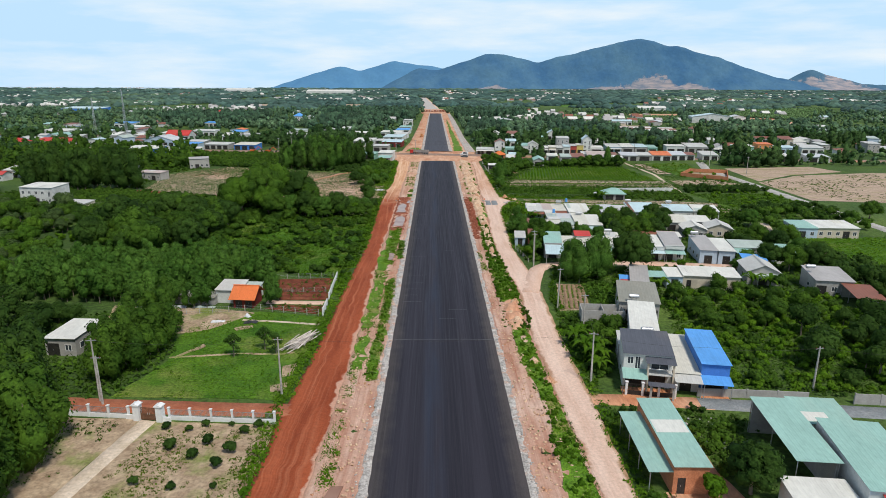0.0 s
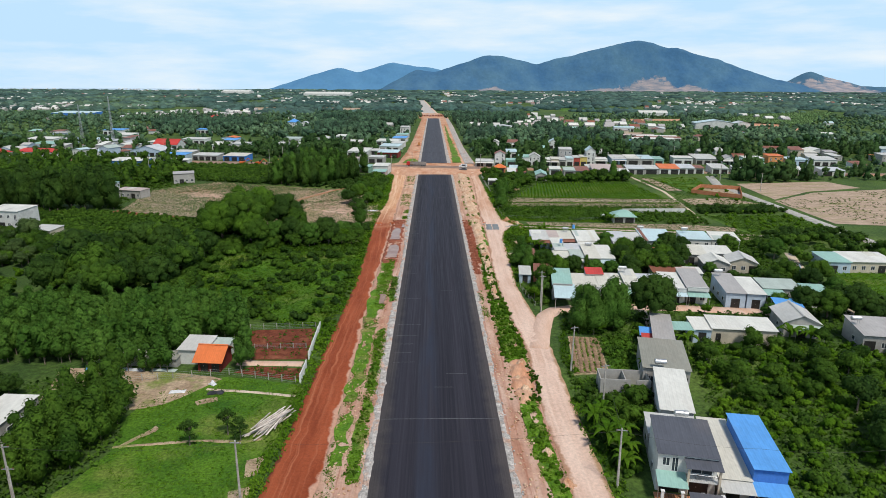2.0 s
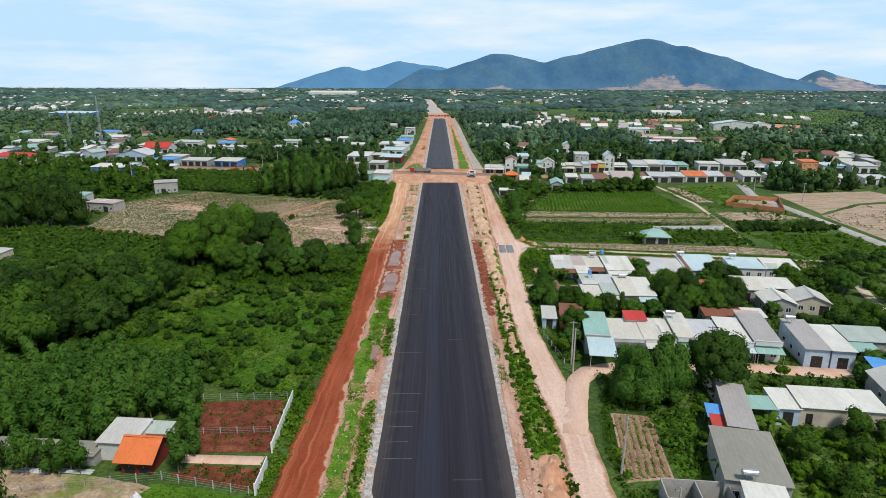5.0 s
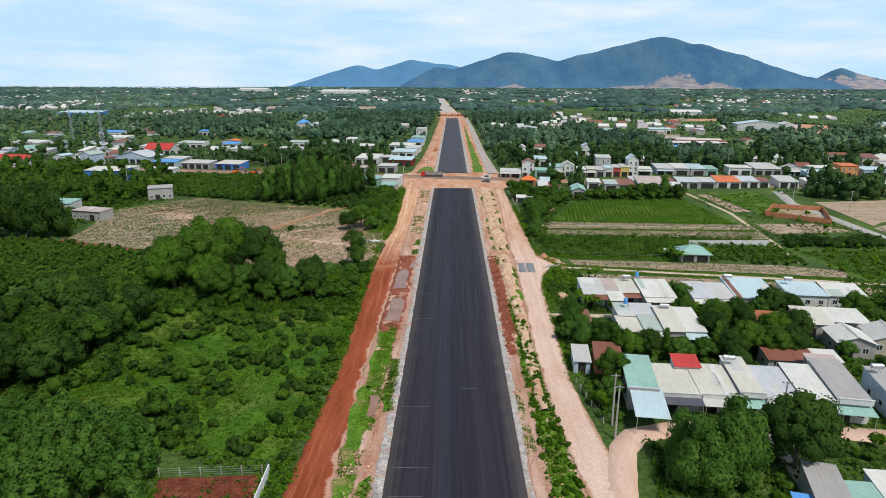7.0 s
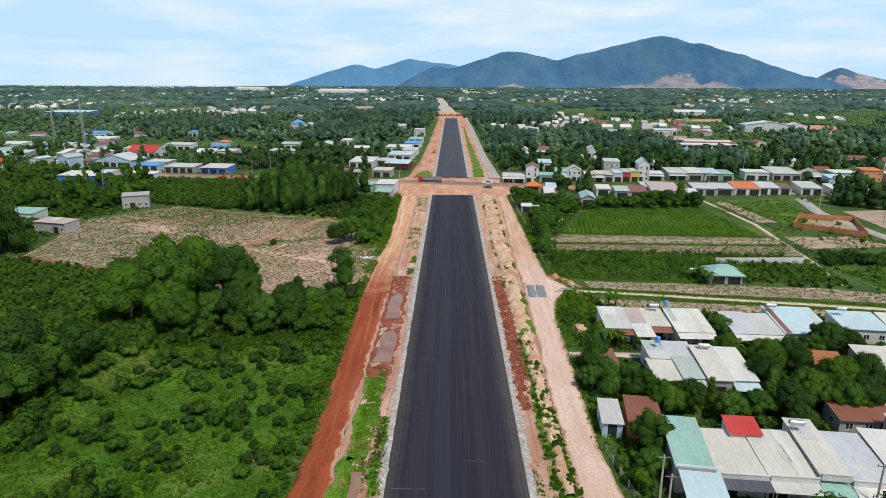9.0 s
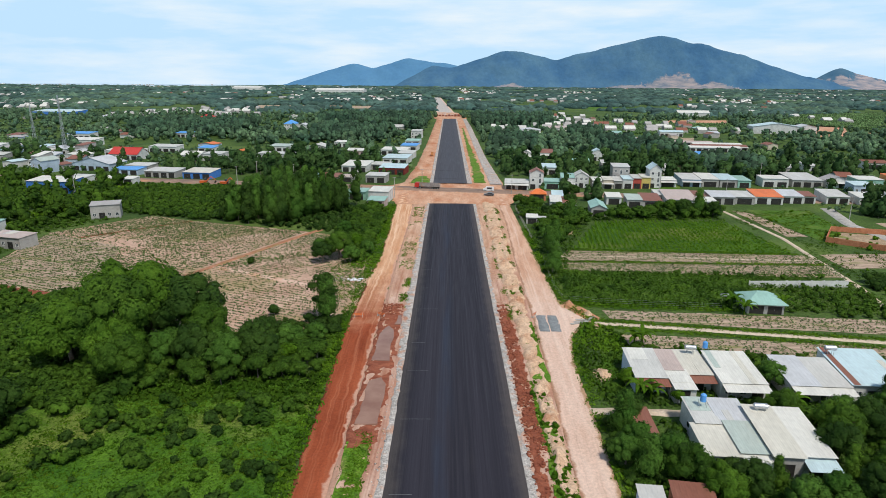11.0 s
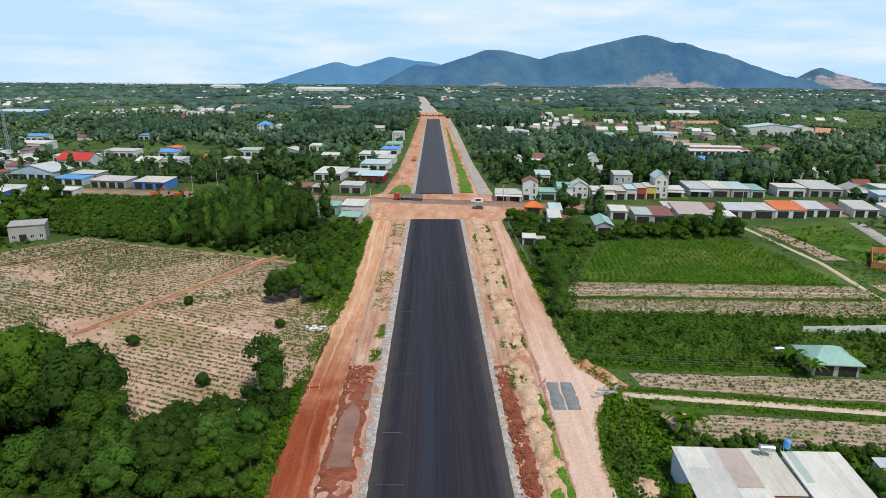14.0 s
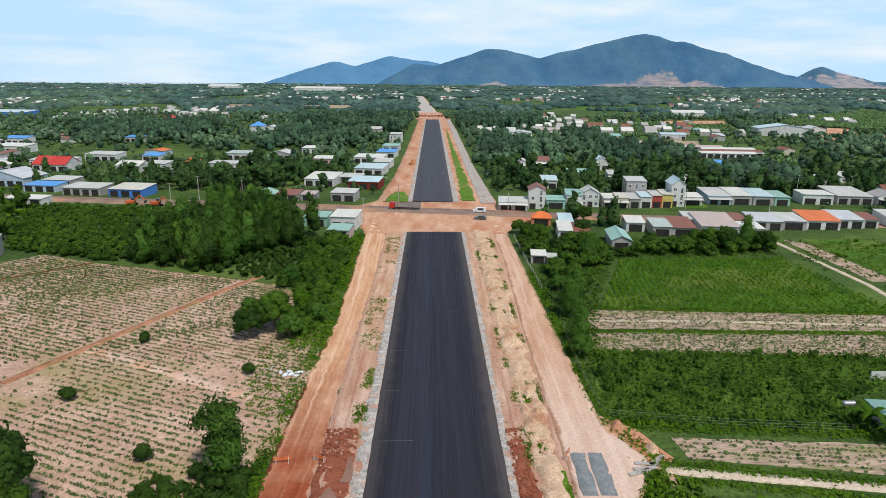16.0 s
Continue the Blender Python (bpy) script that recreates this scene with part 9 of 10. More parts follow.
crop_rows("garden_beds", [(26.2, 129), (23.8, 114), (29.6, 115), (31.4, 128)], 1.05, 0.4, T_SEED, LEAFBRIGHT, "rows of vegetables in beds", 0.7, 1.2, 80, 8, 0.25, (0.2, -0.15, 3.0))
crop_rows("garden_beds", [(-37, 132.5), (-25.5, 133), (-24.6, 120.4), (-33, 120.4)], 1.5, 1.0, T_WEED, LEAF, "low plants in the red garden", 0.4, 0.9, 4, 9, 0.4)
crop_rows("garden_beds", [(-35, 114.6), (-24, 111.6), (-24.4, 115.6), (-32.6, 116.4)], 1.0, 0.8, T_WEED, LEAF, "dense plants in the red garden", 0.5, 1.1, 4, 10, 0.2)
for i, (a_, b_) in enumerate((((29.6, 270.9), (104, 269.8)), ((34, 283.8), (102, 280.6)), ((28, 262), (80, 259)), ((29, 228.0), (105, 216.2)), ((30, 224.6), (105, 211.6)), ((27, 236.4), (64, 234)))):
    (x0, y0), (x1, y1) = a_, b_
    crop_rows("field_margin", [(x0, y0 - 0.7), (x1, y1 - 0.7), (x1, y1 + 0.9), (x0, y0 + 0.9)], 0.55, 0.5, T_TUFT, LEAFBRIGHT, "grassy margin between field strips", 0.9, 1.7, math.degrees(math.atan2(y1 - y0, x1 - x0)), 30 + i, 0.1)


def grass(name, poly, gap, label, lo=0.7, hi=1.4, seed=1, keep=1.0, patch=None, leaf=None):
    rng = np.random.default_rng(seed)
    p = spots(poly, gap, rng, keep, patch)
    ob = new(name, scatter_mesh(name, T_TUFT, p, rng.uniform(lo, hi, len(p)), rng, leaf or LEAFBRIGHT))
    tagged(ob, label, "grass", kind="stuff")


grass("meadow_grass", [(-124, 254), (-133, 297), (-119, 323), (-146, 322), (-152, 286)], 1.6, "rank grass round the field's far corner", 1.0, 2.0, 198, 0.9, None, LEAFMEADOW)
grass("verge_grass", [(23.8, 127), (26.6, 138.4), (29, 140.6), (33, 142), (30.8, 131), (26, 131), (24.0, 120), (23.2, 113.4), (22.8, 120)], 0.55, "rank grass in the fork of the lanes", 0.8, 1.6, 197, 0.9, None, LEAFGRASS)
grass("meadow_grass", [(-42, 134), (-37, 133.4), (-36, 121), (-38.4, 121), (-40, 128)], 0.7, "rank grass behind the garden fence", 0.9, 1.8, 198, 0.9, None, LEAFGRASS)
grass("crop_weeds", [(26.5, 237.5), (62, 235.3), (62.5, 238), (27, 241)], 0.7, "bright weeds along the fence", 1.2, 2.4, 71)
grass("meadow_grass", MEADOW, 0.72, "lush meadow grass", 0.45, 0.9, 1, 1.0, (0.15, -0.2, 1.0))
grass("yard_weeds", [(-37.4, 72), (-22.8, 71.0), (-22.5, 50), (-41, 50)], 0.6, "weeds in the sandy yard", 0.5, 1.0, 2, 1.0, (0.16, -0.12, 5.0), LEAFYELLOW)
grass("yard_weeds", [(-43, 72.5), (-51, 73), (-60, 52), (-47, 50)], 0.8, "weeds in the sandy yard", 0.6, 1.2, 3, 1.0, (0.16, -0.1, 6.0), LEAFMEADOW)
grass("road_edge_weeds", [(-22.9, 40), (-22.0, 40), (-21.9, 72), (-22.9, 71)], 0.5, "weeds along the haul road", 0.8, 1.4, 4)
grass("green_field_grass", [(102, 172), (134, 173), (168, 130), (106, 134)], 1.1, "bright grass in the field", 1.0, 1.8, 5, 1.0)
GRASS_L = [(-12.4, 84), (-10.6, 84), (-10.4, 128), (-10.8, 134), (-12.2, 130), (-11.8, 100)]
grass("verge_grass", [(-15.2, 50), (-14.0, 50), (-13.4, 90), (-13.6, 130), (-15.0, 130), (-14.8, 90)], 0.4, "patchy grass along the haul road", 0.6, 1.2, 58, 1.0, (0.2, 0.02, 2.0))
grass("verge_grass", GRASS_L, 0.3, "green weeds beside the road", 0.7, 1.5, 6, 1.0, (0.22, -0.3, 2.0))
grass("verge_grass", [(-15.0, 84), (-12.8, 84), (-12.6, 130), (-12.2, 186), (-14.4, 186), (-14.8, 130)], 0.42, "yellowish green grass beside the haul road", 0.6, 1.2, 7, 1.0, (0.12, -0.05, 3.0))
grass("verge_grass", [(-14.6, 145), (-12.0, 145), (-11.8, 184), (-14.0, 184)], 0.3, "green grass beside the haul road", 0.7, 1.4, 8, 1.0, (0.15, -0.35, 9.0))
grass("verge_grass", [(-14.6, 58), (-13.2, 58), (-13.0, 66), (-14.2, 66)], 0.4, "grass tuft beside the haul road", 0.8, 1.4, 9)
grass("verge_grass", [(-12.4, 234), (-10.6, 234), (-10.4, 242), (-10.6, 256), (-11.8, 254)], 0.4, "green weeds beside the road", 0.8, 1.5, 10, 1.0, (0.3, -0.15, 1.0))
grass("verge_grass", [(-14.6, 262), (-10.6, 262), (-10.6, 345), (-14.6, 345)], 0.55, "patchy weeds beside the road", 0.6, 1.2, 11, 1.0, (0.12, 0.14, 7.0))
for i, (poly, th) in enumerate((([(12.6, 50), (16.6, 50), (16.0, 75), (15.2, 98), (15.6, 106), (12.8, 106), (12.6, 90), (14.2, 76)], -0.18), ([(12.4, 118), (16.2, 118), (15.0, 150), (14.8, 172), (14.6, 200), (12.8, 200), (12.0, 165)], -0.16), ([(13.4, 200), (16.2, 200), (16.4, 226), (14.2, 226)], 0.0), ([(12.0, 226), (16.4, 226), (18, 345), (12, 345)], 0.2))):
    grass("verge_grass", poly, 0.42, "green weeds between road and dirt road", 0.9, 1.6, 12 + i, 1.0, (0.14, th, 11.0))
    ob = plot("verge", [(x, y) for x, y in poly], 0.27, VERGE, "weedy green verge between the roads", "verge", ragged=0.6, seed=i) if i < 3 else None
STRIP_L = [(-15.0, 181.6), (-11.9, 181), (-11.7, 167.4), (-12.2, 157.9), (-14.6, 156.8), (-15.1, 167.3)]
plot("verge", STRIP_L, 0.26, VERGE, "bright grassy strip beside the haul road", "verge", cell=1.0, ragged=0.7, seed=44)
for i, pts in enumerate(([(-15.4, 158), (-13.2, 158), (-12.9, 145), (-13.4, 136), (-15.2, 136), (-15.6, 146)], [(-15.1, 133), (-12.9, 134), (-12.6, 116), (-13.4, 104), (-14.6, 104), (-15.0, 118)], [(-14.8, 100), (-13.2, 101), (-13.0, 88), (-14.6, 87)])):
    plot("verge", pts, 0.26, VERGE, "ragged yellowish grass beside the haul road", "verge", cell=0.7, ragged=1.1, seed=144 + i)
grass("verge_grass", STRIP_L, 0.5, "lush bright grass beside the haul road", 0.6, 1.1, 51, 0.8)
grass("verge_grass", [(-11.6, 168), (-9.9, 168), (-9.7, 149), (-11.4, 153)], 0.34, "dark green weeds along the road shoulder", 0.8, 1.5, 52, 0.95, None, LEAF)
grass("verge_grass", [(-15.8, 140), (-14.8, 128), (-11.4, 128), (-12.2, 140), (-14.2, 148)], 0.42, "yellowish grass in the bare soil", 0.6, 1.2, 53, 0.9, (0.3, -0.1, 2.0))
for i, pts in enumerate(([(-12.3, 84), (-10.6, 84), (-10.5, 104), (-11.6, 106), (-12.2, 96)], [(-12.0, 109), (-10.7, 108), (-10.6, 122), (-11.8, 121)], [(-12.2, 124), (-10.8, 124), (-10.9, 134), (-12.0, 132)], [(-11.4, 150), (-10.1, 150), (-9.9, 168), (-11.4, 167)])):
    plot("verge", pts, 0.27, VERGE, "lush green weeds beside the road shoulder", "verge", cell=0.8, ragged=0.8, seed=80 + i)
    wood("verge_weeds", pts, 0.55, T_BUSH, LEAFMEADOW, "low lush weeds beside the road", "weeds", 0.22, 0.5, 140 + i, 0.8, (0.3, -0.3, 2.0))
pool([(-13.6, 154.4), (-12.0, 154.5), (-12.2, 148.5), (-13.2, 147.8)], "small pale puddle in the verge")
grass("verge_grass", [(9.9, 157.4), (10.8, 157.4), (11.2, 139), (10.2, 139)], 0.36, "thin strip of weeds along the road shoulder", 0.7, 1.3, 54, 0.8, (0.3, -0.2, 2.0))
grass("field_weeds", [(-22.4, 272), (-22.6, 238), (-29, 240), (-33, 262), (-28, 280)], 0.8, "sparse weeds at the field edge", 0.7, 1.5, 57, 0.75)
grass("field_weeds", [(148, 274), (146, 232), (290, 206), (310, 296), (220, 304), (178, 296)], 2.0, "weeds in the ploughed field", 0.8, 1.7, 55, 0.75, (0.05, -0.1, 3.0), LEAFMEADOW)
crop_rows("leafy_crop", [(104, 245), (137, 246), (136, 220), (107, 218)], 1.2, 0.9, T_TUFT, LEAF, "flat field of low leafy crop", 1.2, 2.0, 8, 56, 0.1)
edge_r = [(x, y) for y, x in PINK_R if y < 120]
edge_r2 = [(x, y) for y, x in PINK_R if 147 < y < 345]
edge_l = [(x, y) for y, x in HAUL_L if y < 350]
grass("meadow_grass", [(118, 345), (118.5, 290), (124, 300), (136, 316), (142, 345)], 1.3, "rough grass in the far meadow", 0.9, 1.9, 171, 0.8, (0.1, -0.2, 3.0), LEAFYELLOW)
grass("meadow_grass", [(104, 300), (118, 300), (118, 345), (104, 345)], 1.3, "weeds along the field track", 0.9, 1.9, 172, 0.7, (0.1, -0.1, 5.0), LEAFMEADOW)
grass("meadow_grass", [(103, 258), (140, 258), (140, 285), (109, 300), (103, 282)], 1.3, "weeds beside the field track", 0.9, 1.9, 173, 0.7, (0.1, -0.15, 6.0), LEAFMEADOW)
grass("bank_grass", [(x - 0.1, y) for x, y in edge_r] + [(x + 1.9, y) for x, y in reversed(edge_r)], 0.55, "weeds along the dirt road", 0.9, 1.9, 61, 0.85, (0.2, -0.3, 5.0))
grass("bank_grass", [(x - 0.1, y) for x, y in edge_r2] + [(x + 1.9, y) for x, y in reversed(edge_r2)], 0.55, "weeds along the dirt road", 0.9, 1.9, 161, 0.85, (0.2, -0.3, 5.0))
grass("bank_grass", [(x - 1.9, y) for x, y in edge_l] + [(x + 0.1, y) for x, y in reversed(edge_l)], 0.55, "weeds along the haul road", 0.9, 1.9, 62, 0.85, (0.2, -0.3, 5.0))
HOUSE_SPOTS += [(19, 133, -20, 2.6, 12), (21, 75.6, -5, 80, 5.6), (25.6, 77.6, -10, 15.4, 4.6)]
for i, (poly, leaf_, gap_) in enumerate((([(40, 79), (66, 78), (100, 84), (100, 130), (46, 126), (44, 106), (40, 97)], LEAF, 1.15), ([(21.8, 50), (24.4, 50), (23.6, 76), (22, 84)], LEAF, 0.9), ([(31.8, 60), (38, 60), (41, 66), (40, 74), (32, 75)], LEAF, 1.0), ([(-60, 192), (-23, 192), (-22.4, 203), (-60, 203)], LEAFMEADOW, 0.8), ([(22, 84), (30, 90), (46, 126), (60, 128), (96, 132), (96, 170), (60, 172), (22, 160), (22.6, 140)], LEAF, 1.15), ([(22, 160), (60, 172), (96, 170), (100, 204), (53, 211), (24, 210)], LEAF, 1.15), ([(-22.4, 264), (-27, 262), (-34, 300), (-25, 350), (-22.6, 350)], LEAFBRIGHT, 1.0), ([(-22.6, 212), (-52, 214), (-52, 222.5), (-39, 217.5), (-28, 224.5), (-22.6, 230)], LEAF, 0.85), ([(-72, 78), (-48, 79), (-44.6, 91), (-50, 109), (-64, 112), (-80, 104)], LEAF, 1.1), ([(24.5, 240), (30, 262), (36, 284), (50, 322), (100, 326), (100, 346), (32, 346), (25, 300)], LEAF, 1.3), ([(25, 212), (34, 212), (32, 225), (26, 226)], LEAFBRIGHT, 0.9), ([(96, 205), (140, 205), (140, 215), (100, 218)], LEAF, 1.4), ([(62, 236), (100, 231), (102, 258), (88, 252), (66, 244)], LEAF, 1.2), ([(-36, 137), (-23, 137), (-22, 130), (-24, 110), (-23.6, 120), (-25, 134)], LEAFBRIGHT, 0.8))):
    rng = np.random.default_rng(700 + i)
    p = spots(poly, gap_, rng, 0.9, None, HOUSE_SPOTS, 0.5)
    ob = new("rank_weeds", scatter_mesh("rank_weeds", T_WEED, p, rng.uniform(0.7, 1.5, len(p)), rng, leaf_))
    tagged(ob, "rank green weeds covering the open ground", "weeds", kind="stuff")
grass("bank_grass", [(-23, 197), (-21.6, 197), (-21.9, 226), (-24.4, 226)], 0.5, "bright grass along the haul road", 0.8, 1.6, 20)
grass("scrub_grass", [(-21.6, 136), (-21.2, 150), (-20.9, 170), (-21.7, 198), (-60, 197), (-68, 165), (-65, 144), (-37, 138)], 0.85, "tall bright grass in the scrub", 0.7, 1.3, 21, 0.95, (0.10, -0.55, 3.0), LEAFGRASS)
grass("scrub_grass", [(-22, 138), (-21.8, 170), (-22.6, 196), (-56, 194), (-64, 160), (-62, 147), (-38, 140)], 0.9, "yellow-green grass in the scrub", 0.8, 1.5, 24, 0.9, (0.08, 0.12, 4.0), LEAFYELLOW)

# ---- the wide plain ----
# blue-grey leaf colour with the haze of the horizon mixed in
HAZEDIST = surface("hazed_distant_leaf", (0.026, 0.062, 0.056), (0.072, 0.128, 0.100), 0.005, 0.15, rough=0.95, island=0.4, grain=0.4, c3=(0.095, 0.155, 0.080))


OPEN_FIELDS = [([(116, 694), (200, 700), (270, 880), (153, 854)], "green"), ([(203, 701), (291, 736), (337, 855), (258, 847)], "green"), ([(140, 611), (201, 614), (221, 667), (161, 672)], "dry"), ([(154, 501), (182, 502), (202, 540), (172, 538)], "grass"), ([(182, 521), (227, 523), (247, 549), (205, 549)], "green"), ([(-125, 692), (-62, 697), (-70, 770), (-133, 751)], "grass"), ([(93.9, 394), (108.7, 393), (119, 421), (107, 421)], "grass"), ([(260, 858), (328, 840), (367, 934), (289, 926)], "bare"), ([(367, 800), (402, 733), (465, 842), (374, 876)], "bare"), ([(397, 860), (470, 790), (747, 1169), (528, 1063)], "green"), ([(-401, 617), (-340, 621), (-292, 541), (-344, 538)], "green"), ([(450, 560), (560, 570), (520, 480), (430, 470)], "green"), ([(36, 1180), (110, 1180), (120, 1290), (30, 1280)], "green"), ([(343, 690), (388, 680), (440, 748), (402, 731), (372, 770)], "bare"), ([(-330, 1180), (-120, 1190), (-150, 1300), (-380, 1290)], "dry"), ([(240, 1180), (420, 1200), (470, 1330), (260, 1320)], "grass"), ([(-700, 1000), (-560, 1020), (-620, 1130), (-780, 1100)], "grass"), ([(620, 700), (760, 720), (800, 820), (640, 800)], "dry")]
STANDS = [[(-278, 636), (-185, 641), (-200, 760), (-320, 750)], [(30, 528), (62, 536), (64, 600), (32, 606)], [(97, 616), (127, 611), (140, 700), (112, 692)], [(90, 508), (152, 508), (160, 565), (123, 581)], [(131, 424), (165, 424), (172, 470), (138, 470)], [(-150, 790), (-28, 720), (-26, 900), (-160, 900)], [(-110, 595), (-55, 600), (-60, 690), (-120, 686)], [(24, 760), (110, 770), (130, 900), (26, 900)]]


def plain_woods():
    """Groves of tall trees and loose bushes over the plain, thickening into woods with the distance."""
    rng = np.random.default_rng(77)
    near = T_GROVE + T_GROVE[:1]
    mid_ = [template(crown(220 + i, (lobes_round(220 + i, 4.0, 5.6 + i, 3, 0.55) if i % 2 else lobes_tall(220 + i, 3.6, 3.6, 8.6, 3)), 18, 1.25, 0.95)) for i in range(4)]
    low = [template(crown(210 + i, lobes_round(210 + i, 3.4, 3.0, 0, 0.6), 16, 1.5, 0.92)) for i in range(3)]
    far = []
    for i in range(4):
        v = ICO1[0] * (1 + 0.25 * rng.normal(0, 1, (len(ICO1[0]), 1))) * np.array([1, 1, 0.62])
        v[:, 2] += 0.3
        far.append((v, np.zeros((0, 4), dtype=int), ICO1[1], np.zeros((0, 4), dtype=int), unit(ICO1[0] + np.array([0, 0, 0.3]))))
    tall_ = [template(crown(230 + i, [(0.2 * i, -0.3, 3.6, 2.8, 1.2), (0.5 - 0.3 * i, 0.3, 7.0, 3.1, 1.0), (0.3 * i - 0.6, -0.2, 9.4, 2.5, 0.8)], 16, 1.2, 0.95)) for i in range(4)]
    pos, size, kind = [], [], []
    for x, y, r, n in ((60, 412, 6, 5), (84, 424, 9, 12), (110, 424, 8, 10), (134, 426, 8, 10), (46, 372, 4, 3), (60, 362, 3, 3), (92, 372, 3, 2), (-96, 430, 8, 6), (-128, 446, 8, 6), (-60, 455, 12, 8), (-100, 470, 14, 16), (-230, 470, 14, 14), (36, 470, 14, 14), (40, 540, 16, 20), (66, 560, 14, 16), (98, 590, 18, 22), (122, 600, 16, 18), (62, 430, 14, 10), (148, 420, 18, 26), (172, 428, 14, 16), (172, 337, 10, 20), (192, 345, 12, 26), (216, 352, 12, 22), (105, 470, 14, 14), (130, 470, 16, 16), (-264, 640, 30, 40), (-212, 640, 34, 60), (-160, 620, 30, 40), (-262, 520, 18, 14), (-290, 500, 18, 16), (-205, 412, 10, 5), (-108, 440, 18, 14), (-70, 440, 10, 8), (-110, 600, 30, 40), (-50, 640, 14, 14), (-320, 470, 24, 24), (240, 440, 24, 26), (290, 470, 26, 30), (190, 470, 14, 12)):
        for _ in range(n):
            a_, k_ = rng.uniform(0, 2 * math.pi), math.sqrt(rng.uniform(0, 1))
            pos.append((x + 1.7 * r * k_ * math.cos(a_), y + r * k_ * math.sin(a_)))
            size.append(rng.uniform(0.5, 1.0))
            kind.append(0)
    y = 225.0
    while y < 4850:
        sp = 6.8 if y < 520 else 8.0 if y < 700 else 9.0 if y < 1000 else y / 80.0
        half = 0.80 * y + 130
        n = int(2 * half / sp)
        xs = np.linspace(-half, half, n) + rng.uniform(-0.48, 0.48, n) * sp
        for x in xs:
            yy = y + rng.uniform(-0.48, 0.48) * sp
            mid = 0 if yy < 900 else -(yy - 900) * 0.034
            if abs(x - mid) < (23 if yy < 920 else 16) and yy < 1900:
                continue
            if yy < 420 and -235 < x < 150 or abs(yy - 385 + 0.11 * x) < 11:
                continue
            if 125 < x < 330 and 185 < yy < 335:
                continue
            g = wob(x, yy * 0.55, 0.0075, 5.0) + 0.5 * wob(x, yy * 0.7, 0.024, 9.0)
            if yy < 1000:
                if g < -0.42 and rng.uniform() < 0.8:
                    continue
                tall = g > 0.10 or rng.uniform() < 0.12
                k_, s_ = (0, rng.uniform(0.42, 0.85)) if tall else (1, rng.uniform(0.25, 0.85))
            else:
                if g < -0.12 or (x < -1250 and yy > 3700):
                    continue
                k_, s_ = 2, sp * 0.55 * rng.uniform(0.5, 1.3)
            pos.append((x, yy))
            size.append(s_)
            kind.append(k_)
        y += sp * (1.0 if y < 1000 else 0.75)
    pos, size, kind = np.array(pos), np.array(size), np.array(kind)
    for poly in STANDS:                           # tall dark plantations stand close
        kind[inside(poly, pos[:, 0], pos[:, 1])] = 4
        p = spots(poly, 7.0, rng)
        pos, size, kind = np.concatenate([pos, p]), np.concatenate([size, np.full(len(p), 1.0)]), np.concatenate([kind, np.full(len(p), 4)])
    size[kind == 4] = rng.uniform(0.75, 1.1, (kind == 4).sum())
    kind[(kind == 0) & (pos[:, 1] > 500)] = 3
    kind[(kind == 1) & (rng.uniform(0, 1, len(kind)) < 0.45)] = 5
    ok = ((pos[:, 0] > 26.5) | (pos[:, 0] < -22.5)) & (np.abs(pos[:, 1] - 385 + 0.11 * pos[:, 0]) > 8) | (pos[:, 1] > 930)
    for poly, _ in OPEN_FIELDS:
        ok &= ~inside(poly, pos[:, 0], pos[:, 1])
    for spot in HOUSE_SPOTS:
        if spot[1] > 200:
            ok &= ~over_house(pos, *spot, 2.2)
            lower = over_house(pos, spot[0], spot[1] - 13, spot[2], spot[3], 13, 1.0) & (kind != 4)      # only low growth before the fronts
            size[lower] = np.minimum(size[lower], 0.36)
    pos, size, kind = pos[ok], size[ok], kind[ok]
    for nm, k_, temps, leaf, label in (("plain_trees", 0, near, HAZEMID, "groves of tall trees behind the town"), ("plain_trees", 3, mid_, HAZELEAF, "groves of tall trees farther out on the plain"), ("plain_bushes", 1, low, HAZELEAF, "loose small trees and bushes on the plain"), ("plain_bushes", 5, low, HAZEFRESH, "lighter green bushes and young crops on the plain"), ("distant_woods", 2, far, HAZEDIST, "woods reaching to the horizon"), ("plain_stands", 4, tall_, HAZEDARK, "close stands of tall dark trees on the plain")):
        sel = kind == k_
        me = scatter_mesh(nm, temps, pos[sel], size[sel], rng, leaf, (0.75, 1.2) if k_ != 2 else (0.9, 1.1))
        if k_ == 2:       # crowns widen into groves with the distance, but stay as high as trees
            co = np.zeros(len(me.vertices) * 3, dtype=np.float32)
            me.vertices.foreach_get("co", co)
            co = co.reshape(-1, 3)
            co[:, 2] *= np.clip(8.0 / (0.62 * np.maximum(co[:, 1], 900) / 80.0), 0.2, 1.0)
            me.vertices.foreach_set("co", co.ravel())
        ob = new(nm, me)
        tagged(ob, label, "woods", kind="stuff")


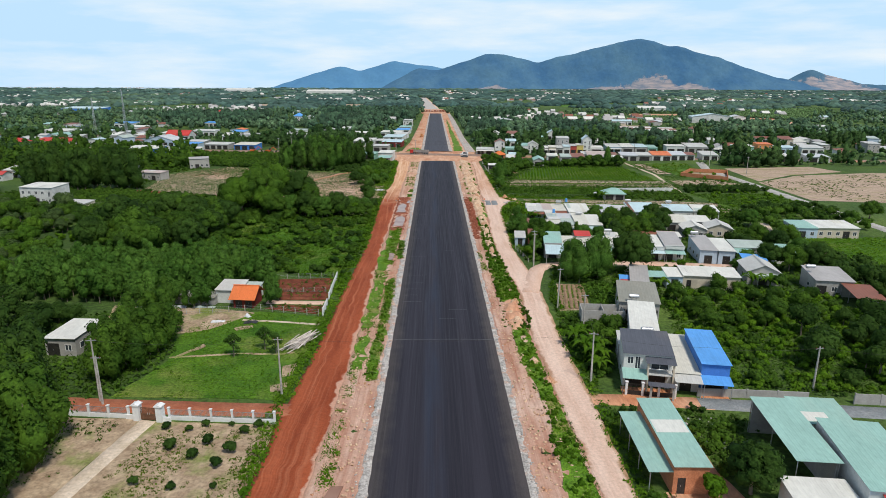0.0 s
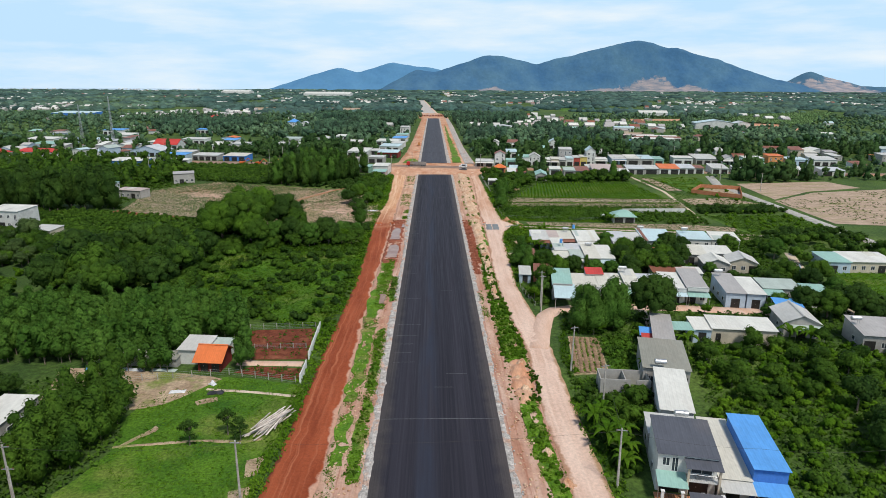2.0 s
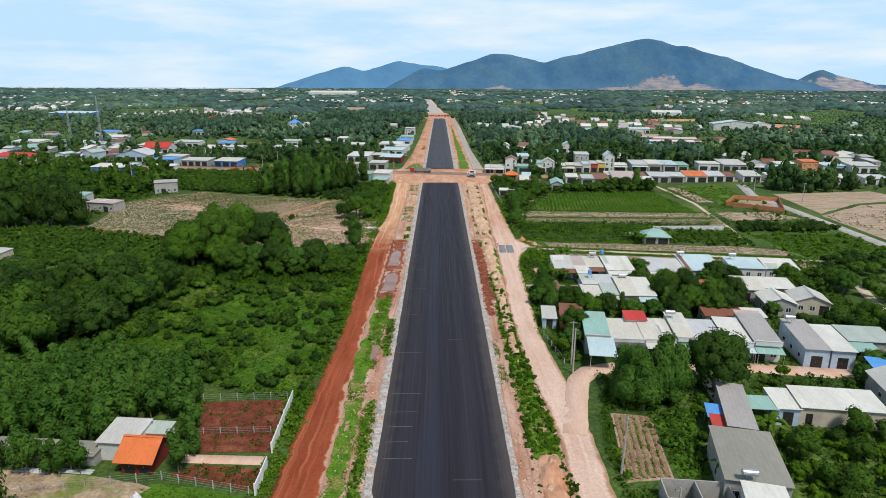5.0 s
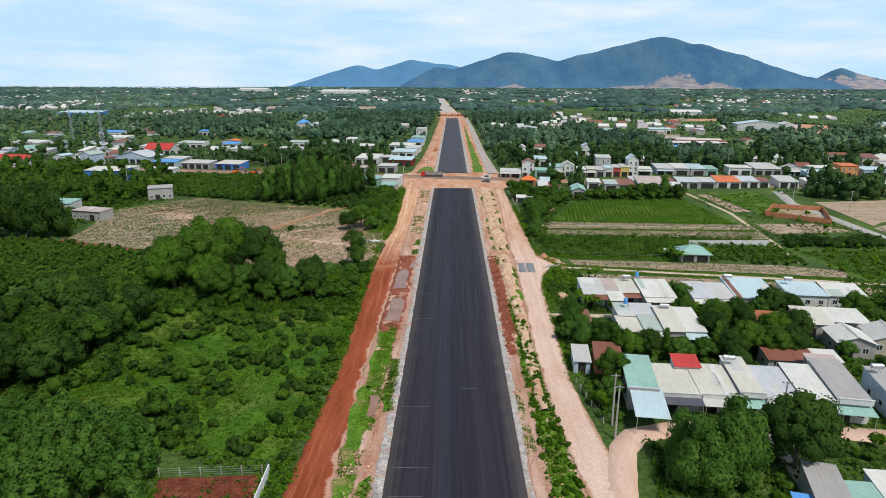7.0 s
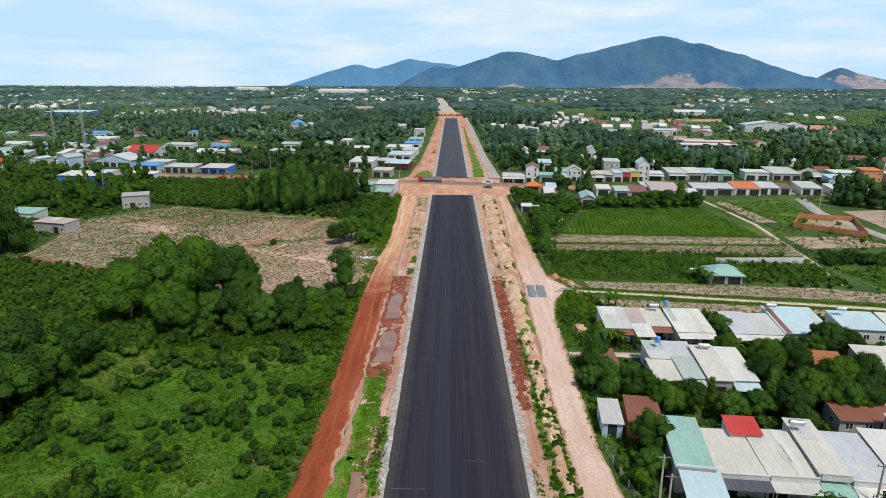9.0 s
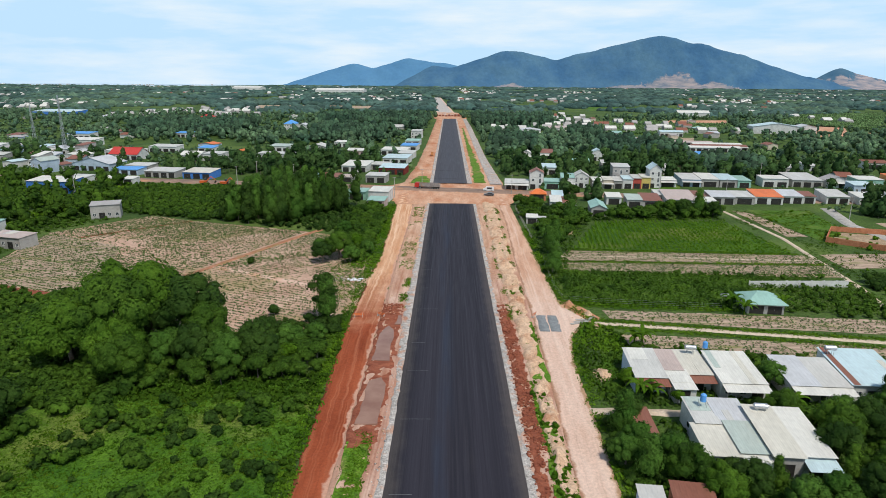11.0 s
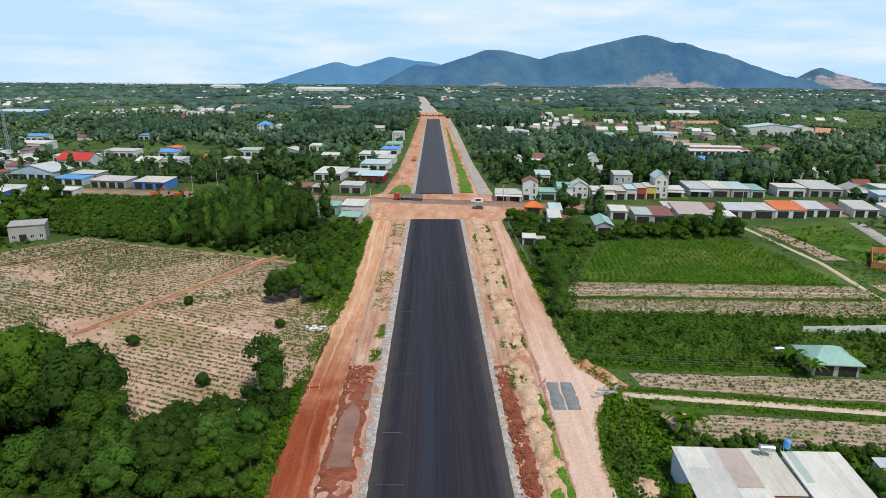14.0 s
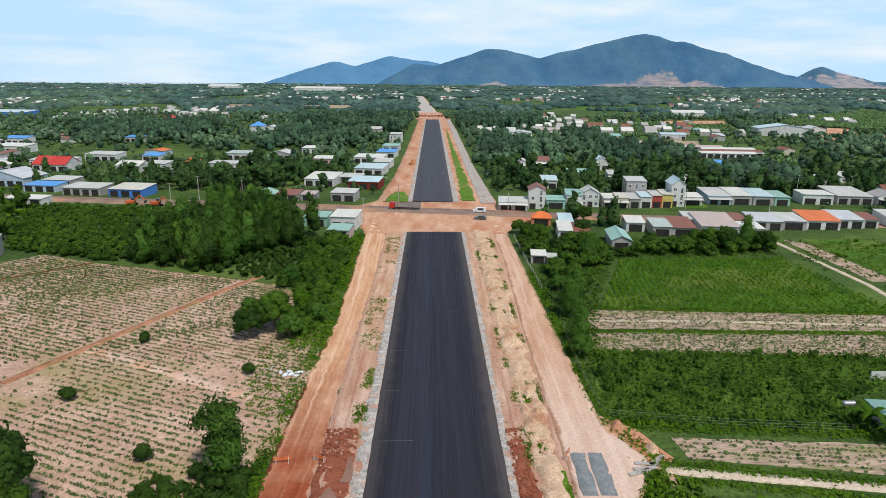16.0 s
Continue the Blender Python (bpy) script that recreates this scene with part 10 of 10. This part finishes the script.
def plain_houses():
    """Small far houses with a roof each: the nearer ones as things, those beyond in one mesh."""
    rng = random.Random(41)
    spots_, tries = [], 0
    while len(spots_) < 60 and tries < 4000:      # the town on both sides of the cross road
        tries += 1
        x = rng.choice((rng.uniform(-400, -215), rng.uniform(-330, -215), rng.uniform(170, 360)))
        y = 398 - 0.11 * x + 85 * rng.random() ** 1.3
        if not (any(math.hypot(x - a_, y - b_) < 10 for a_, b_, c_ in spots_) or any(math.hypot(x - h_[0] - h_[3] / 2, y - h_[1] - h_[4] / 2) < 4 + 0.65 * max(h_[3:]) for h_ in HOUSE_SPOTS)):
            spots_.append((x, y, 1))
    tries = 0
    while len(spots_) < 100 and tries < 9000:     # hamlets among the groves
        tries += 1
        y = 440 + 460 * rng.random()
        x = rng.uniform(-0.78, 0.78) * y
        if abs(x) < 40 or wob(x, y * 0.6, 0.012, 21.0) < 0.12:
            continue
        if any(math.hypot(x - a_, y - b_) < 11 for a_, b_, c_ in spots_) or any(math.hypot(x - h_[0] - h_[3] / 2, y - h_[1] - h_[4] / 2) < 8 + 0.7 * max(h_[3:]) for h_ in HOUSE_SPOTS):
            continue
        spots_.append((x, y, 0))
    names = ["white", "white", "light_grey", "light_grey", "light_grey", "grey", "grey", "lilac", "cream", "sage", "teal", "pale_blue", "rust", "rust", "orange"]
    words = {"white": "white", "light_grey": "light grey", "pale_blue": "pale blue", "cream": "cream", "teal": "sea-green", "sage": "grey-green", "lilac": "pale grey", "grey": "grey", "orange": "orange", "rust": "rust-brown"}
    for x, y, town in spots_:
        r = rng.choice(names)
        w, d = (rng.uniform(4.5, 9), rng.uniform(7, 12)) if town else (rng.uniform(6, 13), rng.uniform(7, 12))
        two = rng.random() < (0.16 if town else 0.05)
        hf = rng.uniform(6.0, 7.2) if two else rng.uniform(2.8, 3.9)
        house(x, y, w, d, rng.uniform(-18, 6), hf, hf + rng.uniform(0.6, 1.8), r, rng.choice(("white", "grey", "grey", "grey", "cream", "pale_blue")), "far %shouse with a %s roof among trees" % ("two-storey " if two else "low ", words[r]), style=rng.choice(("mono", "mono", "gable", "cross")), storeys=2 if two else 1, openings=None if town else [], side_windows=0, group="far houses on the plain")
    V, Q, T, o = [], [], [], 0
    mats = [WALLS["grey"], ROOFS["white"], ROOFS["light_grey"], ROOFS["rust"], ROOFS["grey"]]
    qi, ti = [], []
    for _ in range(5200):
        y = 720 + 3750 * rng.random() ** 1.6
        x = rng.uniform(-0.78, 0.78) * y
        if abs(x + max(0, y - 900) * 0.034) < 40 or wob(x, y * 0.5, 0.0042, 23.0) + 0.5 * wob(x, y * 0.5, 0.013, 3.0) < 0.20:
            continue
        if y < 930 and any(math.hypot(x - h_[0] - h_[3] / 2, y - h_[1] - h_[4] / 2) < 9 + 0.7 * max(h_[3:]) for h_ in HOUSE_SPOTS):
            continue
        if y < 930:
            HOUSE_SPOTS.append((x - 5, y - 5, 0, 10, 10))
        w, d, h, k = rng.uniform(5, 12), rng.uniform(6, 11), rng.uniform(2.6, 4.2), rng.choice((1, 1, 1, 2, 2, 4, 4, 3))
        p = [(-w, -d, 0), (w, -d, 0), (w, d, 0), (-w, d, 0), (-w, -d, h), (w, -d, h), (w, d, h), (-w, d, h), (-w, 0, h + d * 0.3), (w, 0, h + d * 0.3)]
        V += [(x + a_ / 2, y + b_ / 2, c_) for a_, b_, c_ in p]
        for f in ((0, 1, 5, 4), (1, 2, 6, 5), (2, 3, 7, 6), (3, 0, 4, 7)):
            Q.append([o + i for i in f])
            qi.append(0)
        for f in ((4, 5, 9, 8), (6, 7, 8, 9)):
            Q.append([o + i for i in f])
            qi.append(k)
        for f in ((7, 4, 8), (5, 6, 9)):
            T.append([o + i for i in f])
            ti.append(0)
        o += 10
    me = mesh_of("distant_houses", V, [Q, T], mats, index=qi + ti)
    me.shade_flat()
    ob = new("distant_houses", me)
    tagged(ob, "tiny pale houses scattered over the distant plain", "houses", kind="stuff")


plain_houses()
plain_woods()
T_ROUGH = [template(crown(240 + i, [(0, 0, 1.3, 1.7, 0.9)], 5, 1.3, 0.95)) for i in range(3)]
for poly, kind_ in OPEN_FIELDS:
    soil_, words_ = {"green": (CROPGROUND, "even green crop field on the plain"), "grass": (GRASS, "bright green meadow on the plain"), "dry": (FIELD2, "dry ploughed field on the plain"), "bare": (ORANGE, "bare orange earth clearing on the plain")}[kind_]
    if kind_ == "green" and poly[0][1] < 1000:
        crop_rows("plantation_rows", poly, 6.5, 3.2, T_ROUGH, HAZEFRESH, "rows of young trees in a plantation", 0.7, 1.1, 24 if poly[0][0] > 0 else -20, 300, 0.08)
    plot("clearing" if kind_ == "bare" else "green_field" if kind_ != "dry" else "ploughed_field", poly, 0.05, soil_, words_, cell=12)
plot("sea", [(-4700, 3800), (-1700, 3950), (-1300, 4990), (-4790, 4990)], 0.3, SEA, "pale strip of sea on the horizon", "water", cell=400, ragged=0)


# ---- mountains ----
def mountains():
    """Wooded hills on the horizon, as ridges summed from rounded peaks: x, height, reach to either side."""
    front = [(1500, 374, 1450, 1150), (1740, 326, 900, 1060), (2050, 246, 700, 640), (2560, 98, 500, 420), (420, 266, 760, 1150), (-110, 158, 300, 800), (1040, 216, 900, 900)]
    back = [(-300, 212, 640, 900), (-707, 170, 540, 620), (-60, 184, 700, 620)]
    side = [(2834, 164, 330, 420), (2960, 118, 300, 500), (3300, 56, 400, 900)]
    cloth = {}
    # the blue of distance haze is painted into each ridge's base colours
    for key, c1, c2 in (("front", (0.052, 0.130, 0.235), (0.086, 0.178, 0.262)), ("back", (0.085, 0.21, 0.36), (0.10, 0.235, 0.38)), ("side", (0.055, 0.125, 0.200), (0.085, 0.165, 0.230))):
        m = surface("hazed_mountain_" + key, c1, c2, 0.006, 0.05, rough=1.0, bump=3.0 if key == "front" else 2.0, grain=0.10 if key == "front" else 0.05)
        b = m.node_tree.nodes["Principled BSDF"]
        b.inputs["Specular IOR Level"].default_value = 0.0
        t = Nodes(m)
        pos, x, y = t.place()
        sep = t.n.new("ShaderNodeSeparateXYZ")
        t.l.new(pos, sep.inputs[0])
        z = sep.outputs["Z"]
        rag = t.value("ADD", t.value("MULTIPLY", t.noise(pos, 0.014, 7.0, 0.7), 1.7), -0.85)
        rock = t.mix(t.ramp(t.noise(t.vec(t.value("MULTIPLY", x, 0.35), y, t.value("MULTIPLY", z, 2.2)), 0.03, 5.0, 0.7), 0.38, 0.62), (0.15, 0.185, 0.235), (0.37, 0.315, 0.31))
        col = b.inputs["Base Color"].links[0].from_socket
        scars = {"front": ((1560, 285, 118), (1830, 230, 52), (1220, 200, 26), (440, 120, 34)), "side": ((2620, 150, 150), (2980, 330, 130), (2800, 260, 96)), "back": ()}[key]      # middle, half width, height of each bare face
        for xc, w, h in scars:
            d = t.value("ADD", t.value("DIVIDE", t.value("ABSOLUTE", t.value("SUBTRACT", x, float(xc))), float(w)), t.value("DIVIDE", z, float(h)))
            col = t.mix(t.ramp(t.value("ADD", d, rag), 1.02, 0.86), col, rock)
        t.l.new(col, b.inputs["Base Color"])
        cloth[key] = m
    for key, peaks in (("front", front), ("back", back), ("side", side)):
        x0, x1 = min(p[0] - p[2] for p in peaks) - 100, max(p[0] + p[3] for p in peaks) + 100
        xs = np.arange(x0, x1, 11.0)
        dy = np.linspace(-190, 110, 40)
        yc = {"front": 4640, "back": 4770, "side": 4720}[key]
        gx, gd = np.meshgrid(xs, dy)
        h = np.zeros_like(gx)
        soft = 0.0
        for px, ph, wl_, wr_ in peaks:
            r = np.where(gx < px, (px - gx) / wl_, (gx - px) / wr_)
            cone = ph * (1.06 - np.sqrt((1.0 * r) ** 2 + 0.0036))
            soft = soft + np.exp(np.clip(cone, -60, 500) / 7.0)
        h = 7.0 * np.log(soft + 1.0)
        fall = np.clip(1 - np.abs(gd) / np.where(gd < 0, 190.0, 110.0), 0, 1) ** 1.15
        rel = np.array([[noise.fractal((x * 0.006, d * 0.012, 3.0), 0.9, 2.1, 5) for x in xs] for d in dy])
        z = h * fall * (1 + 0.30 * rel * (1 - fall)) + 6 * rel * fall - 8
        v = np.stack([gx, yc + gd, z], -1).reshape(-1, 3)
        nx = len(xs)
        i = (np.arange(len(dy) - 1)[:, None] * nx + np.arange(nx - 1)[None]).ravel()
        q = np.stack([i, i + 1, i + nx + 1, i + nx], -1)
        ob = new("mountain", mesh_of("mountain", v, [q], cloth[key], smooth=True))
        tagged(ob, {"front": "long wooded mountain tinted with blue haze, a pale quarry at its foot", "back": "mountain ridge coloured pale with blue haze in the distance", "side": "pale quarried hill tinted with haze in the distance"}[key], "mountain", "mountains on the horizon", "structure")


mountains()
